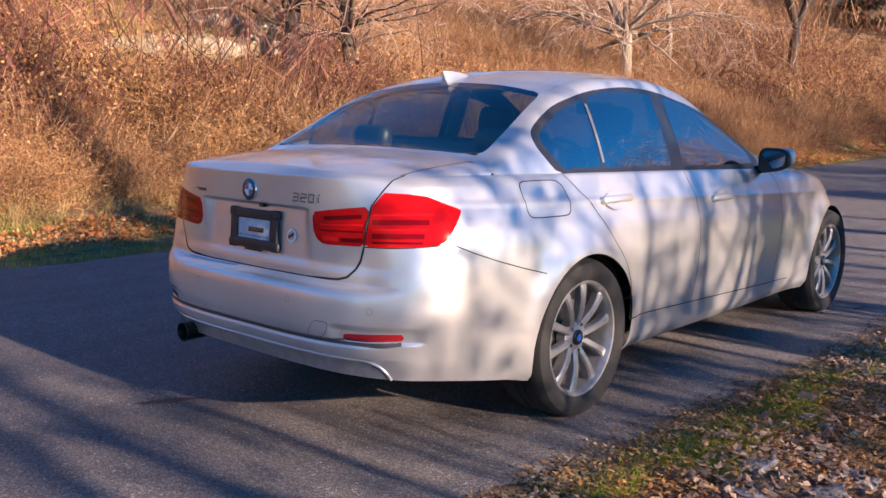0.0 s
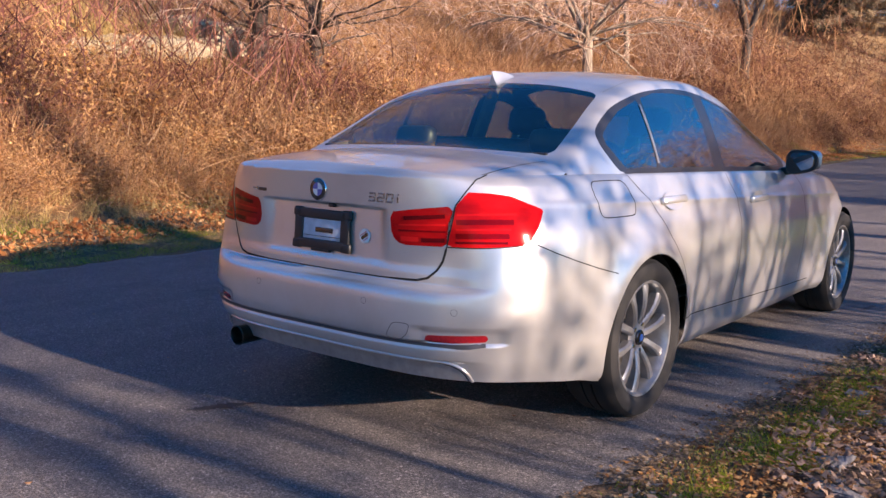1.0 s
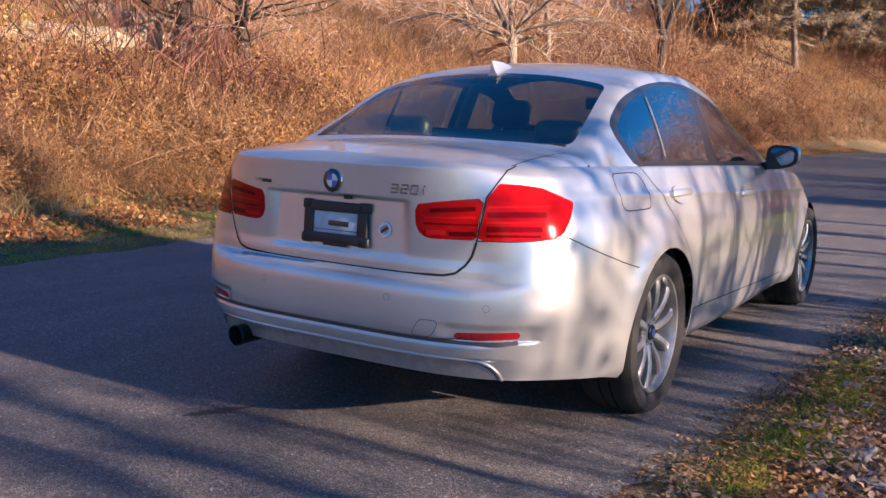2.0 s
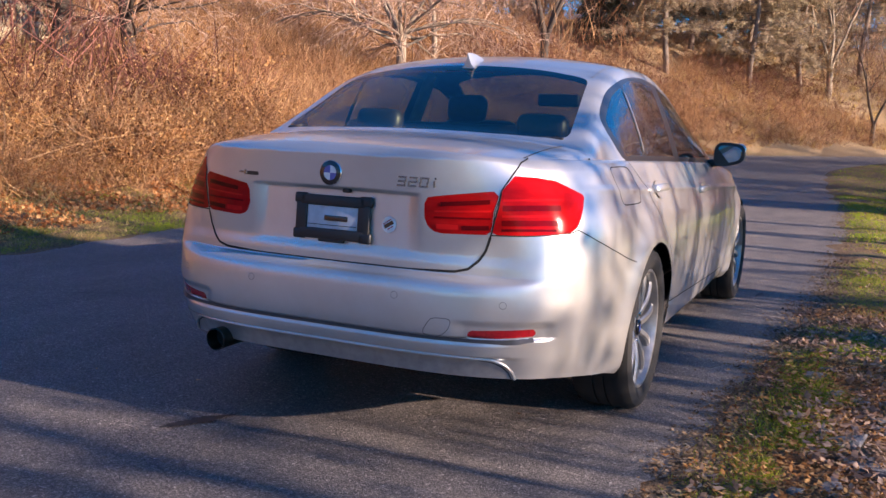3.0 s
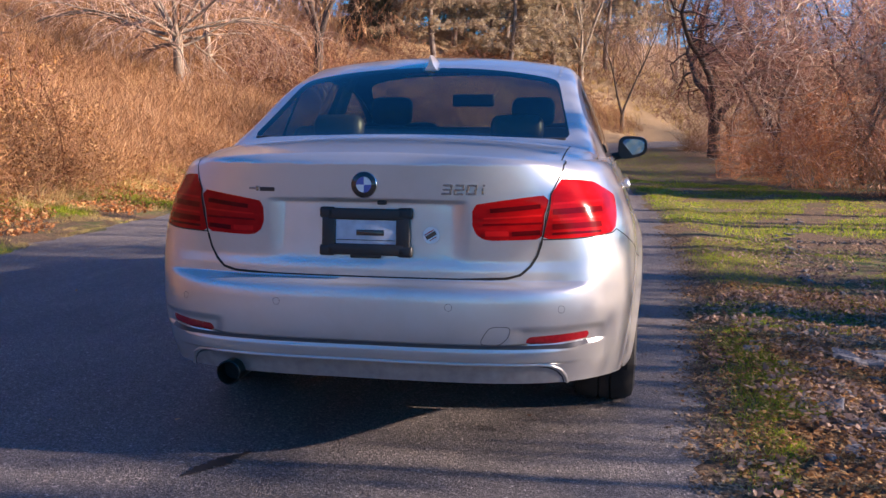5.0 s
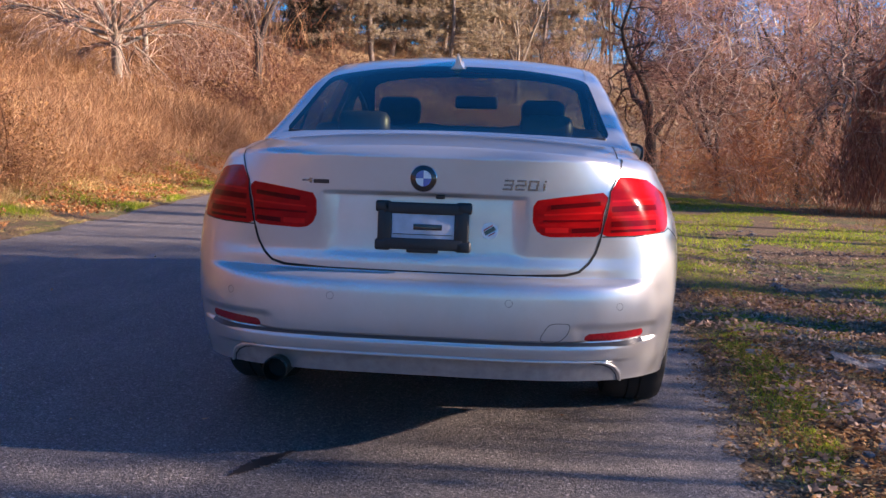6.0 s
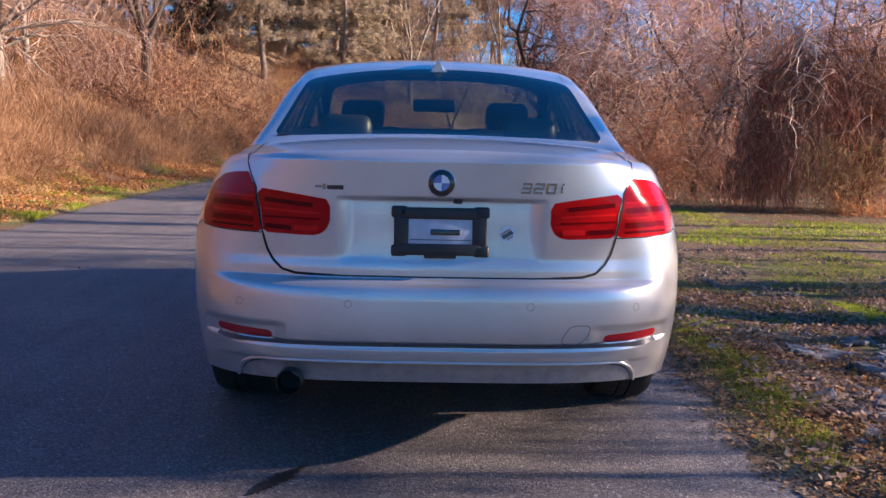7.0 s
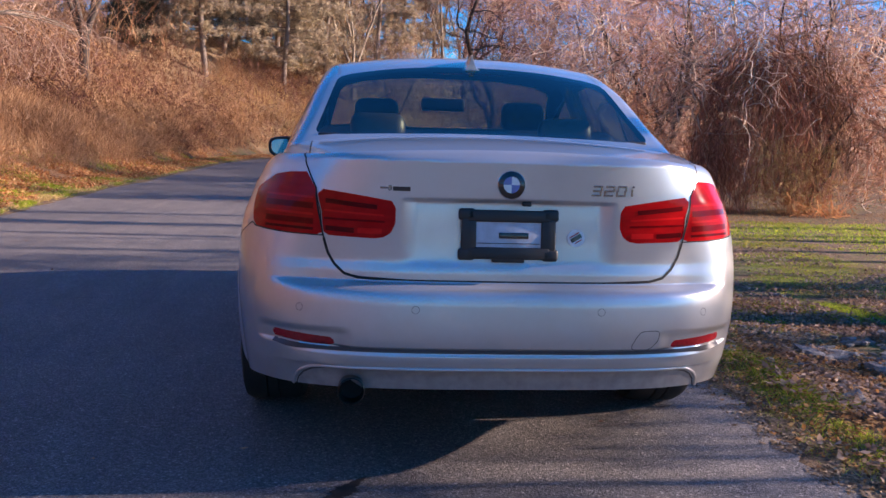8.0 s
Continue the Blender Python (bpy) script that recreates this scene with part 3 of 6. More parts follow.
stuff("dead_leaves", merge([scatter(shrubs[k][1], p[(which == k) & leafed], size[(which == k) & leafed]) for k in range(6)]), LEAF_BROWN, "curled orange-brown dead leaves on the brush", "leaves")

tufts = [tuft_shape(70 + k) for k in range(5)]
p = np.concatenate([pts(4300, -19, -6.2, 8, 34), pts(1200, -26, -5.4, 30, 62), pts(350, -12, -5.8, -4, 11), pts(900, -26, -12, 8, 24), pts(1700, -8, 5, 36, 53)])
dl = bank_edge(p[:, 1]) - p[:, 0]
dl = np.where(p[:, 0] > right_edge(p[:, 1]) + 2, 3.0, dl)
p, dl = p[dl > 1.5], dl[dl > 1.5]
size = np.clip(.3 + .25 * dl, .35, 1.0) * np.where((dl > 6.0) & (p[:, 1] > 4.5) & (p[:, 1] < 11.5), .5, 1) * RNG.uniform(.7, 1.2, len(p)) * (1 + .4 * clump_noise(p, .3, 5.0))
which = RNG.integers(0, 5, len(p))
stuff("tall_dry_grass", merge([scatter(tufts[k], p[which == k], size[which == k]) for k in range(5)]), STALK_PINK, "tall orange-brown dry grass on the bank", "grass")

meadow = [tuft_shape(85 + k, 20, .8, .02, .4, False) for k in range(3)]
p = np.concatenate([pts(2600, -8, 24, 42, 64), pts(900, -12, 30, 62, 80)])
p = p[(p[:, 0] > right_edge(p[:, 1]) + 1.5) | (p[:, 0] < bank_edge(p[:, 1]) - 1.5)]
stuff("meadow_grass", merge([scatter(meadow[k], p[k::3], RNG.uniform(.4, .9, len(p[k::3]))) for k in range(3)]), STALK_STRAW, "pale tan meadow grass beyond the bend", "grass")

straw = [tuft_shape(90 + k, 22, .6, .014, .35, False) for k in range(3)]
foot = pts(1500, -9.2, -5.6, -4, 13)
fd = bank_edge(foot[:, 1]) - foot[:, 0]
foot = foot[(fd > 1.0) & (fd < 3.0) & (clump_noise(foot, .6, 31.0) > -.05)]
p = np.concatenate([pts(420, -16.4, -12.2, 5.4, 11.2), pts(130, -8.8, -7.4, 5.6, 8.2), pts(300, -24, -15, 10, 22), foot])
stuff("pale_straw", merge([scatter(straw[k], p[k::3], RNG.uniform(.5, 1.1, len(p[k::3])) * np.where(p[k::3, 0] > -9.3, .45, 1)) for k in range(3)]), STALK_STRAW, "pale straw-coloured grass lit by the sun", "grass")

# a fine tangle of stems through the brush
q = np.concatenate([pts(26000, -12.5, -5.7, -5, 13.5), pts(12000, -24, -11, -3, 20)])
dq = bank_edge(q[:, 1]) - q[:, 0]
q, dq = q[dq > 1.2], dq[dq > 1.2]
top = np.clip(.12 + .16 * dq, .12, 1.0) * (1 + .8 * clump_noise(q, .5)) * np.where((dq > 6.0) & (q[:, 1] > 4.5) & (q[:, 1] < 11.5), .4, 1)
q3 = np.stack([q[:, 0], q[:, 1], land(q[:, 0], q[:, 1]) + np.maximum(top, .08) * RNG.uniform(.1, 1.05, len(q))], 1)
cut = RNG.random(len(q)) < .55
stuff("stem_tangle", tangle(q3[cut], .36, .0055, RNG), STALK_ORANGE, "fine tangle of dry orange stems on the bank", "brush")
stuff("twig_tangle", tangle(q3[~cut], .40, .0055, RNG), TWIG_BROWN, "fine tangle of brown twigs on the bank", "brush")

q = pts(30000, -19, -6.4, 12, 38)
dq = bank_edge(q[:, 1]) - q[:, 0]
ok = (dq > 1.4) & (clump_noise(q, .45, 51.0) > -.2)
q, dq = q[ok], dq[ok]
q3 = np.stack([q[:, 0], q[:, 1], land(q[:, 0], q[:, 1]) + np.clip(.25 + .2 * dq, .3, 1.0) * RNG.uniform(.25, 1.1, len(q)) * (1 + .5 * clump_noise(q, .35, 5.0))], 1)
cut = RNG.random(len(q)) < .5
stuff("seed_heads", tangle(q3[cut], .26, .010, RNG, 1.2), STALK_PINK, "ragged seed heads of the tall dry grass", "grass")
q = pts(12000, -16, -6.2, 25, 42)
dq = bank_edge(q[:, 1]) - q[:, 0]
q = q[(dq > 2.2) & (clump_noise(q, .3, 61.0) > -.15)]
far_weeds = np.stack([q[:, 0], q[:, 1], land(q[:, 0], q[:, 1]) + RNG.uniform(.3, 1.35, len(q))], 1)
stuff("far_weeds", tangle(far_weeds, .5, .016, RNG, 1.3), TWIG_BROWN, "dark brown weeds on the far slope", "brush")
stuff("weed_stems", tangle(q3[~cut], .45, .007, RNG, 1.2), TWIG_BROWN, "brown weed stems among the tall grass", "brush")

# low russet brush between the lane and the far conifers
RUSSET = island_mat("russet_brush", [(0, (0.06, 0.032, 0.026)), (0.5, (0.150, 0.066, 0.050)), (1, (0.26, 0.135, 0.095))], back=0.25)
q = pts(66000, -15, 6, 25, 59)
dq = bank_edge(q[:, 1]) - q[:, 0]
lump = clump_noise(q, .32, 71.0) + .4 * clump_noise(q, 1.1, 73.0)
ok = (dq > 1.6) & (dq < 8.5) & (lump > -.22)
q, dq, lump = q[ok], dq[ok], lump[ok]
q3 = np.stack([q[:, 0], q[:, 1], land(q[:, 0], q[:, 1]) + np.clip(.35 + .28 * (dq - 1.6), .35, 1.5) * RNG.uniform(.15, 1.1, len(q)) * (1 + .8 * lump)], 1)
stuff("russet_brush", tangle(q3, .55, .023, RNG, 1.3), RUSSET, "low reddish-brown leafless brush on the far slope", "brush")

# long arching vines over the brush
nv = 420
q = np.concatenate([pts(nv - 120, -12.5, -6.4, -4.5, 13), pts(120, -20, -11, -2, 18)])
d = np.stack([RNG.normal(0, .75, nv), RNG.normal(0, .75, nv), np.abs(RNG.normal(.75, .3, nv))], 1)
d /= np.linalg.norm(d, axis=1, keepdims=True)
stuff("arching_vines", ribbons(np.stack([q[:, 0], q[:, 1], land(q[:, 0], q[:, 1]) + .15], 1), d, RNG.uniform(1.0, 2.3, nv), RNG.uniform(.010, .022, nv), RNG.uniform(.25, .8, nv), 6), TWIG_BROWN, "long arching bare vines over the brush", "vines")

def front_line(x):
    """Where the thicket begins, as a distance along the lane."""
    return np.maximum(18.0 - 3.3 * (np.asarray(x, float) - 3.5), 11.7)


# fallen leaves on the bank's foot and both verges
p = np.concatenate([pts(15000, -12, -4.8, -5, 14), pts(3000, -9, -5.2, 14, 40), pts(36000, 0.8, 3.6, -2.5, 3.4), pts(14000, 1.0, 2.9, -2.2, 1.2), pts(9000, 1.0, 8, 3, 13), pts(7000, 4.0, 9.5, 9.0, 12.6)])
dl, dr = bank_edge(p[:, 1]) - p[:, 0], p[:, 0] - right_edge(p[:, 1])
keep = ((dl > .25) & (RNG.random(len(p)) < np.clip(dl * .9, .12, 1))) | ((dr > -.16) & (RNG.random(len(p)) < np.clip(.25 + dr * 2.5, .06, 1)) & ((clump_noise(p, 1.4, 2.0) > np.where(p[:, 1] < 1.3, -.42, .05)) | ((p[:, 1] > front_line(p[:, 0]) - 2.0) & (p[:, 0] > 3))))
p = p[keep]
c = np.stack([p[:, 0], p[:, 1], land(p[:, 0], p[:, 1]) + RNG.uniform(.006, .03, len(p))], 1)
stuff("fallen_leaves", flakes(c, np.where(c[:, 0] > 0, .013, .030) * RNG.uniform(.7, 1.3, len(c)), flat=.75), LEAF_BROWN, "scattered brown fallen leaves on the ground", "leaves")
p = pts(120000, -9.5, -4.4, -3, 40)
dl = bank_edge(p[:, 1]) - p[:, 0]
p = p[(dl > .1) & (dl < 2.8) & (clump_noise(p, .9, 41.0) + .45 * np.sin(np.clip(dl, .1, 2.2) * 1.45) > .16)]
c = np.stack([p[:, 0], p[:, 1], land(p[:, 0], p[:, 1]) + RNG.uniform(.01, .06, len(p))], 1)
stuff("leaf_drift", flakes(c, np.full(len(c), .027) * RNG.uniform(.6, 1.5, len(c)), flat=.35), LEAF_RUSTY, "drift of rusty leaves along the foot of the bank", "leaves")
PALE_LITTER = island_mat("weathered_leaves", [(0, (0.13, 0.085, 0.064)), (0.5, (0.31, 0.21, 0.16)), (1, (0.54, 0.40, 0.31))], back=0.3)
p = np.concatenate([pts(26000, 1.1, 3.8, -2.5, 2.6), pts(6000, 1.6, 4.6, 2.0, 6.0)])
dr = p[:, 0] - right_edge(p[:, 1])
patchy = clump_noise(p, 1.5, 91.0) + .5 * clump_noise(p, 5.0, 93.0)
p = p[(dr > -.02) & (patchy + .5 * np.clip(dr - .3, -.3, .6) > .02)]
c = np.stack([p[:, 0], p[:, 1], land(p[:, 0], p[:, 1]) + RNG.uniform(.012, .038, len(p))], 1)
stuff("pale_litter", flakes(c, .017 * RNG.uniform(.6, 1.5, len(c)), flat=.6), PALE_LITTER, "weathered pale grey-tan leaves among the grass", "leaves")
p = pts(60, -4.2, 1.1, -3.2, 9)
c = np.stack([p[:, 0], p[:, 1], np.full(len(p), .012)], 1)
stuff("lane_leaves", flakes(c, np.full(len(c), .016), flat=.85), TWIG_BROWN, "a few small leaves lying on the asphalt", "leaves")

# grit and crumbs along the lane's edges
p = np.concatenate([pts(60000, .7, 1.9, -2.5, 6), pts(36000, .7, 1.9, -2.4, .6), pts(8000, .7, 1.9, 6, 12), pts(9000, -5.4, -4.1, -3, 14)])
off = np.maximum(p[:, 0] - right_edge(p[:, 1]), left_edge(p[:, 1]) - p[:, 0])
keep = (off > -.34) & (off < .3) & (RNG.random(len(p)) < np.exp(-((off - .02) / .13) ** 2)) & (clump_noise(p, 1.7, 6.0) + .5 * clump_noise(p, 6.0, 8.0) > -.25)
p = p[keep]
c = np.stack([p[:, 0], p[:, 1], np.maximum(land(p[:, 0], p[:, 1]), .004) + .004], 1)
CRUMB = island_mat("earth_crumbs", [(0, (0.07, 0.05, 0.035)), (0.6, (0.17, 0.12, 0.08)), (1, (0.36, 0.27, 0.18))])
stuff("edge_grit", flakes(c, RNG.uniform(.006, .018, len(c)), flat=.85, long=1.3), CRUMB, "earth crumbs and grit along the asphalt's edge", "grit")

# short grass on the verges
p = np.concatenate([pts(150000, 1.0, 4.5, -2.5, 6), pts(190000, 1.0, 3.4, -2.2, 2.6), pts(100000, 1.0, 9, 4, 16), pts(80000, -7.4, -4.3, -3, 16), pts(90000, -6.4, -4.0, -3, 12), pts(40000, -8, -5, 14, 36), pts(14000, .2, 4, 14, 36)])
dl, dr = left_edge(p[:, 1]) - p[:, 0], p[:, 0] - right_edge(p[:, 1])
g = clump_noise(p, 1.1, 9.0) + .4 * clump_noise(p, 4.0, 3.0)
path_x = np.interp(p[:, 1], [-2.5, -.5, 1.0, 2.2, 4.6, 8.5, 20], [1.9, 1.95, 2.25, 2.38, 2.45, 3.2, 6.5])
stony = np.exp(-(((p[:, 0] - path_x - .1) / np.where(p[:, 1] < 1.4, .62, .2)) ** 2)) * np.where(p[:, 1] < 1.4, 1.0, .75)
bare = (p[:, 1] > front_line(p[:, 0]) - 1.6 + .8 * g) & (p[:, 0] > 3)
keep = ((dr > -.07) & ~bare & (g - stony * .9 - .30 * step(1.5, .7, p[:, 1]) > -.24) & (RNG.random(len(p)) < np.clip(.1 + dr * 4, .04, 1))) | ((dl > .02) & (dl < 2.6) & (g > -.3))
p, g = p[keep], g[keep]
roots = np.stack([p[:, 0], p[:, 1], land(p[:, 0], p[:, 1]) - .01], 1)
near = p[:, 1] < 6
h = RNG.uniform(.018, .044, len(p)) * np.where(p[:, 0] < -4, 1.5, 1) * (1 + .5 * np.clip(g, -.5, 1)) * np.where(near, 1, 1.3)
green = g + RNG.normal(0, .18, len(p)) > np.where(p[:, 0] < -4, .12, -.30)
for nm, m, sel, lab in (("green_grass", GRASS_GREEN, green, "short green verge grass"), ("dry_grass", STALK_STRAW, ~green, "short dry yellowed verge grass")):
    stuff(nm, ribbons(roots[sel], up_dirs(int(sel.sum()), .45), h[sel], np.where(near[sel], .0034, .011), RNG.uniform(.1, .6, int(sel.sum())), 1), m, lab, "grass")

# stones in the verge
STONE = bark_material("grey_stone", (0.07, 0.066, 0.070), (0.25, 0.235, 0.23))


def stone(x, y, sx, sy, sz, seed, turn):
    """A flat broken slab with an uneven outline and chipped rims."""
    r = np.random.default_rng(seed)
    n = int(r.integers(6, 9))
    ang = np.sort(r.uniform(0, 2 * math.pi, n) * .35 + np.arange(n) * 2 * math.pi / n * .65)
    rad = r.uniform(.72, 1.12, n)
    bm = bmesh.new()
    rings = []
    for z, k in ((-.6, .92), (.25, 1.0), (.62, .86)):
        rings.append([bm.verts.new((sx * q * k * math.cos(a) + r.normal(0, .03 * sx), sy * q * k * math.sin(a) + r.normal(0, .03 * sy), sz * (z + r.normal(0, .10)))) for a, q in zip(ang, rad)])
    for p, q in zip(rings, rings[1:]):
        for c in range(n):
            bm.faces.new((p[c], p[(c + 1) % n], q[(c + 1) % n], q[c]))
    mid = bm.verts.new((r.normal(0, .12 * sx), r.normal(0, .12 * sy), sz * r.uniform(.7, .95)))
    for c in range(n):
        bm.faces.new((rings[-1][c], rings[-1][(c + 1) % n], mid))
    me = bpy.data.meshes.new("stone")
    bm.to_mesh(me)
    bm.free()
    me.materials.append(STONE)
    ob = new("stone", me)
    ob.matrix_world = pose(x, y, float(land(x, y)) + sz * .35 + .008, r.uniform(-10, 10), r.uniform(-10, 10), turn)
    return tagged(ob, "flat grey broken stone lying in the leaf-strewn verge", "stone", "stones in the verge")


# a stony swale beside the lane: a heap of slabs near the car, scattered pieces farther along
swale = pchip([-1.5, -.5, .3, 1.0, 2.2, 3.4, 4.6, 6.5, 8.5], [1.9, 1.95, 2.1, 2.25, 2.38, 2.3, 2.45, 2.8, 3.2])
for k in range(290):
    if k < 190:
        y = RNG.normal(.25, .62)
        x = float(swale(y)) + .25 + RNG.normal(0, .36)
        s = RNG.uniform(.03, .065) if k % 4 else RNG.uniform(.07, .115)
    elif k < 255:
        y = RNG.uniform(-1.2, 2.2)
        x = float(swale(y)) - .15 + RNG.normal(0, .34)
        s = RNG.uniform(.02, .05)
    else:
        y = RNG.uniform(2.4, 8.5)
        x = float(swale(y)) + RNG.normal(0, .17)
        s = RNG.uniform(.025, .06)
    if x - float(right_edge(y)) < .2:
        x = float(right_edge(y)) + RNG.uniform(.2, .6)
    stone(x, y, s, s * RNG.uniform(.55, .95), s * RNG.uniform(.15, .30), k, RNG.uniform(0, 180))

# pale weathered ledges that crop out of the bank
LEDGE = bark_material("pale_ledge", (0.30, 0.24, 0.15), (0.60, 0.51, 0.34))


def ledge(x, y, length, deep, high, turn, seed):
    r = np.random.default_rng(seed)
    bm = bmesh.new()
    rows = []
    n = 15
    for k in range(n + 1):
        t = k / n
        taper = math.sin(math.pi * (.06 + .88 * t)) ** .5
        jag = r.uniform(.75, 1.15)
        rows.append([bm.verts.new((length * (t - .5), (a + r.normal(0, .06)) * deep * taper, (b + r.normal(0, .07)) * high * taper * jag)) for a, b in ((-.5, -.8), (-.52, .35), (-.40, .80), (-.1, 1.0), (.5, .9), (.6, -.8))])
    for p, q in zip(rows, rows[1:]):
        for c in range(5):
            bm.faces.new((p[c], q[c], q[c + 1], p[c + 1]))
    bm.faces.new(rows[0][::-1])
    bm.faces.new(rows[-1])
    bmesh.ops.recalc_face_normals(bm, faces=bm.faces[:])
    me = bpy.data.meshes.new("rock_ledge")
    bm.to_mesh(me)
    bm.free()
    me.materials.append(LEDGE)
    ob = new("rock_ledge", me)
    ob.matrix_world = pose(x, y, float(land(x, y)) + .10, 0, 0, turn)
    return tagged(ob, "pale weathered rock ledge half hidden in brush", "rock", "ledges on the bank")


for x, y, length, deep, high, turn, seed in ((-13.5, 7.3, 2.6, .7, .30, 62, 1), (-14.0, 8.9, 2.2, .6, .26, 58, 2), (-15.1, 9.3, 2.8, .7, .34, 60, 3), (-15.7, 11.4, 2.0, .6, .30, 55, 4), (-13.2, 5.9, 1.5, .5, .24, 66, 5)):
    ledge(x, y, length, deep, high, turn, seed)

# single trees on the bank
def arching(out, seed, n, z, length, rad, droop=.20, rise=.35):
    """Adds low limbs that reach out and bow down to a tree's mesh lines."""
    r = np.random.default_rng(seed)
    for k in range(n):
        a = 2 * math.pi * (k + r.uniform(-.25, .25)) / n
        d = np.array([math.cos(a), math.sin(a), rise + r.uniform(-.15, .2)])
        grow(r, np.array([0, 0, z + r.uniform(-.35, .5)]), d / np.linalg.norm(d), length * r.uniform(.75, 1.15), rad * r.uniform(.7, 1.1), 1, out, droop, .62, (2, 3, 2), .12)
    return out


tree("bare_tree", -11.4, 21.0, arching(tree_mesh(3, 8.5, .155, droop=.06, spread=.6, kids=(2, 2, 1), fork=5, fork_at=.215, wide=.7, low=.2, thick=(.3, .5)), 5, 14, 1.9, 4.3, .055, .25, .22), BARK_PALE, TWIG_GREY, "bare tree with pale sunlit bark and drooping twigs", .2)
tree("bare_tree", -13.0, 26.8, tree_mesh(5, 9, .12, droop=.14, spread=.75, kids=(2, 3, 2), low=.15), BARK_PALE, TWIG_GREY, "slim bare tree with pale bark", .2)
tree("bare_tree", -11.1, 33.2, tree_mesh(8, 11, .20, droop=.05, spread=.68, kids=(3, 3, 2), fork=4, fork_at=.21, wide=.42), BARK_DARK, TWIG_GREY, "dark forked bare tree on the bank", .2)
tree("bare_tree", -12.6, 9.2, arching(tree_mesh(12, 7, .20, droop=.20, spread=.85, kids=(3, 3, 2), low=.22), 6, 10, 1.7, 2.6, .03), BARK_BLACK, TWIG_GREY, "dark trunk wrapped in fine drooping twigs", .2)
tree("bare_tree", -11.7, 10.4, arching(tree_mesh(14, 6.5, .16, droop=.20, spread=.85, kids=(3, 3, 2), low=.2), 7, 12, 1.6, 2.8, .028), BARK_DARK, TWIG_GREY, "slim trunk with many fine drooping twigs", .2)
tree("bare_tree", -1.0, 55, tree_mesh(17, 11, .18, droop=.02, spread=.45, kids=(2, 2, 1), fork=4), BARK_PALE, TWIG_GREY, "upright bare tree with pale branches", .2)
tree("bare_tree", 1.6, 52, tree_mesh(18, 7, .12, droop=.02, spread=.5, kids=(2, 2, 1), fork=2), BARK_DARK, TWIG_BROWN, "small bare tree beside the bend", .2)
tree("bare_tree", 4.5, 30, tree_mesh(23, 8.5, .22, droop=.14, spread=.9, kids=(3, 3, 2), fork=3, lean=(-.1, -.1), wander=.5, wide=.6), BARK_DARK, TWIG_DARK, "crooked dark bare tree beside the lane", .2)


def conifer(name, x, y, seed, height, needle, label, dens=26, wide=.30, bare=.16):
    """A sparse conifer: straight trunk, whorls of sagging limbs, thin needle sprays."""
    r = np.random.default_rng(seed)
    out = [[], [], [], []]
    k = 14
    line = [np.array([0.12 * math.sin(i * .7 + seed), 0.1 * math.cos(i * .5), height * i / k - .2]) for i in range(k + 1)]
    out[0].append((line, [.15 * (1 - i / k) + .02 for i in range(k + 1)]))
    cen = []
    for j in range(int(height * 9)):
        t = r.uniform(bare, .99)
        base = np.array([0, 0, height * t - .2])
        a = r.uniform(0, 2 * math.pi)
        ln = height * wide * (1 - t) ** .7 * r.uniform(.6, 1.1) + .3
        d = np.array([math.cos(a), math.sin(a), r.uniform(-.05, .2)])
        p = base
        arm = [p]
        for s in range(4):
            q = p + d * ln / 4
            arm.append(q)
            for _ in range(dens // 8):
                e = d + r.normal(0, .6, 3)
                e[2] -= .25
                e /= np.linalg.norm(e)
                tip = q + e * r.uniform(.2, .5)
                out[2].append(([q, tip], [.007, .003]))
                cen += [q + (tip - q) * r.uniform(.1, 1.2) + r.normal(0, .07, 3) for _ in range(22)]
            d = d + np.array([0, 0, -.07])
            p = q
        out[1].append((arm, [.028, .023, .017, .011, .006]))
    cen = np.array(cen)
    return tree(name, x, y, out, BARK_PINE, TWIG_GREY, label, .1, "tree", leaf= (flakes(cen, np.full(len(cen), .042), r, long=5.0), needle))


firs = [conifer("conifer", -10.5, 54, 21, 10.5, NEEDLE, "soft brownish conifer behind the bank"), conifer("conifer", -6.4, 53, 22, 11.5, NEEDLE, "soft brownish conifer behind the bank")]
for k, (x, y, sc) in enumerate(((-2.6, 54, 1.0), (.6, 60, 1.05), (-13.5, 62, 1.1), (5.2, 70, 1.0), (-6.0, 58, 1.1), (-24, 62, 1.2), (-17, 66, 1.25), (-10, 70, 1.3), (-3, 74, 1.3), (-13, 80, 1.5), (-6, 86, 1.5), (-21, 56, 1.1))):
    o = copy_thing(firs[k % 2], pose(x, y, float(land(x, y)) - .1, 0, 0, 50 * k))
    o.scale = (sc, sc, sc)
conifer("conifer", -8.7, 45.6, 2, 12, NEEDLE, "thin grey-brown conifer with sagging limbs")
conifer("conifer", -4.8, 50, 4, 12, NEEDLE, "sparse brownish conifer behind the bank")
conifer("conifer", -8.6, 52, 6, 13, NEEDLE, "sparse brownish conifer behind the bank")
conifer("conifer", -2.2, 62, 9, 13, NEEDLE, "olive-green conifer beyond the bend")
conifer("conifer", 2.6, 66, 10, 13, NEEDLE, "olive-green conifer beyond the bend")
conifer("conifer", -13.5, 47, 7, 12, NEEDLE, "sparse brownish conifer behind the bank")
conifer("evergreen_bush", -12.2, 45.5, 12, 3.5, NEEDLE_DARK, "dark dense young evergreen on the bank", 60, .42, .02)

# thicket beside the lane
tall = [shrub_shape(120 + k, 24, 9, 60, .5, .34) for k in range(5)]


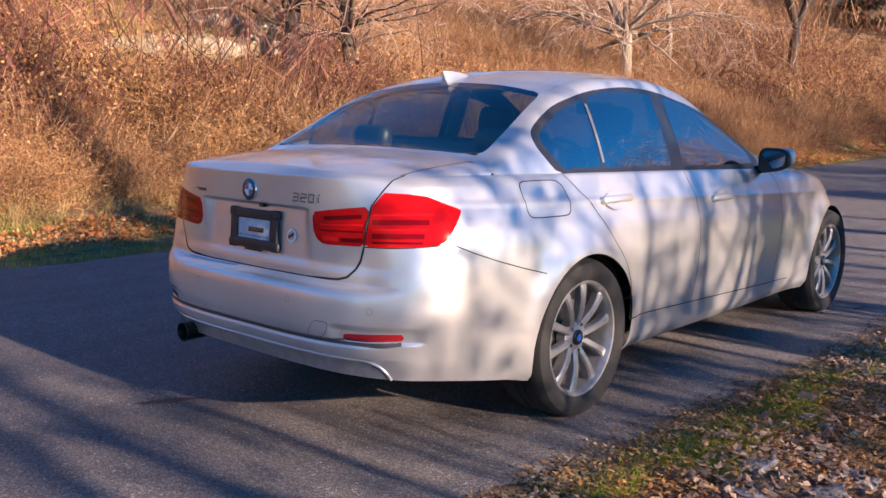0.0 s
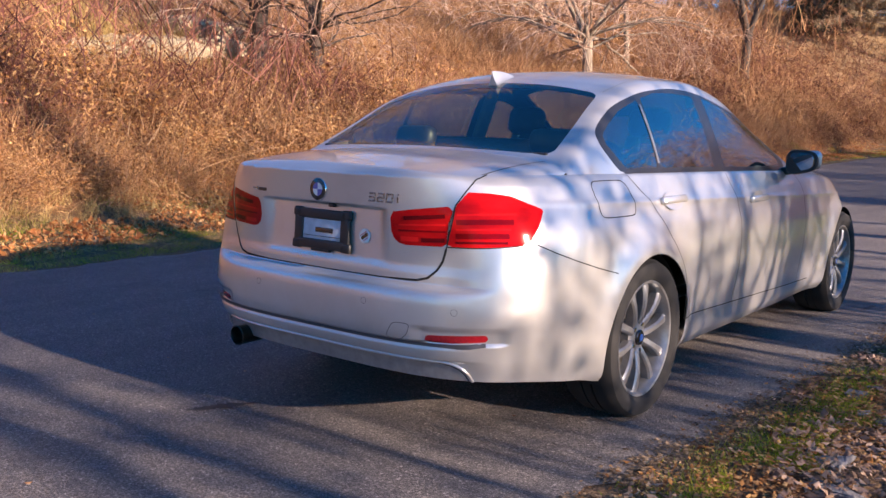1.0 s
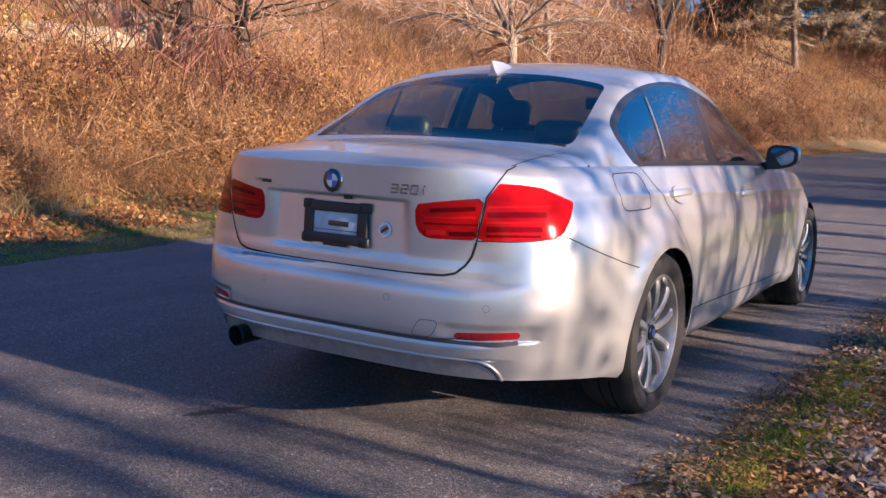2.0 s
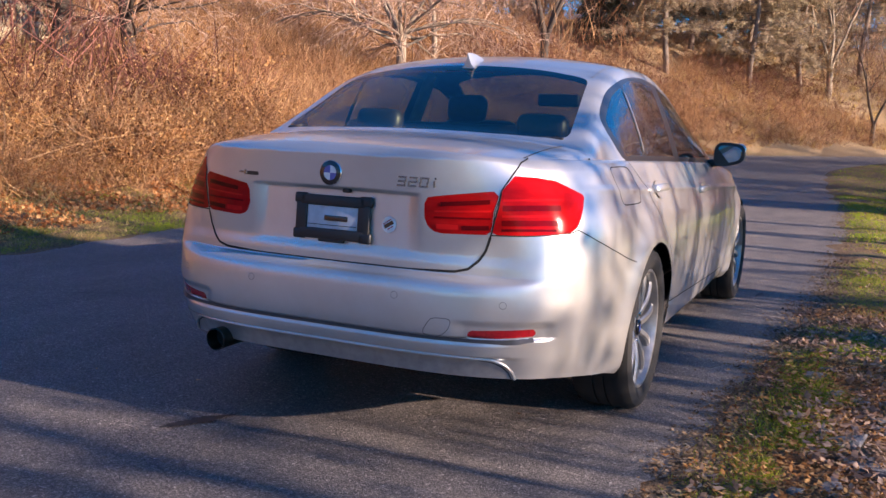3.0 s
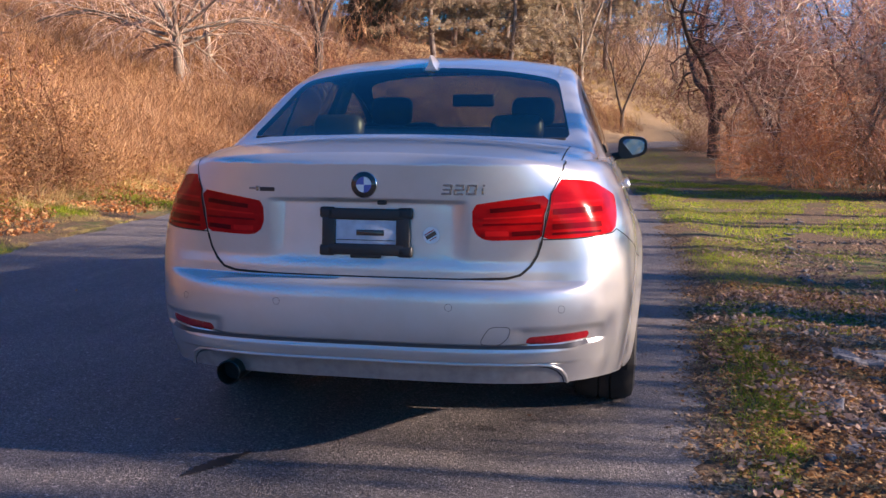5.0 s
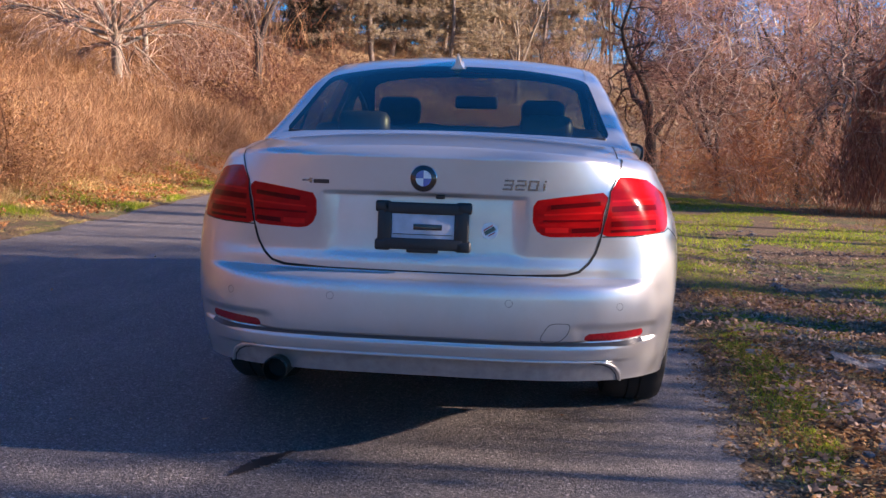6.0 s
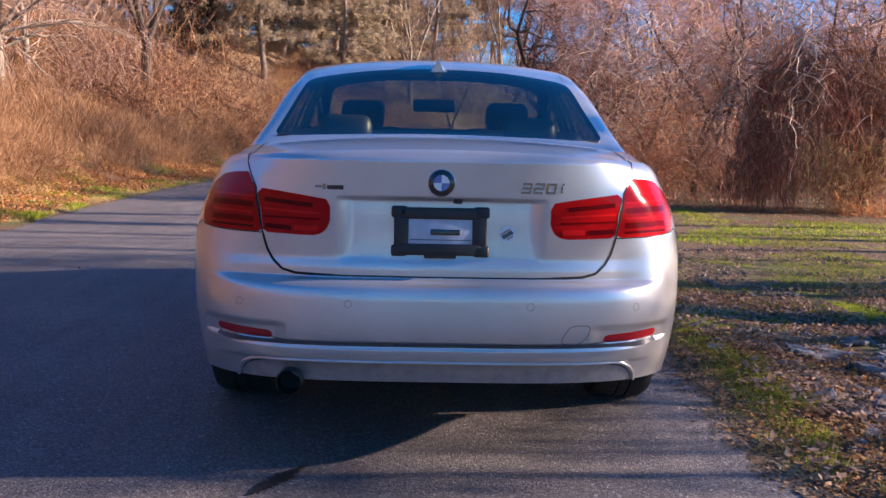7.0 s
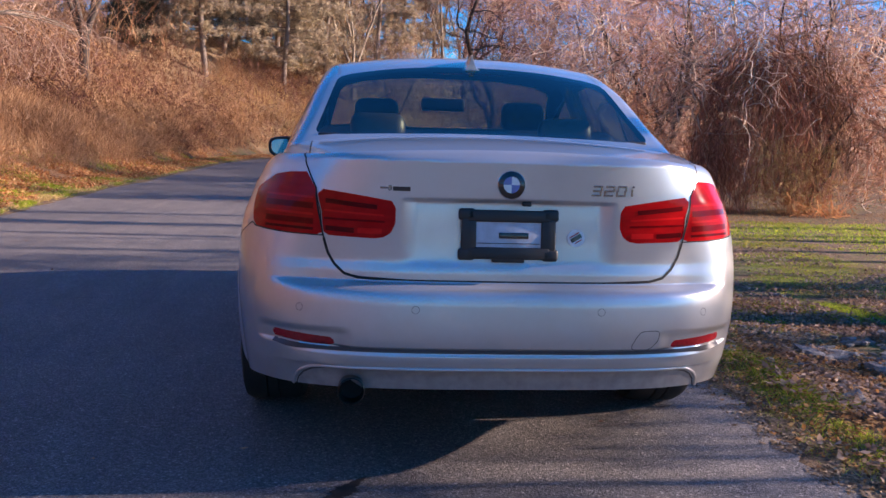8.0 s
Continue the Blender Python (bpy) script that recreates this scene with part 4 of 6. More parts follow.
def thicket_points(n, x0, x1, y0, y1, h, rng):
    """Points in a hedge that is tall beside the lane and falls away towards the sunny side."""
    q = pts(n, x0, x1, y0, y1, rng)
    depth = q[:, 1] - front_line(q[:, 0]) + .6 * clump_noise(q, .6, 4.0)
    # vines hang clear of the brush along the front
    ok = (depth > 0) & (clump_noise(q, .75, 12.0) + rng.normal(0, .12, len(q)) > -.10)
    open_side = (q[:, 0] > 5.6) & (depth > 1.3) & (q[:, 1] < 19) & (rng.random(len(q)) < .93)
    ok &= ~open_side
    q, depth = q[ok], depth[ok]
    lowest = np.where(depth < 1.4, .30, 0)
    hh = np.minimum(h * np.clip(.45 + .35 * depth, .45, 1.0), np.maximum(h - .34 * np.clip(q[:, 0] - np.where(q[:, 1] > 19, 13.0, 6.6), 0, 20), 1.2)) * (1 + .45 * clump_noise(q, .45, 7.0))
    return np.stack([q[:, 0], q[:, 1], land(q[:, 0], q[:, 1]) + hh * (lowest + (1 - lowest) * rng.uniform(0, 1, len(q)) ** .8)], 1)


stuff("thicket", merge([tangle(thicket_points(8000, 3.3, 10.5, 12.4, 16, 5.2, RNG), .7, .010, RNG, 1.0), tangle(thicket_points(13000, 3.3, 12, 15, 21, 6.4, RNG), .8, .012, RNG, 1.0), tangle(thicket_points(30000, 3.8, 20, 19, 40, 7.6, RNG), 1.1, .016, RNG, 1.0)]), TWIG_PINK, "dense tangled thicket of grey-pink bare vines", "thicket")
stuff("red_thicket", merge([tangle(thicket_points(5000, 3.3, 10.5, 12.2, 15.5, 3.4, RNG), .6, .009, RNG, 1.0), tangle(thicket_points(8000, 3.6, 13, 16, 38, 4.2, RNG), 1.0, .014, RNG, 1.0)]), TWIG_BROWN, "reddish brown bare vines in the thicket", "thicket")
q = np.concatenate([pts(9, 4.4, 8.6, 14.0, 20), pts(12, 5, 14, 22, 40)])
q = q[q[:, 1] > front_line(q[:, 0]) + .8]
stuff("thicket_stems", merge([scatter(tall[k][0], q[k::5], RNG.uniform(1.4, 2.2, len(q[k::5]))) for k in range(5)]), TWIG_PINK, "arching grey stems in the thicket", "thicket")
fill = [shrub_shape(150 + k, 20, 8, 90, .5, .4) for k in range(4)]
p2 = np.concatenate([pts(60, 3.4, 9, 11.5, 18), pts(40, 3.8, 12, 18, 40)])
p2 = p2[p2[:, 1] > front_line(p2[:, 0])]
which = RNG.integers(0, 4, len(p2))
size = RNG.uniform(.7, 1.3, len(p2))
stuff("undergrowth_leaves", merge([scatter(fill[k][1], p2[which == k], size[which == k]) for k in range(4)]), LEAF_BROWN, "dead leaves caught in the undergrowth", "leaves")
q = pts(1100, 7.4, 10.2, 12.0, 13.6)
zq = np.maximum(2.7 + .9 * clump_noise(q, .6, 17.0), .6) * RNG.uniform(.05, 1, len(q)) ** .8
stuff("low_thicket", tangle(np.stack([q[:, 0], q[:, 1], land(q[:, 0], q[:, 1]) + zq], 1), .6, .012, RNG, 1.0), TWIG_PINK, "low red-brown tangle beside the vine mound", "thicket")
nv = 420
q = pts(2400, 3.6, 10.5, 12.2, 19.5)
dq = q[:, 1] - front_line(q[:, 0])
q = q[(dq > .3) & (dq < 2.6)][:nv]
nv = len(q)
d = np.stack([RNG.normal(0, .6, nv), RNG.normal(0, .5, nv), np.abs(RNG.normal(.9, .4, nv))], 1)
d /= np.linalg.norm(d, axis=1, keepdims=True)
stuff("hanging_vines", ribbons(np.stack([q[:, 0], q[:, 1], land(q[:, 0], q[:, 1]) + RNG.uniform(.1, 3.6, nv)], 1), d, RNG.uniform(.7, 1.8, nv), RNG.uniform(.010, .024, nv), RNG.uniform(.3, 1.0, nv), 7), TWIG_GREY, "long pale curling vines over the thicket", "vines")
def curling(roots, steps, reach, rad, seed):
    """Bare vines that wander and curl down from given points."""
    r = np.random.default_rng(seed)
    items = []
    for p in roots:
        d = r.normal(0, 1, 3)
        d /= np.linalg.norm(d)
        line = [p]
        for _ in range(steps):
            d = d + r.normal(0, .42, 3) + np.array([0, 0, -.14])
            d /= np.linalg.norm(d)
            p = p + d * reach
            line.append(p)
        items.append(tube(line, np.linspace(rad, rad * .5, steps + 1) * r.uniform(.7, 1.3), 3))
    return merge(items)


q = pts(3000, 3.7, 9.8, 12.0, 18.5)
dq = q[:, 1] - front_line(q[:, 0])
q = q[(dq > -.1) & (dq < 1.6)][:520]
PALE_VINE = island_mat("pale_vines", [(0, (0.34, 0.22, 0.16)), (0.5, (0.56, 0.42, 0.32)), (1, (0.82, 0.69, 0.56))], back=0.2)
stuff("curling_vines", curling(np.stack([q[:, 0], q[:, 1], land(q[:, 0], q[:, 1]) + 1.0 + 3.6 * RNG.uniform(0, 1, len(q))], 1), 11, .13, .011, 5), PALE_VINE, "pale curling vines over the face of the thicket", "vines")
# orange brush at its foot
c3 = np.concatenate([pts(6500, 3.3, 8.2, 11.0, 18.5), pts(8500, 3.2, 5.9, 11.0, 18.5)])
d3 = c3[:, 1] - front_line(c3[:, 0])
keep = (d3 > -.5) & (d3 < 1.1) & (clump_noise(c3, .7, 1.5) > -.12)
c3, d3 = c3[keep], d3[keep]
tall3 = np.where(c3[:, 0] < 5.6, 1.9, .95) * (.7 + .8 * clump_noise(c3, .8, 3.5))
c3 = np.stack([c3[:, 0], c3[:, 1], land(c3[:, 0], c3[:, 1]) + np.maximum(tall3, .2) * RNG.uniform(0, 1, len(c3))], 1)
stuff("orange_brush", tangle(c3, .45, .013, RNG, 1.3), RUSTY, "rusty orange dry brush at the thicket's foot", "brush")


def vine_dome(x, y, rx, ry, z0, h, n, seed, thick=.45):
    """Dead vines matted into a rounded dome over a shrub: crooked twigs along its skin."""
    r = np.random.default_rng(seed)
    a, e = r.uniform(0, 2 * math.pi, n), np.arcsin(r.uniform(-.15, 1, n))
    k = 1 - thick * r.uniform(0, 1, n) ** 1.6
    k = k * (1 + .12 * np.sin(2 * a + seed) + .10 * np.sin(5 * a + 3 * e))
    px, py = x + rx * k * np.cos(e) * np.cos(a), y + ry * k * np.cos(e) * np.sin(a)
    c = np.stack([px, py, land(px, py) + z0 + (h - z0) * k * np.sin(e)], 1)
    d = np.stack([rx * np.sin(e) * np.cos(a), ry * np.sin(e) * np.sin(a), -(h - z0) * np.cos(e)], 1)
    d = d / np.linalg.norm(d, axis=1, keepdims=True) + r.normal(0, .38, (n, 3))
    d /= np.linalg.norm(d, axis=1, keepdims=True)
    ln = r.uniform(.25, .7, n)
    return ribbons(c - d * (ln / 2)[:, None], d, ln, np.full(n, .012), r.uniform(0, .3, n), 3, r)


stuff("vine_mound", merge([vine_dome(6.95, 12.7, 1.3, 1.0, .5, 3.0, 4200, 1, .30), vine_dome(8.6, 12.9, 1.6, .9, .6, 2.6, 700, 5, .40), vine_dome(5.95, 12.3, .6, .6, .2, 1.6, 900, 2)]), MOUND_VINES, "dark matted dome of dead vines", "vines")
# red-brown layer that paints the sunlit crown of the dome
stuff("mound_lit_top", merge([vine_dome(7.1, 12.65, 1.32, 1.0, 1.0, 3.12, 1500, 3, .10), vine_dome(8.7, 12.8, 1.7, .95, 1.0, 2.85, 700, 6, .12)]), TWIG_BROWN, "red-brown vines that colour the dome's top as sunlit", "vines")
q = pts(900, 6.4, 7.9, 11.5, 12.2)
stuff("mound_straw", tangle(np.stack([q[:, 0], q[:, 1], land(q[:, 0], q[:, 1]) + RNG.uniform(.05, 1.25, len(q))], 1), .4, .007, RNG, 1.3), STALK_STRAW, "pale dry stalks below the vine dome", "brush")
# small bare trees in the thicket
for x, y, sd, hh, rr, ln, bk, tw in ((7.7, 12.3, 31, 2.3, .07, (.4, 0), BARK_DARK, TWIG_BROWN), (8.7, 15.0, 36, 6.2, .10, (.3, 0), BARK_DARK, TWIG_PINK), (10.6, 18.0, 37, 6.5, .10, (.1, 0), BARK_DARK, TWIG_PINK), (7.3, 18.5, 39, 7.0, .12, (-.2, 0), BARK_DARK, TWIG_PINK), (6.0, 16.5, 33, 5, .08, (.1, .1), BARK_DARK, TWIG_DARK), (9.6, 16.5, 35, 5.4, .09, (.25, 0), BARK_DARK, TWIG_GREY),
                                     (5.2, 21, 38, 5.2, .09, (-.25, 0), BARK_DARK, TWIG_DARK), (7.2, 26, 41, 6, .10, (0, 0), BARK_DARK, TWIG_GREY), (5.8, 36, 43, 6.5, .12, (-.1, 0), BARK_DARK, TWIG_GREY), (11.8, 20, 42, 6, .1, (0, .1), BARK_PALE, TWIG_GREY)):
    tree("thicket_tree", x, y, tree_mesh(sd, hh, rr, .11, .85, (2, 3, 2), 3 if sd in (31, 33, 38, 35) else 2, ln, low=.1, wander=.35), bk, tw, "bare tangled tree in the thicket", .1, group="thicket trees")

# fine twig haze of the woods along the crest and beyond the bend
def haze(n, x0, x1, y0, y1, h, seed):
    r = np.random.default_rng(seed)
    q = pts(n, x0, x1, y0, y1, r)
    ok = (q[:, 0] < bank_edge(q[:, 1]) - 2) | (q[:, 0] > right_edge(q[:, 1]) + 2.2)
    q = q[ok]
    m = len(q)
    c = np.stack([q[:, 0], q[:, 1], land(q[:, 0], q[:, 1]) + h * r.uniform(0, 1, m) ** 1.15], 1)
    return ribbons(c, up_dirs(m, .55, r), r.uniform(.7, 2.4, m), r.uniform(.012, .03, m), r.uniform(.05, .3, m), 2, r)


# the strip at y -62 to -26 is unseen, added to darken reflections
stuff("far_woods", merge([haze(24000, -45, 32, 58, 92, 15, 1), haze(5000, -34, -19, 4, 50, 7, 2), haze(4000, 6, 30, 26, 60, 5, 3), haze(7000, -34, 34, -62, -26, 9, 7)]), TWIG_GREY, "hazy grey-brown bare woods in the distance", "woods")
stuff("hill_scrub", haze(6000, -8, 5.5, 58, 68, 2.8, 8), TWIG_GREY, "grey-brown leafless scrub along the foot of the conifers", "scrub")
stuff("far_saplings", merge([haze(6500, -30, 26, 50, 75, 7, 4), haze(2500, -22, -9, 26, 50, 3.5, 5)]), TWIG_BROWN, "brown saplings at the edge of the woods", "woods")

stuff("bank_saplings", haze(850, -15, -8.5, 1.5, 10, 1.2, 9), TWIG_DARK, "thin dark saplings standing in the brush", "saplings")

# woods behind: copies of a few bare trees
wood = []
for k in range(5):
    w = tree("wood_tree", -16 - 3 * k, 50 + 3 * k, tree_mesh(60 + k, 11 + k, .15, .03, .55, (3, 2, 2), 2 if k % 2 else 0), (BARK_DARK, BARK_PALE)[k % 2], (TWIG_GREY, TWIG_BROWN)[k % 2], "bare tree in the woods behind", .2, group="woods", single=False)
    wood.append(w)
# the last 24 stand unseen behind the camera, added for the car's reflections
place = [(RNG.uniform(-30, -18), RNG.uniform(14, 48)) for _ in range(26)] + [(RNG.uniform(-40, 26), RNG.uniform(60, 95)) for _ in range(60)] + [(RNG.uniform(10, 34), RNG.uniform(26, 60)) for _ in range(26)] + [(RNG.uniform(-34, -20), RNG.uniform(-6, 14)) for _ in range(10)] + [(RNG.uniform(-34, 34), RNG.uniform(-60, -22)) for _ in range(24)]
for k, (x, y) in enumerate(place):
    if float(bank_edge(y)) - 1.5 < x < float(right_edge(y)) + 1.5:
        continue
    m = pose(x, y, float(land(x, y)) - .2, 0, 0, RNG.uniform(0, 360))
    o = copy_thing(wood[k % 5], m)
    sc = RNG.uniform(.7, 1.15) * (.5 if x > 8 and y < 60 and y > 0 else 1)
    o.scale = (sc, sc, sc)
# tall brush and a few trees out of view, placed to shade the lane and car
q = np.concatenate([pts(2, 9.5, 12.0, -1.0, 1.0), np.array([[10.4, 1.6], [9.8, 3.2]])])
stuff("sunny_thicket", merge([scatter(tall[k][0], q[k::5], RNG.uniform(2.2, 3.4, len(q[k::5]))) for k in range(5)]), TWIG_GREY, "unseen bare thicket added on the sunny side for its shade", "thicket")


def leafy(out, n, size, seed, low=0.0):
    """Clusters of dead leaves on a tree's twigs, added to mottle its shade."""
    r = np.random.default_rng(seed)
    tips = np.array([line[-1] for line, _ in out[2] + out[3]])
    tips = tips[tips[:, 2] > low * tips[:, 2].max()]
    nodes = tips[r.integers(0, len(tips), n // 38)]
    c = nodes[r.integers(0, len(nodes), n)] + r.normal(0, .15, (n, 3))
    return flakes(c, np.full(n, size), r)


for x, y, sd, hh in ((10.9, .4, 81, 4.3), (11.6, 1.6, 86, 4.5), (12.2, 2.7, 82, 4.8), (10.4, -.35, 83, 4.3), (12.8, 4.2, 84, 4.8), (7.9, -.55, 87, 3.5)):
    out = tree_mesh(sd, hh, .075, .03, .6, (1, 2, 1), 3, (0, 0), .25, .5, .1)
    tree("roadside_tree", x, y, out, BARK_DARK, TWIG_BROWN, "unseen many-stemmed tree with dead leaves, added for its mottled shade", .1, group="roadside trees", single=False, leaf=(leafy(out, {81: 900, 83: 560, 87: 400}.get(sd, 1500), .05, sd, .66 if sd in (81, 83, 87) else .70), LEAF_BROWN))
big = tree("tall_tree", 13.0, 1.75, tree_mesh(91, 15, .23, .02, .5, (2, 2, 1), low=.45), BARK_DARK, TWIG_BROWN, "tall straight bare tree on the sunny side", .2, single=False)
# unseen trees, set so that their shade stripes the lane ahead
for k, (x, y) in enumerate(((16.3, 5.3), (17.1, 6.2), (16.0, 7.0), (17.4, 8.0), (16.6, 9.3), (18.0, 4.0))):
    tree("slim_tree", x, y, tree_mesh(94 + k, 8.2 + .4 * k, .11 + .02 * (k % 3), .02, .5, (1, 2, 1), low=.35), BARK_DARK, TWIG_BROWN, "unseen slim bare tree whose shade stripes the lane", .1, group="slim trees", single=False)

# unseen trunks, set so that their shade bands the lane behind the car
for k, (x, y, rad, lean) in enumerate(((20.0, -1.18, .14, (0, .008)), (21.0, -1.62, .12, (0, 0)), (19.0, -2.2, .15, (0, -.01)), (22.0, -2.9, .17, (0, 0)), (14.0, -.62, .03, (0, .03)))):
    tree("shade_trunk", x, y, tree_mesh(160 + k, 11 + .6 * k, rad, .02, .5, (1, 1, 0), 0, lean, low=.8, wander=.05), BARK_DARK, TWIG_BROWN, "unseen straight bare trunk added for its band of shade", .1, group="young maples", single=False)
# unseen stems, added to cast upright streaks of shade on the doors
for k, (x, y) in enumerate(((8.6, .45), (8.3, .95), (8.9, 1.3), (8.2, 1.72), (8.7, 2.15), (8.4, 2.6), (9.0, 2.95), (8.3, 3.35))):
    tree("shade_stem", x, y, tree_mesh(130 + k, 4.2 + .3 * (k % 3), .055 + .012 * (k % 3), .03, .5, (2, 2, 1), low=.35), BARK_DARK, TWIG_BROWN, "unseen slender bare stem added to streak the doors with shade", .1, group="alder stems", single=False)


def shade_bush(x, y, rx, ry, h, n, seed):
    """A low rounded bush of fine bare twigs, unseen, that only casts shade."""
    r = np.random.default_rng(seed)
    a, t = r.uniform(0, 2 * math.pi, n), np.sqrt(r.uniform(0, 1, n))
    px, py = x + rx * t * np.cos(a), y + ry * t * np.sin(a)
    z = h * np.sqrt(np.clip(1 - t * t, .05, 1)) * r.uniform(0, 1, n) ** .7
    ob = fast("shade_bush", *tangle(np.stack([px, py, land(px, py) + z], 1), .4, .014, r, .9), TWIG_BROWN)
    return tagged(ob, "unseen low bush of bare brown twigs added for its shade", "bush", "low bushes")


# two unseen bushes that darken the verge and the lane's right edge
for x, y, rx, ry, h, n, sd in ((8.0, 1.35, .9, .35, 2.4, 620, 1), (9.0, 3.5, .9, .35, 2.4, 900, 4)):
    shade_bush(x, y, rx, ry, h, n, sd)

# unseen band of twigs, added only to shade the lane beside the car
canopy = tagged(new("shade_canopy"), "unseen many-stemmed bush with a flat twiggy crown, added for its shade", "bush")
canopy.location = (8.0, .42, float(land(8.0, .42)))
hz = np.random.default_rng(77)
for k in range(9):
    foot = np.array([hz.normal(0, .15), hz.normal(0, .25), -.1])
    head = np.array([hz.uniform(-.4, .4), -.7 + 1.6 * k / 8, 2.3])
    bow = (foot + head) / 2 + np.array([0, (head[1] - foot[1]) * .12, .25])
    fast("stem", *tube([foot, (foot + bow) / 2, bow, (bow + head) / 2, head], [.028, .025, .021, .016, .009], 6), BARK_DARK, canopy)
cz = np.stack([hz.uniform(-.25, .25, 260), hz.uniform(-.75, 1.0, 260), hz.uniform(2.08, 2.42, 260)], 1)
tagged(fast("crown", *tangle(cz, .34, .017, hz, .8), TWIG_BROWN, canopy), kind="stuff")

# ---- the car: rear axle at y = 0, nose towards +y, wheels on z = 0 ----
CAR = tagged(new("sedan_car"), "silver metallic four-door sedan parked on the asphalt lane", "car")
YC, YF, RA, RB = -0.2, 2.2, 0.347, 0.350      # where the rear and front corners begin; wheel-arch radii
width_at = pchip([.18, .21, .25, .30, .36, .45, .55, .65, .74, .80, .84, .87, .90, .94, .98, 1.02],
                 [.77, .80, .825, .835, .842, .852, .860, .862, .855, .842, .828, .815, .798, .778, .757, .735])
rear_at = pchip([.20, .29, .362, .372, .414, .418, .430, .436, .50, .56, .594, .608, .618, .626, .650, .690, .72, .86, .93, .975, .988, .993, 1.016, 1.02],
                [-.93, -.965, -.995, -1.022, -1.034, -1.020, -1.022, -1.036, -1.042, -1.040, -1.034, -1.022, -.992, -.972, -.9715, -.9655, -.967, -.980, -.985, -.9885, -.9895, -.9865, -.9645, -.961])
rear_base = pchip([.20, .29, .37, .50, .60, .70, .80, .90, 1.02], [-.93, -.965, -1.015, -1.040, -1.028, -1.006, -.992, -.985, -.964])
nose_at = pchip([.20, .35, .55, .70, .90], [3.50, 3.57, 3.58, 3.50, 3.30])
top_line = pchip([-1.1, -.75, -.4, 0, 1.0, 1.8, 2.1, 2.8, 3.3, 3.6], [1.0, .998, .992, .984, .962, .940, .925, .865, .77, .68])
bottom_line = pchip([-1.1, -.85, -.5, -.3, 0, 3.0, 3.6], [.296, .290, .245, .21, .20, .20, .22])


def outline(u, z, shrink=0.0):
    """x and y of the shell at height z; u: 0 to 90 round the rear corner, 90 to 330 along the side, 330 to 420 round the nose."""
    u, z = np.broadcast_arrays(np.asarray(u, float), np.asarray(z, float))
    w = width_at(z) - shrink
    n = 3.65
    p = np.radians(np.clip(u, 0, 90))
    k = (np.sin(p) ** n + np.cos(p) ** n) ** (-1 / n)
    x, y = w * k * np.sin(p), YC - (YC - (rear_base(z) + (rear_at(z) - rear_base(z)) * (1 - step(34, 47, u))) - shrink) * k * np.cos(p)
    ys = YC + (u - 90) / 100
    side = (u > 90) & (u <= 330)
    x, y = np.where(side, w, x), np.where(side, ys, y)
    q = np.radians(np.clip(u - 330, 0, 90))
    m = 2.6
    kf = (np.sin(q) ** m + np.cos(q) ** m) ** (-1 / m)
    front = u > 330
    x = np.where(front, w * kf * np.cos(q), x)
    y = np.where(front, YF + (nose_at(z) - YF - shrink) * kf * np.sin(q), y)
    return x, y


def top_of(u):
    x, y = outline(u, 0.9)
    return top_line(y) + 0.024 * np.clip(1 - (x / 0.62) ** 2, 0, 1) * (1 - step(-.9, -.6, y)) * (y < 0)


def shell(u, z):
    """A point of the painted shell, with its creases, flares and the number-plate recess."""
    u, z = np.broadcast_arrays(np.asarray(u, float), np.asarray(z, float))
    zt = top_of(u)
    rad = 0.012 + 0.028 * step(35, 50, u) * (1 - step(88, 110, u)) + 0.03 * step(300, 320, u)
    t = np.clip((z - (zt - rad)) / rad, 0, 0.999)
    x, y = outline(u, z, rad * (1 - np.sqrt(1 - t * t)) * 0.9)
    x = x * (1 + 0.012 * step(-.2, .5, y) * (1 - step(1.7, 2.2, y)))
    body = step(50, 75, u) * (1 - step(395, 415, u))
    crease = 0.885 - 0.038 * (y + 0.2)
    x = x + body * (0.0045 * np.exp(-((z - crease) / 0.012) ** 2) - 0.004 * np.exp(-((z - crease + 0.05) / 0.035) ** 2))
    for yw, r in ((0, RA), (2.81, RB)):
        d = np.hypot(y - yw, z - 0.325)
        x = x + 0.030 * np.where(d < r, 1, np.exp(-((d - r) / 0.085) ** 2)) * step(60, 80, u) * (1 - step(.78, .88, z))
    ax = np.abs(x)
    y = y + 0.027 * (1 - step(.272, .332, ax)) * np.clip((z - .672) / .19, 0, 1) * (1 - step(.866, .878, z)) * (y < -.7)
    # the hollow round each reflector
    y = y + 0.014 * step(.46, .51, ax) * (1 - step(.725, .765, ax)) * step(.425, .437, z) * (1 - step(.468, .494, z)) * (y < -.6)
    return np.stack([x, y, z], -1)


def shell_normal(u, z):
    e = 1e-3
    a = shell(u + 0.2, z) - shell(u - 0.2, z)
    b = shell(u, z + e) - shell(u, z - e)
    n = np.cross(a, b)
    return n / np.linalg.norm(n, axis=-1, keepdims=True)


_U = np.linspace(0, 420, 1681)


def u_of_x(x, z):
    tab = shell(_U[:361], np.full(361, float(z)))[:, 0]
    return float(np.interp(x, tab, _U[:361]))


def u_of_y(y, z):
    tab = shell(_U[:1321], np.full(1321, float(z)))[:, 1]
    return float(np.interp(y, tab, _U[:1321]))


def ux(x, z): return (u_of_x(x, z), z)


def uy(y, z): return (u_of_y(y, z), z)


def in_poly(q, poly):
    x, y = q[..., 0], q[..., 1]
    inside = np.zeros(x.shape, bool)
    for (x0, y0), (x1, y1) in zip(poly, poly[1:] + poly[:1]):
        c = ((y0 > y) != (y1 > y)) & (x < (x1 - x0) * (y - y0) / ((y1 - y0) or 1e-9) + x0)
        inside ^= c
    return inside


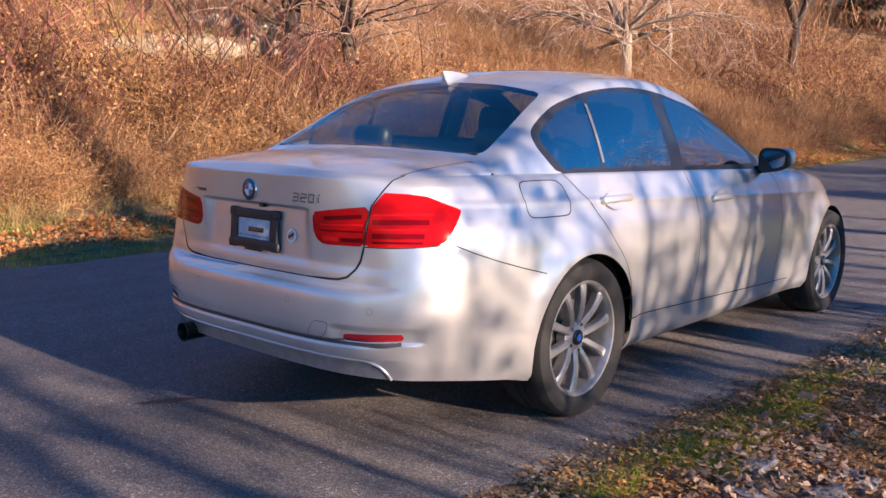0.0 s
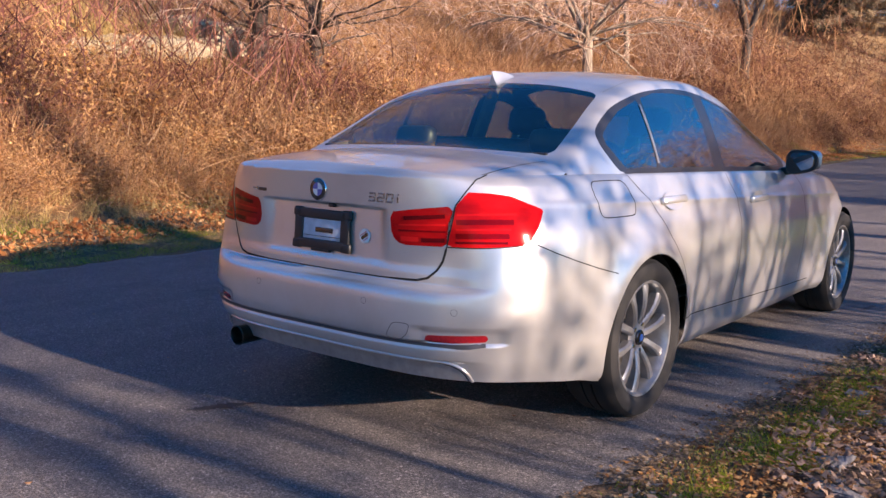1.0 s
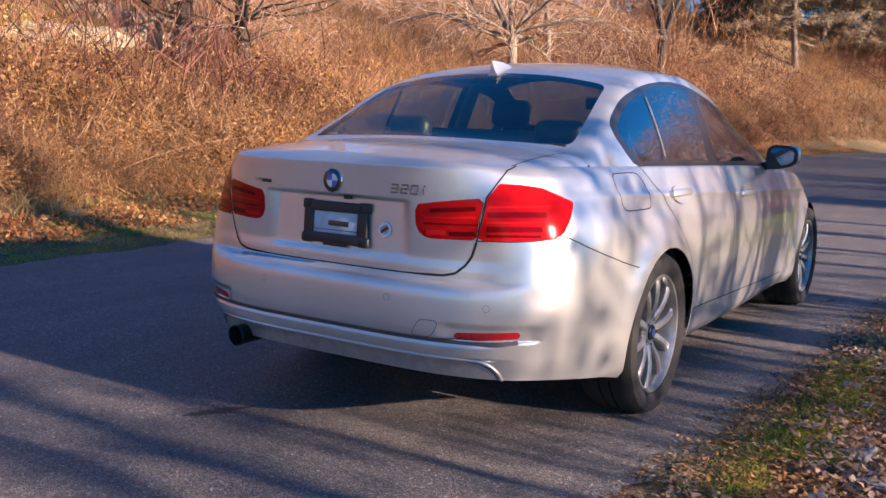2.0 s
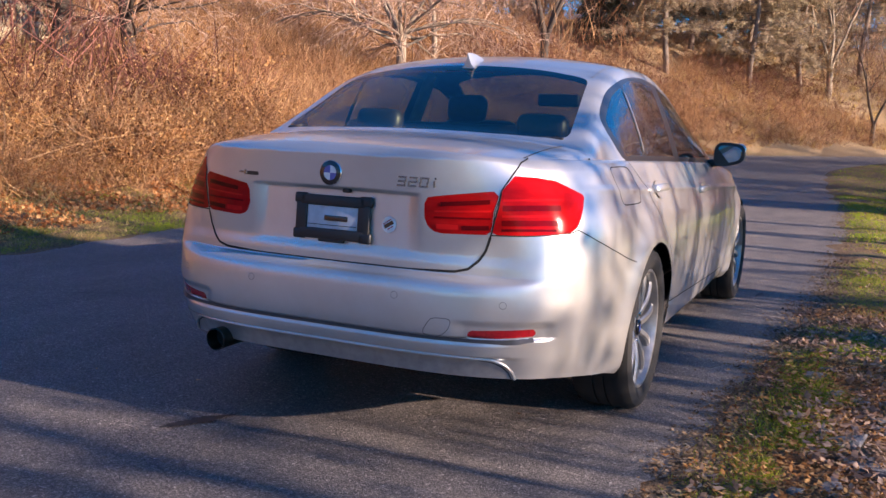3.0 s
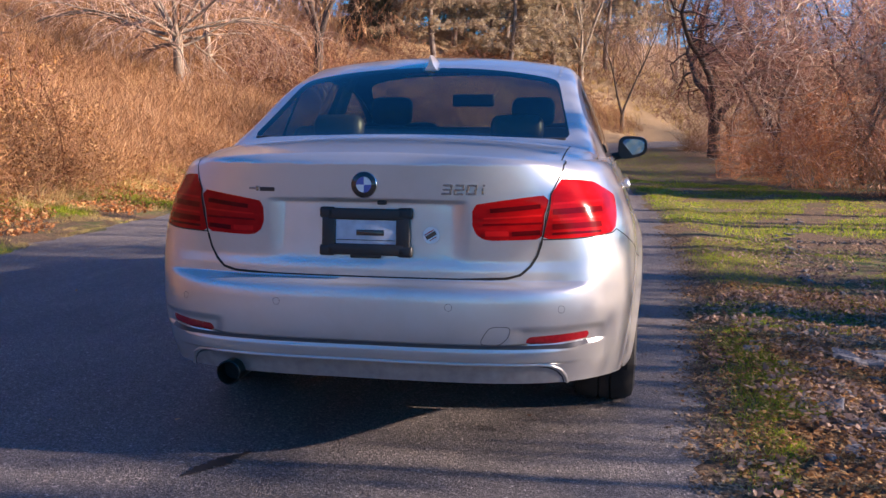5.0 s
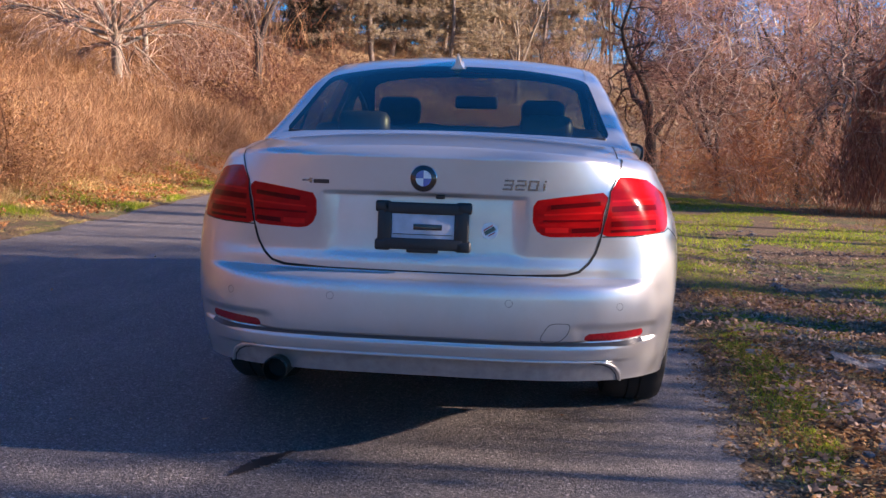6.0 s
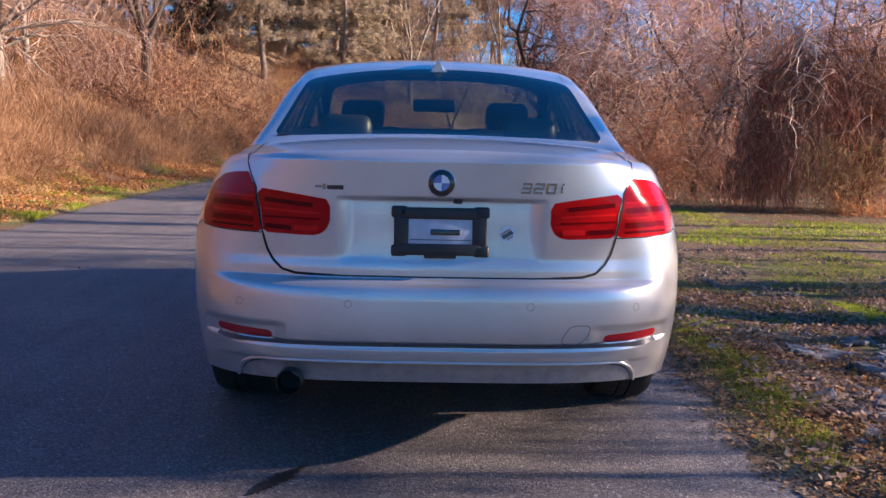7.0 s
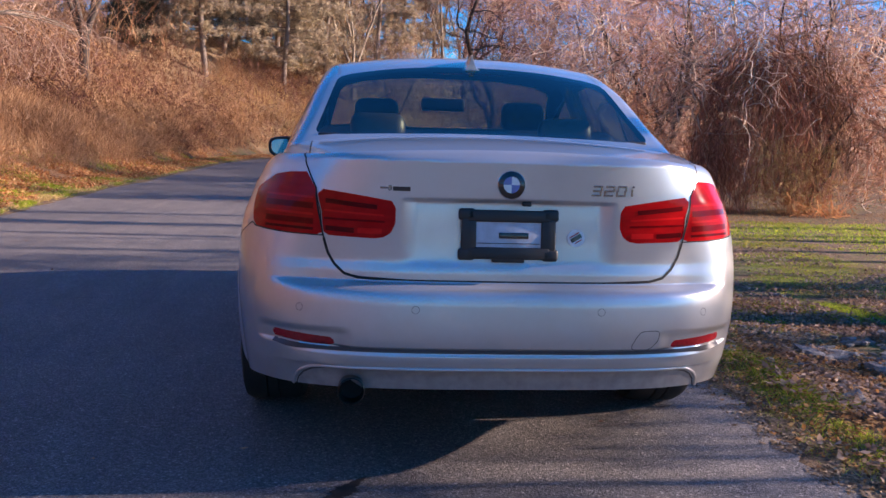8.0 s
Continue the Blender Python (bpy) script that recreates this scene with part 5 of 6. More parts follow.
def nearest_on(q, poly, scale):
    best, dist = q.copy(), np.full(len(q), 1e9)
    s = np.array(scale)
    for a, b in zip(poly, poly[1:] + poly[:1]):
        a, b = np.array(a), np.array(b)
        d = (b - a) * s
        t = np.clip((((q - a) * s) @ d) / max(d @ d, 1e-12), 0, 1)
        c = a + t[:, None] * (b - a)
        e = np.linalg.norm((c - q) * s, axis=1)
        best[e < dist], dist = c[e < dist], np.minimum(dist, e)
    return best


def border(inside):
    """Inside points of a grid with an outside neighbour."""
    out = np.pad(~inside, 1, mode="edge")
    near = np.zeros_like(inside)
    for a in (0, 1, 2):
        for b in (0, 1, 2):
            near |= out[a:a + inside.shape[0], b:b + inside.shape[1]]
    return inside & near


def cells(inside):
    return inside[:-1, :-1] & inside[1:, :-1] & inside[:-1, 1:] & inside[1:, 1:]


def smooth_poly(pts, n=4):
    """A closed outline with its corners rounded off."""
    p = np.array(pts, float)
    for _ in range(n):
        a, b = p, np.roll(p, -1, 0)
        p = np.stack([0.8 * a + 0.2 * b, 0.2 * a + 0.8 * b], 1).reshape(-1, 2)
        if len(p) > 120:
            break
    return [tuple(v) for v in p]


def grid_normals(P):
    n = np.cross(np.gradient(P, axis=0), np.gradient(P, axis=1))
    ln = np.linalg.norm(n, axis=-1, keepdims=True)
    return n / np.maximum(ln, 1e-9)


def emit(name, P, N, mask, mat, parent, label="", halves="both"):
    """The marked cells of a grid as a part: both halves in one mesh, or one part for each side of the car."""
    made = []
    for signs in ((1, -1),) if halves == "both" else ((1,), (-1,)):
        V, F, M, base = [], [], [], 0
        for s in signs:
            ids = -np.ones(P.shape[:2], int)
            I, J = np.nonzero(mask)
            used = np.zeros(P.shape[:2], bool)
            for di, dj in ((0, 0), (1, 0), (1, 1), (0, 1)):
                used[I + di, J + dj] = True
            ids[used] = np.arange(used.sum()) + base
            base += int(used.sum())
            m = np.array([s, 1, 1])
            V.append(P[used] * m)
            M.append(N[used] * m)
            quad = np.stack([ids[I, J], ids[I + 1, J], ids[I + 1, J + 1], ids[I, J + 1]], 1)
            F.append(quad if s > 0 else quad[:, ::-1])
        if base:
            made.append(raw(name, np.concatenate(V), np.concatenate(F), mat, parent, label, True, np.concatenate(M)))
    return made


def ribbon(name, pts, nrm, width, mat, parent, lift=0.0008, label="", closed=False):
    pts, nrm = np.asarray(pts, float), np.asarray(nrm, float)
    if closed:
        tan = np.roll(pts, -1, 0) - np.roll(pts, 1, 0)
    else:
        tan = np.gradient(pts, axis=0)
    side = np.cross(tan, nrm)
    side /= np.maximum(np.linalg.norm(side, axis=1, keepdims=True), 1e-9)
    a, b = pts + nrm * lift - side * width / 2, pts + nrm * lift + side * width / 2
    n = len(pts)
    rng = range(n) if closed else range(n - 1)
    return raw(name, np.concatenate([a, b]), [(k, (k + 1) % n, n + (k + 1) % n, n + k) for k in rng], mat, parent, label, True)


def dense(path, gap=0.012):
    """A path of (u, z) with points added between."""
    out = []
    for (u0, z0), (u1, z1) in zip(path, path[1:]):
        n = max(2, int(math.hypot((u1 - u0) * 0.012, z1 - z0) / gap))
        out += [(u0 + (u1 - u0) * k / n, z0 + (z1 - z0) * k / n) for k in range(n)]
    return np.array(out + [path[-1]])


def seam(path, width=0.005, mat=GAP, parent=None, both=True, name="panel_gap", closed=False, lift=0.0008):
    q = dense(list(path) + ([path[0]] if closed else []))
    if closed:
        q = q[:-1]
    p, n = shell(q[:, 0], q[:, 1]), shell_normal(q[:, 0], q[:, 1])
    for s in (1, -1) if both else (1,):
        m = np.array([s, 1, 1])
        home = PANEL[parent][0 if s > 0 or len(PANEL[parent]) == 1 else 1] if parent else CAR
        ribbon(name, p * m, n * m, width, mat, home, lift, closed=closed)


# the lower shell
cols = np.concatenate([np.linspace(0, 90, 161)[:-1], np.linspace(90, 330, 211)[:-1], np.linspace(330, 420, 61)])
fr_low, fr_mid, fr_top = np.linspace(0, 1, 9)[:-1], np.linspace(.30, .66, 58)[:-1], np.linspace(0, 1, 58)
_xb, _yb = outline(cols, 0.4)
zb, zt = bottom_line(_yb), top_of(cols)
Z = np.stack([zb + (0.30 - zb) * f for f in fr_low] + [np.full_like(cols, z) for z in fr_mid] + [.66 + (zt - .66) * f for f in fr_top], 1)
UU = np.repeat(cols[:, None], Z.shape[1], 1)

OUTER_LAMP = [ux(.557, .757), ux(.566, .83), ux(.580, .898), ux(.606, .944), ux(.66, .941), ux(.705, .932), uy(-.73, .913), uy(-.665, .884),
              uy(-.70, .838), uy(-.745, .785), uy(-.775, .770), ux(.66, .760)]
INNER_LAMP = [ux(.552, .757), ux(.560, .83), ux(.574, .897), ux(.50, .888), ux(.42, .877), ux(.352, .866), ux(.340, .845), ux(.340, .80), ux(.352, .772), ux(.372, .757), ux(.40, .752)]
LID = [(-1, .627), ux(.30, .628), ux(.448, .634), ux(.490, .645), ux(.520, .672), ux(.540, .705), ux(.553, .75), ux(.563, .80), ux(.577, .897), ux(.602, .95), ux(.622, 1.03), (-1, 1.03)]
VAL = [(-1, .20), (-1, .368), ux(.40, .367), ux(.54, .364), ux(.59, .352), ux(.618, .325), ux(.628, .285), ux(.64, .20)]
REFL = [ux(.512, .434), ux(.60, .4345), ux(.703, .443), ux(.706, .467), ux(.60, .462), ux(.520, .458)]
chart = np.stack([UU, Z], -1)
labels = np.full((len(cols) - 1, Z.shape[1] - 1), "", dtype="U16")
for poly, tag in ((LID, "trunk_lid"), (VAL, "valance"), (OUTER_LAMP, "outer_lamp"), (INNER_LAMP, "inner_lamp"), (REFL, "reflector")):
    ins = in_poly(chart, poly)
    edge = border(ins)
    edge[0], edge[:, 0], edge[:, -1] = False, False, False
    chart[edge] = nearest_on(chart[edge], poly, (0.012, 1.0))
    labels[cells(ins)] = tag
P = shell(chart[..., 0], chart[..., 1])
N = shell_normal(chart[..., 0], chart[..., 1])
for yw, r in ((0, RA), (2.81, RB)):
    dy, dz = P[..., 1] - yw, P[..., 2] - 0.325
    d = np.hypot(dy, dz)
    ins = (d < r) & (UU > 50) & (UU < 400)
    edge = border(ins)
    k = (r / np.maximum(d, 1e-6))[edge]
    ny, nz = yw + dy[edge] * k, np.maximum(0.325 + dz[edge] * k, P[..., 2][edge] * (dz[edge] < 0))
    P[..., 0][edge] -= (N[edge][:, 1] * (ny - P[..., 1][edge]) + N[edge][:, 2] * (nz - P[..., 2][edge])) / np.maximum(N[edge][:, 0], 0.3)
    P[..., 1][edge], P[..., 2][edge] = ny, nz
    labels[cells(ins)] = "hole"
mid = 0.25 * (P[:-1, :-1] + P[1:, :-1] + P[:-1, 1:] + P[1:, 1:])
mx, my, mz = mid[..., 0], mid[..., 1], mid[..., 2]
free = labels == ""
bumper_top = np.interp(my, [-1.0, -.79, -.55, -.30], [.756, .757, .70, .63])
door_back = np.interp(mz, [.33, .5, .60, .72, .88, .985], [.32, .30, .265, .18, .07, -.02])
sill = np.interp(my, [.3, 2.2], [.358, .294])
rules = [("rear_bumper", (my < 0) & (mz < bumper_top)), ("sill", (my > 0.2) & (my < 2.5) & (mz < sill)),
         ("rear_door", (my > door_back) & (my < 0.975)), ("front_door", (my >= 0.975) & (my < 1.98)),
         ("front_bumper", (my > 2.9) & (mz < .62)), ("front_fender", my >= 1.98), ("quarter_panel", my <= 0.6)]
for tag, cond in rules:
    labels[free & cond & (labels == "")] = tag
PANEL = {}
for tag, mat, halves, lab in (("rear_bumper", PAINT, "both", ""), ("trunk_lid", PAINT, "both", ""), ("valance", VALANCE, "both", "matt grey lower bumper insert"),
                              ("front_bumper", PAINT, "both", ""), ("quarter_panel", PAINT, "split", ""), ("rear_door", PAINT, "split", ""), ("front_door", PAINT, "split", ""),
                              ("front_fender", PAINT, "split", ""), ("sill", PAINT, "split", ""), ("outer_lamp", LENS, "split", "glossy red tail lamp"),
                              ("inner_lamp", LENS, "split", "glossy red tail lamp on the lid"), ("reflector", REFLECTOR, "split", "slim red reflector")):
    PANEL[tag] = emit(tag, P, N, labels == tag, mat, CAR, lab, halves)

# greenhouse sections from the belt to the middle of the roof
g_zc = pchip([-.42, -.38, -.2, 0, .13, .20, .5, .8, 1.1, 1.3, 1.6, 2.05], [1.068, 1.082, 1.186, 1.294, 1.353, 1.374, 1.424, 1.437, 1.420, 1.365, 1.225, .985])
g_xr = pchip([-.42, -.2, .12, .5, .9, 1.2, 1.6, 2.05], [.672, .650, .610, .592, .592, .602, .655, .735])
g_zr = pchip([-.42, -.2, .12, .5, .9, 1.2, 1.6, 2.05], [1.030, 1.135, 1.288, 1.372, 1.378, 1.335, 1.165, .958])
gy = np.linspace(-.42, 2.05, 206)
NJ = 72
G = np.zeros((len(gy), NJ, 3))
for i, y in enumerate(gy):
    base = shell(90 + (y - YC) * 100 if y > YC else u_of_y(y, float(top_line(y))), float(top_line(y)))
    xb, zbelt = base[0], base[2]
    xr, zr, zc = float(g_xr(y)), float(g_zr(y)), float(g_zc(y))
    t = np.linspace(0, 1, 120)
    sx, sz = xb + (xr - xb) * t + 0.012 * np.sin(np.pi * t), zbelt + (zr - zbelt) * t
    rx = xr * (1 - t[1:])
    rz = zc - (zc - zr) * (rx / xr) ** 2.3
    line = np.stack([np.concatenate([sx, rx]), np.concatenate([sz, rz])], 1)
    s = np.concatenate([[0], np.cumsum(np.linalg.norm(np.diff(line, axis=0), axis=1))])
    even = np.linspace(0, s[-1], 241)
    line = np.stack([np.interp(even, s, line[:, k]) for k in (0, 1)], 1)
    ker = np.exp(-0.5 * (np.arange(-30, 31) * (s[-1] / 240) / 0.030) ** 2)
    ker /= ker.sum()
    ext = np.concatenate([2 * line[0] - line[30:0:-1], line, line[-2:-32:-1] * np.array([-1, 1])])
    line = np.stack([np.convolve(ext[:, k], ker, "valid") for k in (0, 1)], 1)
    line[0], line[-1, 0] = (xb, zbelt), 0
    pick = np.linspace(0, 240, NJ)
    G[i, :, 0], G[i, :, 1], G[i, :, 2] = np.interp(pick, range(241), line[:, 0]), y, np.interp(pick, range(241), line[:, 1])
GN = -grid_normals(G)
GN[GN[..., 2] < -0.2] *= -1
GN[:, -1, 0] = 0

FRAME = smooth_poly([(-.035, .978), (-.085, 1.03), (-.130, 1.094), (-.128, 1.145), (-.06, 1.19), (.075, 1.256), (.345, 1.321), (.644, 1.347), (.90, 1.338), (1.31, 1.262), (1.60, 1.165),
                     (1.80, 1.05), (1.90, .945), (1.0, .958)], 2)
PANE_1 = [(.005, 1.000), (-.040, 1.045), (-.088, 1.102), (-.085, 1.137), (-.02, 1.176), (.10, 1.233), (.288, 1.285), (.275, 1.0)]
PANE_2 = [(.300, 1.0), (.318, 1.292), (.46, 1.318), (.66, 1.323), (.862, 1.314), (.868, .978)]
PANE_3 = [(.990, .976), (.972, 1.308), (1.15, 1.285), (1.32, 1.237), (1.58, 1.142), (1.74, 1.035), (1.79, .972)]
BACK = [(-.1, -.398), (.30, -.394), (.50, -.383), (.585, -.368), (.605, -.35), (.608, -.325), (.545, .07), (.53, .105), (.50, .12), (.30, .13), (-.1, .135)]
FRONT = [(-.1, 1.20), (.45, 1.17), (.53, 1.19), (.56, 1.25), (.68, 1.95), (.60, 1.99), (-.1, 2.02)]
glab = np.full((len(gy) - 1, NJ - 1), "roof", dtype="U16")
for poly, tag, ax in ((FRAME, "window_trim", (1, 2)), (PANE_1, "quarter_window", (1, 2)), (PANE_2, "rear_side_pane", (1, 2)), (PANE_3, "front_side_pane", (1, 2)),
                      (BACK, "rear_windscreen", (0, 1)), (FRONT, "windscreen", (0, 1))):
    c = G[..., list(ax)]
    ins = in_poly(c, poly) & (((GN[..., 0] > 0.45) | (np.arange(NJ) < 30)) if ax == (1, 2) else (np.arange(NJ) > 8))
    edge = border(ins)
    edge[:, -1] = False
    if tag == "window_trim":
        edge[:, 0] = False
    tgt = nearest_on(c[edge], poly, (1, 1))
    g, n = G[edge], GN[edge]
    dlt = np.zeros_like(g)
    dlt[:, ax[0]], dlt[:, ax[1]] = tgt[:, 0] - g[:, ax[0]], tgt[:, 1] - g[:, ax[1]]
    third = 3 - ax[0] - ax[1]
    safe = np.where(np.abs(n[:, third]) < 0.25, 0.25 * np.sign(n[:, third] + 1e-9), n[:, third])
    dlt[:, third] = -(n[:, ax[0]] * dlt[:, ax[0]] + n[:, ax[1]] * dlt[:, ax[1]]) / safe
    G[edge] = g + dlt
    glab[cells(ins)] = tag
for tag, mat, halves, lab in (("roof", PAINT, "both", ""), ("window_trim", TRIM, "split", "satin dark window surround"), ("quarter_window", SIDE_GLASS, "split", "tinted glass"),
                              ("rear_side_pane", SIDE_GLASS, "split", "tinted glass"), ("front_side_pane", SIDE_GLASS, "split", "tinted glass"),
                              ("rear_windscreen", GLASS, "both", "tinted rear windscreen"), ("windscreen", FRONT_GLASS, "both", "clear windscreen")):
    emit(tag, G, GN, glab == tag, mat, CAR, lab, halves)


def deck(sel, section, name, knee, rows=26):
    """A lid between the shell's upper edge and one section of the greenhouse."""
    T = P[sel, -1]
    sx, sz = section[::-1, 0], section[::-1, 2]
    bx = np.where(T[:, 0] < knee, T[:, 0] * 1.02, 0)
    hi = T[:, 0] >= knee
    k = np.arange(len(T))[hi]
    if len(k):
        a, b = knee * 1.02, sx.max()
        w = (T[hi, 1] - T[hi, 1].min()) / max(np.ptp(T[hi, 1]), 1e-6)
        if name == "hood":
            w = 1 - w
        bx[hi] = a + (b - a) * w
    B = np.stack([bx, np.full(len(T), section[0, 1]), np.interp(bx, sx, sz)], 1)
    f = np.linspace(0, 1, rows)[None, :, None]
    D = T[:, None] * (1 - f) + B[:, None] * f
    D[..., 2] += 0.012 * np.sin(np.pi * f[..., 0]) * (1 if name == "hood" else 0.5)
    n = grid_normals(D)
    n[n[..., 2] < 0] *= -1
    return D, n


rear_sel = np.nonzero((P[:, -1, 1] <= -.42))[0]
D, DN = deck(rear_sel, G[0], "deck", .62)
lid_cols = np.repeat((D[:-1, 0, 0] < .605)[:, None], D.shape[1] - 1, 1)
DN[0, :, 0] = 0
emit("deck_lid", D, DN, lid_cols, PAINT, CAR)
emit("quarter_top", D, DN, ~lid_cols, PAINT, CAR, "", "split")
front_sel = np.nonzero((P[:, -1, 1] >= 2.05) & (cols > 200))[0]
HD, HN = deck(front_sel, G[-1], "hood", .60)
emit("hood", HD, HN, np.ones((HD.shape[0] - 1, HD.shape[1] - 1), bool), PAINT, CAR)

# gaps between the panels
lid_line = [(0, .627), ux(.30, .628), ux(.448, .634), ux(.490, .645), ux(.520, .672), ux(.540, .705), ux(.553, .75), ux(.563, .80), ux(.577, .897), ux(.602, .95), ux(.612, .985), ux(.613, 1.0)]
seam(lid_line[:7], 0.0085)
seam(lid_line[6:], 0.0052)
k = int(np.argmin(np.abs(D[:, 0, 0] - .605)))
for s in (1, -1):
    ribbon("panel_gap", D[k] * np.array([s, 1, 1]), DN[k] * np.array([s, 1, 1]), 0.0045, GAP, CAR)
seam([ux(.557, .756), ux(.66, .759), uy(-.775, .768), uy(-.745, .777), uy(-.65, .735), uy(-.55, .70), uy(-.42, .662), uy(-.29, .628)], 0.004)
seam([uy(-.03, .98), uy(.02, .93), uy(.07, .88), uy(.13, .80), uy(.18, .72), uy(.265, .60), uy(.305, .5), uy(.325, .358)], 0.004)
seam([uy(.955, .957), uy(.968, .85), uy(.975, .70), uy(.972, .5), uy(.95, .335)], 0.004)
seam([uy(1.93, .934), uy(1.985, .85), uy(1.99, .6), uy(1.96, .31)], 0.004)
seam([uy(.325, .357), uy(1.3, .325), uy(2.2, .294)], 0.005)
flap = smooth_poly([uy(-.335, .966), uy(-.22, .965), uy(-.10, .963), uy(-.066, .938), uy(-.058, .90), uy(-.062, .85), uy(-.085, .828), uy(-.20, .830), uy(-.32, .833), uy(-.342, .852), uy(-.340, .91)], 2)
seam(flap, 0.0045, both=False, closed=True, name="fuel_flap_gap", parent="quarter_panel")
tow = smooth_poly([ux(.372, .437), ux(.40, .487), ux(.42, .494), ux(.47, .493), ux(.462, .46), ux(.44, .438), ux(.42, .434)], 2)
seam(tow, 0.003, both=False, closed=True, name="tow_cover_gap", mat=FINE_GAP, parent="rear_bumper")
seam([(0, .423), ux(.30, .423), ux(.55, .423), ux(.66, .426), ux(.70, .430)], 0.017, mat=STRIP, name="bumper_strip", parent="rear_bumper", lift=0.004)
rim_q = dense([ux(.640, .292), ux(.634, .318), ux(.618, .342), ux(.590, .358), ux(.54, .367), ux(.40, .370), (0, .371)])
rim_p, rim_n = shell(rim_q[:, 0], rim_q[:, 1]), shell_normal(rim_q[:, 0], rim_q[:, 1])
rim_p = rim_p + rim_n * .0015
rim_line = np.concatenate([rim_p, rim_p[-2::-1] * np.array([-1, 1, 1])])
rim_part = fast("insert_rim", *tube(rim_line, np.full(len(rim_line), .0055), 8), PAINT, PANEL["valance"][0], "silver rim of the lower insert")
rim_part.data.polygons.foreach_set("use_smooth", [True] * len(rim_part.data.polygons))
seam([(0, .3630), ux(.40, .3620), ux(.535, .3590), ux(.582, .350), ux(.608, .336), ux(.624, .315), ux(.630, .29)], 0.005, mat=STRIP, name="valance_gap", lift=0.001, parent="valance")

# dark and bright bars inside the lamps
for a, b, wd, mat in (((.395, .846), (.548, .861), .014, LENS_DARK), ((.375, .822), (.552, .832), .006, LENS_LIGHT), ((.372, .803), (.552, .808), .006, LENS_DEEP), ((.380, .774), (.452, .775), .017, LENS_LIGHT), ((.462, .774), (.548, .779), .015, LENS_DARK)):
    seam([ux(*a), ux(*b)], wd, mat=mat, name="lamp_bar", lift=0.001, parent="inner_lamp")
for zz, mat, wd in ((.868, LENS_LIGHT, .007), (.843, LENS_DEEP, .018), (.818, LENS_LIGHT, .007), (.796, LENS_DEEP, .018), (.774, LENS_DARK, .008)):
    seam([ux(.585, zz), ux(.65, zz + .003), ux(.70, zz + .004), ux(.735, zz + .004)], wd, mat=mat, name="lamp_bar", lift=0.001, parent="outer_lamp")
seam([ux(.5545, .757), ux(.563, .83), ux(.577, .90)], 0.0035, name="lamp_gap", lift=0.002)

# bright strip in front of the reflectors
seam([ux(.50, .431), ux(.60, .430), ux(.685, .436)], 0.006, mat=PAINT, name="reflector_lip", lift=0.004)


def on_shell(u, z, lift=0.0):
    p, n = shell(u, z), shell_normal(u, z)
    return Vector(p) + Vector(n) * lift, Vector(n)


def facing(p, n):
    """A pose at p with its y axis into the surface and z upwards."""
    n = n.normalized()
    xx = Vector((0, 0, 1)).cross(-n) * -1
    xx.normalize()
    zz = xx.cross(-n)
    return Matrix.Translation(p) @ Matrix((xx, -n, zz)).transposed().to_4x4()


def disc(r, depth, seg=32, at=0.0, bevel=0.0):
    return lathe([(0.0001, at), (r - bevel, at), (r, at + bevel), (r, at + depth)], seg, "y")


# parking sensors
for x in (.278, .62):
    for s in (1, -1):
        u, z = ux(x, .552 if x < .4 else .545)
        p, n = on_shell(u, z, 0.001)
        p.x *= s
        n.x *= s
        bm = lathe([(.0105, -.0004), (.0122, -.0004)], 20, "y")
        bm.transform(facing(p, n))
        part("sensor_ring", bm, FINE_GAP, PANEL["rear_bumper"][0])

# the maker's round badge as plain discs, and the letter badges as plain chrome bars
p, n = on_shell(0.0, .923, 0.002)
BADGE = facing(Vector((0, p.y, p.z)), Vector((0, -1, 0.03)))
bm = lathe([(0.0001, -.004), (.038, -.004), (.041, -.002), (.041, .004)], 40, "y")
bm.transform(BADGE)
badge = part("badge", bm, DARK_ENAMEL, CAR, "round enamel maker's badge")
bm = lathe([(.0402, -.0046), (.0418, -.003), (.0425, 0), (.0425, .004)], 40, "y")
bm.transform(BADGE)
part("badge_rim", bm, CHROME, badge)
for q in range(4):
    bm = bmesh.new()
    c = bm.verts.new((0, -.0052, 0))
    arc = [bm.verts.new((.0245 * math.cos(a), -.0052, .0245 * math.sin(a))) for a in (math.pi / 2 * (q + t / 8) for t in range(9))]
    for a, b in zip(arc, arc[1:]):
        bm.faces.new((c, a, b))
    bm.transform(BADGE)
    part("badge_field", bm, BLUE if q % 2 else WHITE, badge, smooth=False)


def bars(x0, x1, z, heights, mat=CHROME, name="badge_bar"):
    """A row of small raised bars on the lid where lettering stands."""
    for k, (w, h) in enumerate(heights):
        x = x0 + (x1 - x0) * (k + 0.5) / len(heights)
        p, n = on_shell(*ux(abs(x), z), 0.0)
        p.x = x
        n.x *= math.copysign(1, x)
        bm = rounded_box(w, .004, h, .0012, seg=1)
        bm.transform(facing(p, n))
        part(name, bm, mat, CAR)


# the model number, in squared numerals of raised bars: width and height .030, leaning slightly
SEGMENTS = {"top": (0, .0135, .030, .006), "middle": (0, 0, .028, .006), "foot": (0, -.0135, .030, .006),
            "upper_right": (.0125, .007, .006, .018), "lower_right": (.0125, -.007, .006, .018), "upper_left": (-.0125, .007, .006, .018), "lower_left": (-.0125, -.007, .006, .018)}
NUMERALS = (("top", "middle", "foot", "upper_right", "lower_right"), ("top", "middle", "foot", "upper_right", "lower_left"),
            ("top", "foot", "upper_right", "lower_right", "upper_left", "lower_left"))
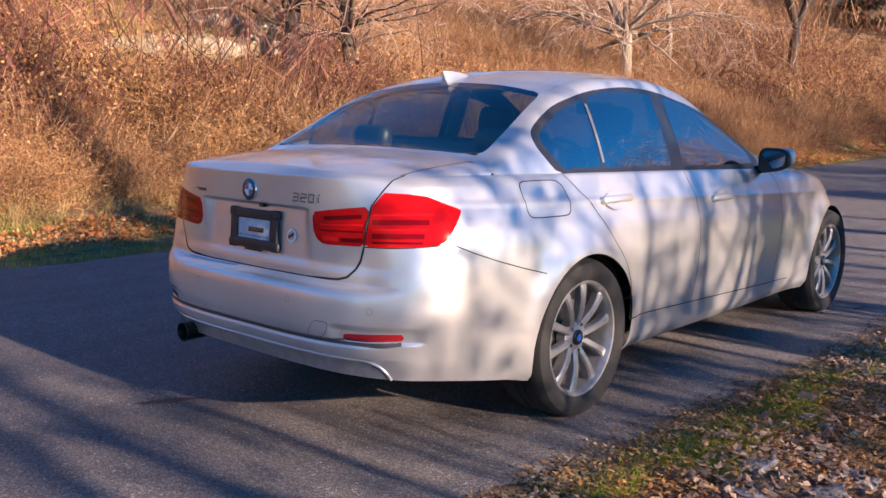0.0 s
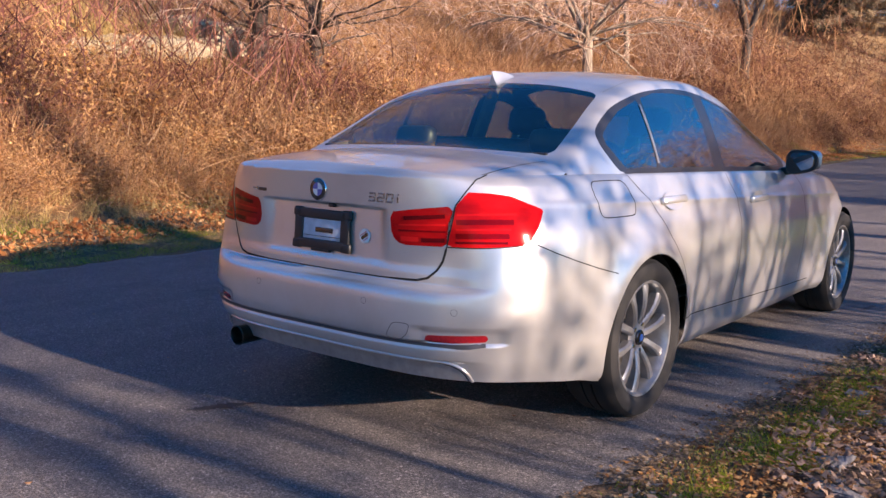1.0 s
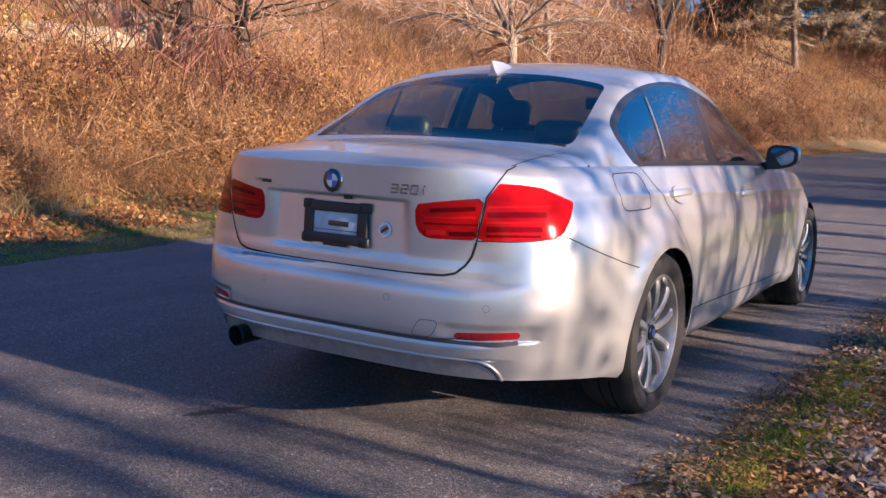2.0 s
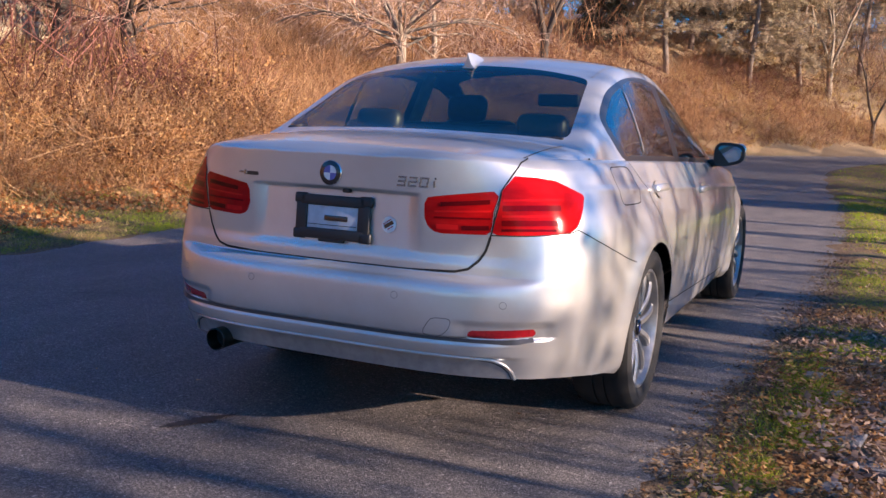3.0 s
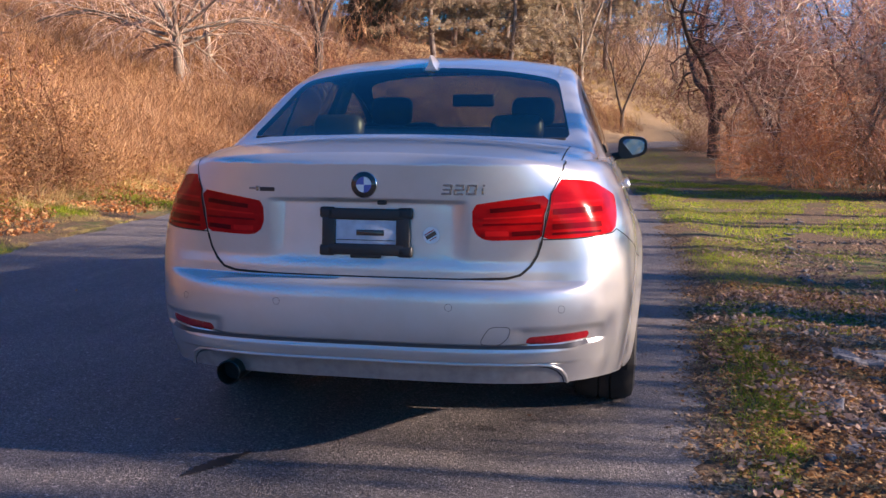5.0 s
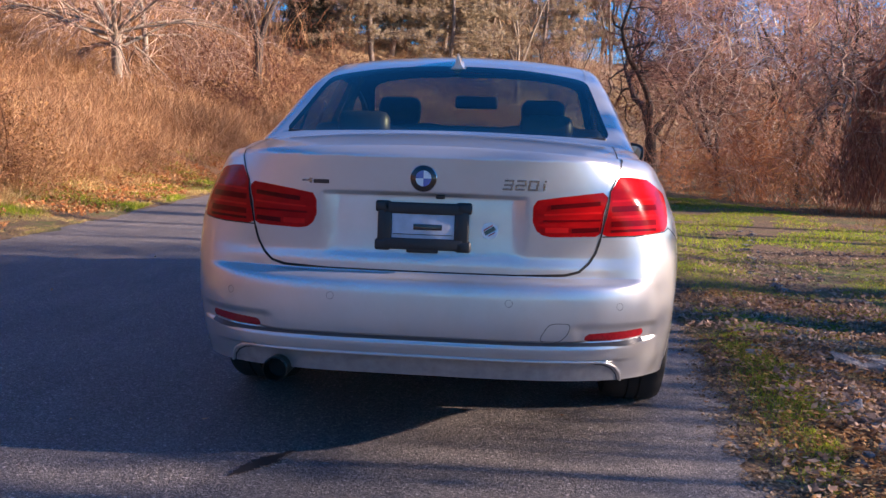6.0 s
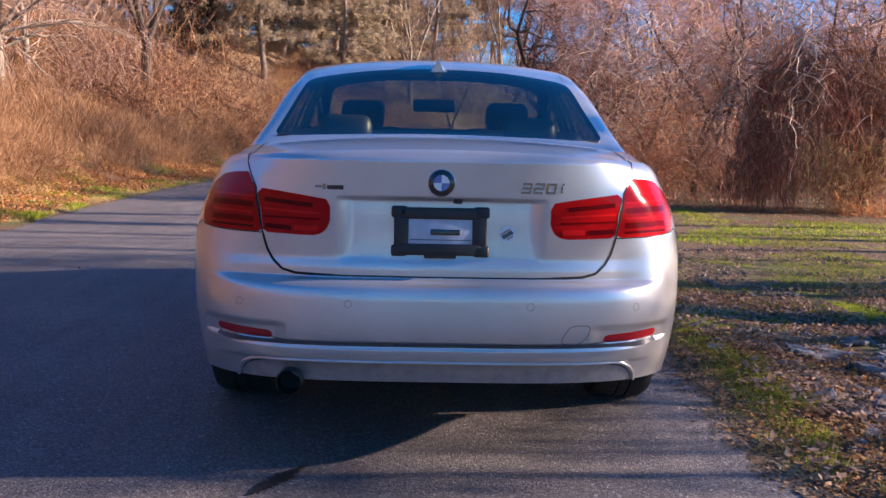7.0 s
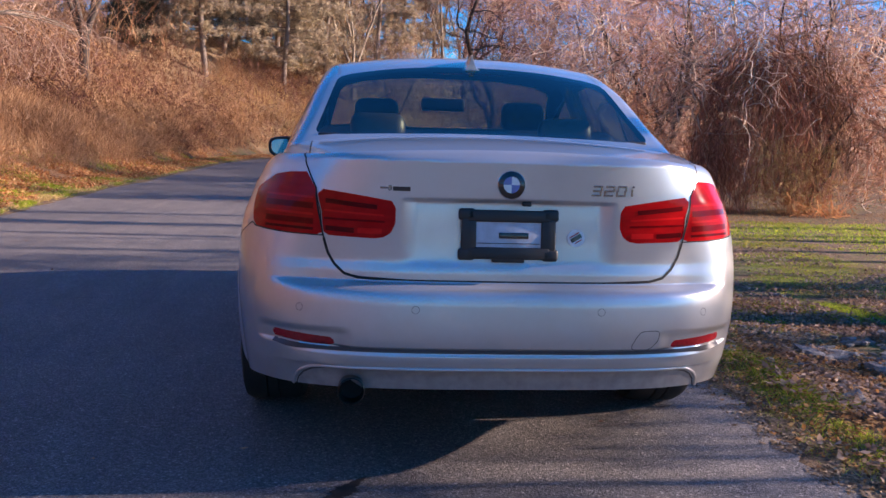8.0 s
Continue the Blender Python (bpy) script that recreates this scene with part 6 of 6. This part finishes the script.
for k, numeral in enumerate(NUMERALS):
    for seg in numeral:
        dx, dz, w, h = SEGMENTS[seg]
        cx = .262 + .0385 * k + dx + .22 * dz
        bars(cx - .01, cx + .01, .911 + dz, [(w, h)], BADGE_METAL)
for dz, h in ((-.004, .022), (.0135, .006)):
    cx = .3735 + .22 * dz
    bars(cx - .01, cx + .01, .911 + dz, [(.007, h)], BADGE_METAL)
bars(-.385, -.350, .905, [(.024, .006), (.010, .016)], BADGE_METAL)
bars(-.352, -.297, .903, [(.052, .013)], TRIM)

# number-plate bracket with a blank card
BRM = Matrix.Translation((0, -.968, .772)) @ pose(0, 0, 0, -4.5, 0, 0)


def plate_part(name, bm, mat, label=""):
    bm.transform(BRM)
    return part(name, bm, mat, CAR, label)


for sx in (-1, 1):
    plate_part("bracket_side", rounded_box(.045, .016, .135, .005, (sx * .121, 0, 0)), BLACK)
    for sz in (-1, 1):
        plate_part("bracket_corner", rounded_box(.05, .018, .036, .008, (sx * .127, 0, sz * .060)), BLACK)
for sz in (-1, 1):
    plate_part("bracket_bar", rounded_box(.25, .016, .036, .005, (0, -.001, sz * .056)), BLACK)
plate_part("bracket_tab", rounded_box(.10, .014, .02, .004, (0, 0, -.073)), BLACK)
plate_part("card", rounded_box(.20, .006, .086, .002, (0, .001, 0)), CARD, "pale blank dealer card")
plate_part("card_bar", rounded_box(.09, .004, .018, .001, (.015, -.0045, -.002)), DARK_ENAMEL)
plate_part("card_line", rounded_box(.19, .003, .002, .0008, (0, -.003, -.026)), DARK_ENAMEL)
# lid handle shadow gap with the reversing camera
bm = rounded_box(.028, .02, .014, .004, (.052, -.965, .866))
part("reversing_camera", bm, BLACK, CAR)
# round sticker
STK = Matrix.Translation((.209, -.959, .765)) @ pose(0, 0, 0, -4.5, 0, 0)
bm = lathe([(0.0001, -.001), (.026, -.001), (.0265, .0005)], 32, "y")
bm.transform(STK)
sticker = part("sticker", bm, WHITE, CAR, "small round white sticker with a dark band")
for nm, ang, sx, sz, mat in (("sticker_band", 32, .036, .013, DARK_ENAMEL), ("sticker_stripe", 32, .034, .003, LENS), ("sticker_stripe", 32, .024, .003, LENS)):
    bm = rounded_box(sx, .001, sz, .0004, (0, -.0016, (.011 if sx == .034 else (-.012 if sx == .024 else 0))), seg=1)
    bm.transform(STK @ pose(0, 0, 0, 0, -ang, 0))
    part(nm, bm, mat, sticker)

# exhaust tip
bm = lathe([(.028, .16), (.038, .14), (.040, .0), (.041, -.002), (.038, -.004), (.036, .0), (.035, .14)], 40, "y")
bm.transform(pose(-.462, -.998, .297, 0, 0, 0))
part("exhaust_tip", bm, simple("sooty_steel", (0.05, 0.048, 0.045), 0.35, 0.9), CAR, "sooty dark exhaust tip")
bm = lathe([(0.0001, .05), (.036, .05)], 32, "y")
bm.transform(pose(-.462, -.998, .297))
part("exhaust_bore", bm, GAP, CAR)

# aerial fin: upright tail, crest falling forwards, flared foot
bm = bmesh.new()
rings = []
cross = [-1, -.8, -.6, -.42, -.28, -.17, -.09, -.04, 0, .04, .09, .17, .28, .42, .6, .8, 1]
for k in range(17):
    t = k / 16
    y = .105 + .175 * t
    h = .066 * (1 - t) ** 0.85 + .001
    w = .034 * (1 - t ** 2.2) ** .5 + .0015
    foot = float(g_zc(y)) - .003
    rings.append([bm.verts.new((w * c, y - .012 * (1 - abs(c)) ** 2 * (1 - t) * 1.0, foot + h * (1 - abs(c)) ** 2.4 * (1 if abs(c) > .02 else .97))) for c in cross])
for a, b in zip(rings, rings[1:]):
    for c in range(len(cross) - 1):
        bm.faces.new((a[c], a[c + 1], b[c + 1], b[c]))
bm.faces.new(rings[0])
bmesh.ops.recalc_face_normals(bm, faces=bm.faces[:])
part("aerial_fin", bm, PAINT, CAR, "silver-white shark-fin aerial")


# door handles
def handle(y, z, s):
    door = PANEL["rear_door" if y < 1 else "front_door"][0 if s > 0 else 1]
    p, n = on_shell(*uy(y, z), 0.020)
    p.x *= s
    n.x *= s
    m = facing(p, n)
    bm = rounded_box(.225, .024, .040, .011, seg=3)
    for v in bm.verts:
        v.co.y += 0.014 * (abs(v.co.x) / .112) ** 2
        v.co.z *= 1 - 0.25 * (abs(v.co.x) / .112) ** 2
    bm.transform(m)
    part("door_handle", bm, PAINT, door)
    bm = bmesh.new()
    rings = [[bm.verts.new((.088 * k * math.cos(a), .0192 + dip, .041 * k * math.sin(a) - .004)) for a in np.linspace(0, 2 * math.pi, 28, endpoint=False)] for k, dip in ((1.0, .0), (.93, .0006), (.70, -.0002))]
    for p, q in zip(rings, rings[1:]):
        for c in range(28):
            bm.faces.new((p[c], p[(c + 1) % 28], q[(c + 1) % 28], q[c]))
    bm.faces.new(rings[-1])
    bmesh.ops.recalc_face_normals(bm, faces=bm.faces[:])
    bm.transform(m)
    part("handle_recess", bm, PAINT, door)


for s in (1, -1):
    handle(.265, .868, s)
    handle(1.235, .823, s)

# roof ditch mouldings and window divider bars
for s in (1, -1):
    gi = [i for i in range(len(gy)) if .14 < gy[i] < 1.22]
    rail = []
    for i in gi:
        j = np.interp(-(.537 + .01 * gy[i]), -G[i, 12:, 0], np.arange(12, NJ))
        rail.append([np.interp(j, np.arange(NJ), G[i, :, q]) for q in range(3)] + [np.interp(j, np.arange(NJ), GN[i, :, q]) for q in range(3)])
    rail = np.array(rail)
    ribbon("roof_moulding", rail[:, :3] * np.array([s, 1, 1]), rail[:, 3:] * np.array([s, 1, 1]), .009, VALANCE, CAR, .001)
    q = np.array([G[int(np.argmin(np.abs(gy - .288))), jj] for jj in range(3, 34)])
    qn = np.array([GN[int(np.argmin(np.abs(gy - .288))), jj] for jj in range(3, 34)])
    keep = q[:, 2] < 1.27
    ribbon("window_divider", q[keep] * np.array([s, 1, 1]), qn[keep] * np.array([s, 1, 1]), .017, ALLOY, CAR, .003)
    belt = [i for i in range(len(gy)) if -.03 < gy[i] < 1.88]
    ribbon("belt_moulding", G[belt, 1] * np.array([s, 1, 1]), GN[belt, 1] * np.array([s, 1, 1]), .016, TRIM, CAR, .002)

# mirrors
MIRROR_GLASS = simple("mirror_glass", (0.22, 0.24, 0.27), 0.02, 1.0, vary=0.0)


def mirror_plate(w, h, depth, s):
    """A rounded plate that narrows towards its outer end, facing backwards."""
    bm = bmesh.new()
    rings = []
    for yy, k in ((0, .97), (-depth * .5, 1.0), (-depth, .95)):
        ring = []
        for a in np.linspace(0, 2 * math.pi, 40, endpoint=False):
            c, sn = math.cos(a), math.sin(a)
            x, z = math.copysign(abs(c) ** .62, c), math.copysign(abs(sn) ** .62, sn)
            ring.append(bm.verts.new((s * x * w / 2 * k, yy, z * h / 2 * k * (1 - .16 * x) + .006 * x)))
        rings.append(ring)
    for p, q in zip(rings, rings[1:]):
        for c in range(40):
            bm.faces.new((p[c], p[(c + 1) % 40], q[(c + 1) % 40], q[c]))
    bm.faces.new(rings[-1])
    bmesh.ops.recalc_face_normals(bm, faces=bm.faces[:])
    return bm


for s in (1, -1):
    X0, Y0, Z0 = s * .896, 1.79, .995
    bm = rounded_box(.158, .10, .122, .048, (X0, Y0, Z0), seg=5)
    for v in bm.verts:
        k = (v.co.y - Y0 + .055) / .11
        v.co.z = Z0 + (v.co.z - Z0) * (1 - .35 * max(0, k))
        v.co.x = X0 + (v.co.x - X0) * (1 - .15 * max(0, k))
    mirror = part("door_mirror", bm, BLACK, CAR, "black door mirror with silver cap")
    bm = rounded_box(.150, .066, .104, .032, (X0 + s * .005, Y0 + .032, Z0 + .008), seg=5)
    part("mirror_cap", bm, PAINT, mirror)
    bm = mirror_plate(.168, .128, .014, s)
    bm.transform(pose(X0, Y0 - .046, Z0))
    part("mirror_surround", bm, BLACK, mirror)
    bm = mirror_plate(.138, .098, .006, s)
    bm.transform(pose(X0, Y0 - .058, Z0, 5 if s > 0 else -2, 0, s * -6))
    part("mirror_glass", bm, MIRROR_GLASS, mirror)
    bm = rounded_box(.14, .06, .045, .016, (s * .825, Y0 + .02, .945), (0, s * -12, 0))
    part("mirror_foot", bm, BLACK, mirror)


# wheels
def wheel(x, y, s):
    holder = new("wheel")
    holder.parent = CAR
    holder.location = (x, y, .325)
    R0 = .325
    tyre = lathe([(.232, -.10), (.25, -.112), (.285, -.118), (.308, -.110), (R0 - .003, -.085), (R0, -.05), (R0, -.026), (R0 - .008, -.025), (R0 - .008, -.019), (R0, -.018), (R0, .018), (R0 - .008, .019),
                  (R0 - .008, .025), (R0, .026), (R0, .05), (R0 - .003, .085), (.308, .110), (.285, .118), (.25, .112), (.235, .10), (.232, .085)], 72)
    for v in tyre.verts:
        if v.co.z < -.316:
            v.co.z = -.316 + (v.co.z + .316) * .1
    part("tyre", tyre, RUBBER, holder, "worn black tyre")
    rim = lathe([(.205, -.08), (.222, -.085), (.236, .085), (.240, .098), (.235, .103), (.226, .101), (.220, .090), (.212, .070), (.205, -.05)], 72)
    rm = part("rim", rim, ALLOY, holder, "silver alloy rim")
    for k in range(5):
        for off in (-1, 1):
            a0 = 2 * math.pi * k / 5 + math.pi / 2
            bm = bmesh.new()
            ring = []
            h0, h1 = a0 + off * .42, a0 + off * .285
            inner, outer = np.array([.046 * math.cos(h0), .046 * math.sin(h0)]), np.array([.224 * math.cos(h1), .224 * math.sin(h1)])
            run = (outer - inner) / np.linalg.norm(outer - inner)
            across = np.array([-run[1], run[0]])
            for t in np.linspace(0, 1, 6):
                c = inner + (outer - inner) * t
                wd = .0165 - .003 * math.sin(math.pi * t) + .006 * t ** 3
                xf = .082 - .016 * (1 - t) ** 2 + .008 * math.sin(math.pi * t)
                ring.append([bm.verts.new((xx, *(c + across * ww))) for xx, ww in ((xf - .035, -wd), (xf - .005, -wd), (xf + .003, -wd * .62), (xf + .003, wd * .62), (xf - .005, wd), (xf - .035, wd))])
            for p, q in zip(ring, ring[1:]):
                for c in range(6):
                    bm.faces.new((p[c], p[(c + 1) % 6], q[(c + 1) % 6], q[c]))
            bmesh.ops.recalc_face_normals(bm, faces=bm.faces[:])
            part("spoke", bm, ALLOY, rm, smooth=False)
        ang = 2 * math.pi * (k + .5) / 5 + math.pi / 2
        bm = lathe([(0.0001, .076), (.008, .076), (.0095, .072), (.0095, .05)], 10)
        bm.transform(Matrix.Translation((0, .056 * math.cos(ang), .056 * math.sin(ang))))
        part("wheel_bolt", bm, CHROME, rm)
    part("hub", lathe([(0.0001, .072), (.052, .070), (.072, .060), (.074, .02)], 32), ALLOY, rm)
    part("hub_cap", lathe([(0.0001, .082), (.028, .081), (.032, .077), (.032, .06)], 28), DARK_ENAMEL, rm, "round enamel hub cap")
    part("cap_field", lathe([(0.0001, .0828), (.016, .0826)], 20), BLUE, rm)
    part("brake_disc", lathe([(.07, .010), (.150, .012), (.150, -.01), (.07, -.012)], 40), STEEL, holder)
    part("wheel_barrel", lathe([(.0001, -.06), (.21, -.06)], 40), GAP, holder)
    holder.rotation_euler = (radians(11 * (1 if y < 1 else 2.3)), 0, 0 if s > 0 else math.pi)
    return holder


for y in (0, 2.81):
    for s in (1, -1):
        wheel(s * (.760 if y == 0 else .752), y, s)
        # liner of the wheel arch
        r = RA if y == 0 else RB
        bm = bmesh.new()
        rows = []
        for xx in (.48, .60, .72, .80, .845):
            rows.append([bm.verts.new((s * xx, y + (r + .004) * math.cos(a), .325 + (r + .004) * math.sin(a))) for a in np.linspace(-.38, math.pi + .38, 40)])
        for p, q in zip(rows, rows[1:]):
            for c in range(39):
                bm.faces.new((p[c], p[c + 1], q[c + 1], q[c]))
        bm.faces.new(rows[0])
        part("arch_liner", bm, GAP, CAR)

# underside
bm = rounded_box(1.40, 3.9, .05, .02, (0, 1.5, .235))
part("underside", bm, GAP, CAR)
bm = rounded_box(.9, .22, .10, .045, (-.1, -.62, .30))
part("silencer", bm, simple("dull_steel", (0.10, 0.095, 0.09), 0.5, 0.7), CAR)
bm = rounded_box(1.20, .06, .24, .02, (0, -.80, .45))
part("bumper_core", bm, GAP, CAR)

# the cabin
bm = rounded_box(1.44, 2.5, .05, .02, (0, .9, .40))
part("cabin_floor", bm, SEAT, CAR)
bm = rounded_box(1.20, .36, .03, .01, (0, -.20, 1.035), (-6, 0, 0))
part("parcel_shelf", bm, SEAT, CAR)
bm = rounded_box(1.25, .14, .62, .05, (0, .10, .80), (-14, 0, 0))
part("rear_seat_back", bm, SEAT, CAR, "dark leather rear bench")
bm = rounded_box(1.25, .52, .20, .06, (0, .42, .55))
part("rear_bench", bm, SEAT, CAR)
for x in (-.38, .38):
    part("rear_headrest", rounded_box(.22, .09, .11, .04, (x, .02, 1.10), (-10, 0, 0)), SEAT, CAR)
for x in (-.37, .37):
    part("front_seat_back", rounded_box(.50, .13, .62, .055, (x, 1.08, .83), (-16, 0, 0), taper=.88), SEAT, CAR, "dark leather front seat")
    part("front_seat_cushion", rounded_box(.50, .50, .16, .05, (x, 1.36, .52)), SEAT, CAR)
    part("front_headrest", rounded_box(.22, .10, .15, .045, (x, .96, 1.185), (-12, 0, 0)), SEAT, CAR)
    for dx in (-.06, .06):
        bm = lathe([(.006, -.06), (.006, .06)], 10, "z")
        bm.transform(pose(x + dx, .975, 1.11, -12, 0, 0))
        part("headrest_post", bm, CHROME, CAR)
part("dashboard", rounded_box(1.38, .45, .22, .07, (0, 1.93, .86)), SEAT, CAR)
bm = lathe([(.180 + .014 * math.cos(a), .014 * math.sin(a)) for a in np.linspace(0, 2 * math.pi, 11)], 36, "y")
bm.transform(pose(-.37, 1.66, .90, 22, 0, 0))
part("steering_wheel", bm, SEAT, CAR)
part("interior_mirror", rounded_box(.24, .035, .07, .016, (0, 1.38, 1.255)), BLACK, CAR)
for s in (1, -1):
    part("door_card", rounded_box(.05, 2.0, .50, .02, (s * .735, .95, .70)), SEAT, CAR)
    bm = rounded_box(.035, .10, .44, .015, (s * .655, .93, 1.15), (0, s * -21, 0))
    part("pillar_lining", bm, simple("grey_lining", (0.16, 0.16, 0.155), 0.8), CAR)
lining = G - GN * 0.022
emit("roof_lining", lining, -GN, (glab == "roof") & (np.arange(NJ - 1) > 8)[None, :], simple("pale_lining", (0.22, 0.22, 0.21), 0.9), CAR)
part("brake_light", rounded_box(.30, .03, .012, .004, (0, .20, 1.335)), LENS_DARK, CAR)
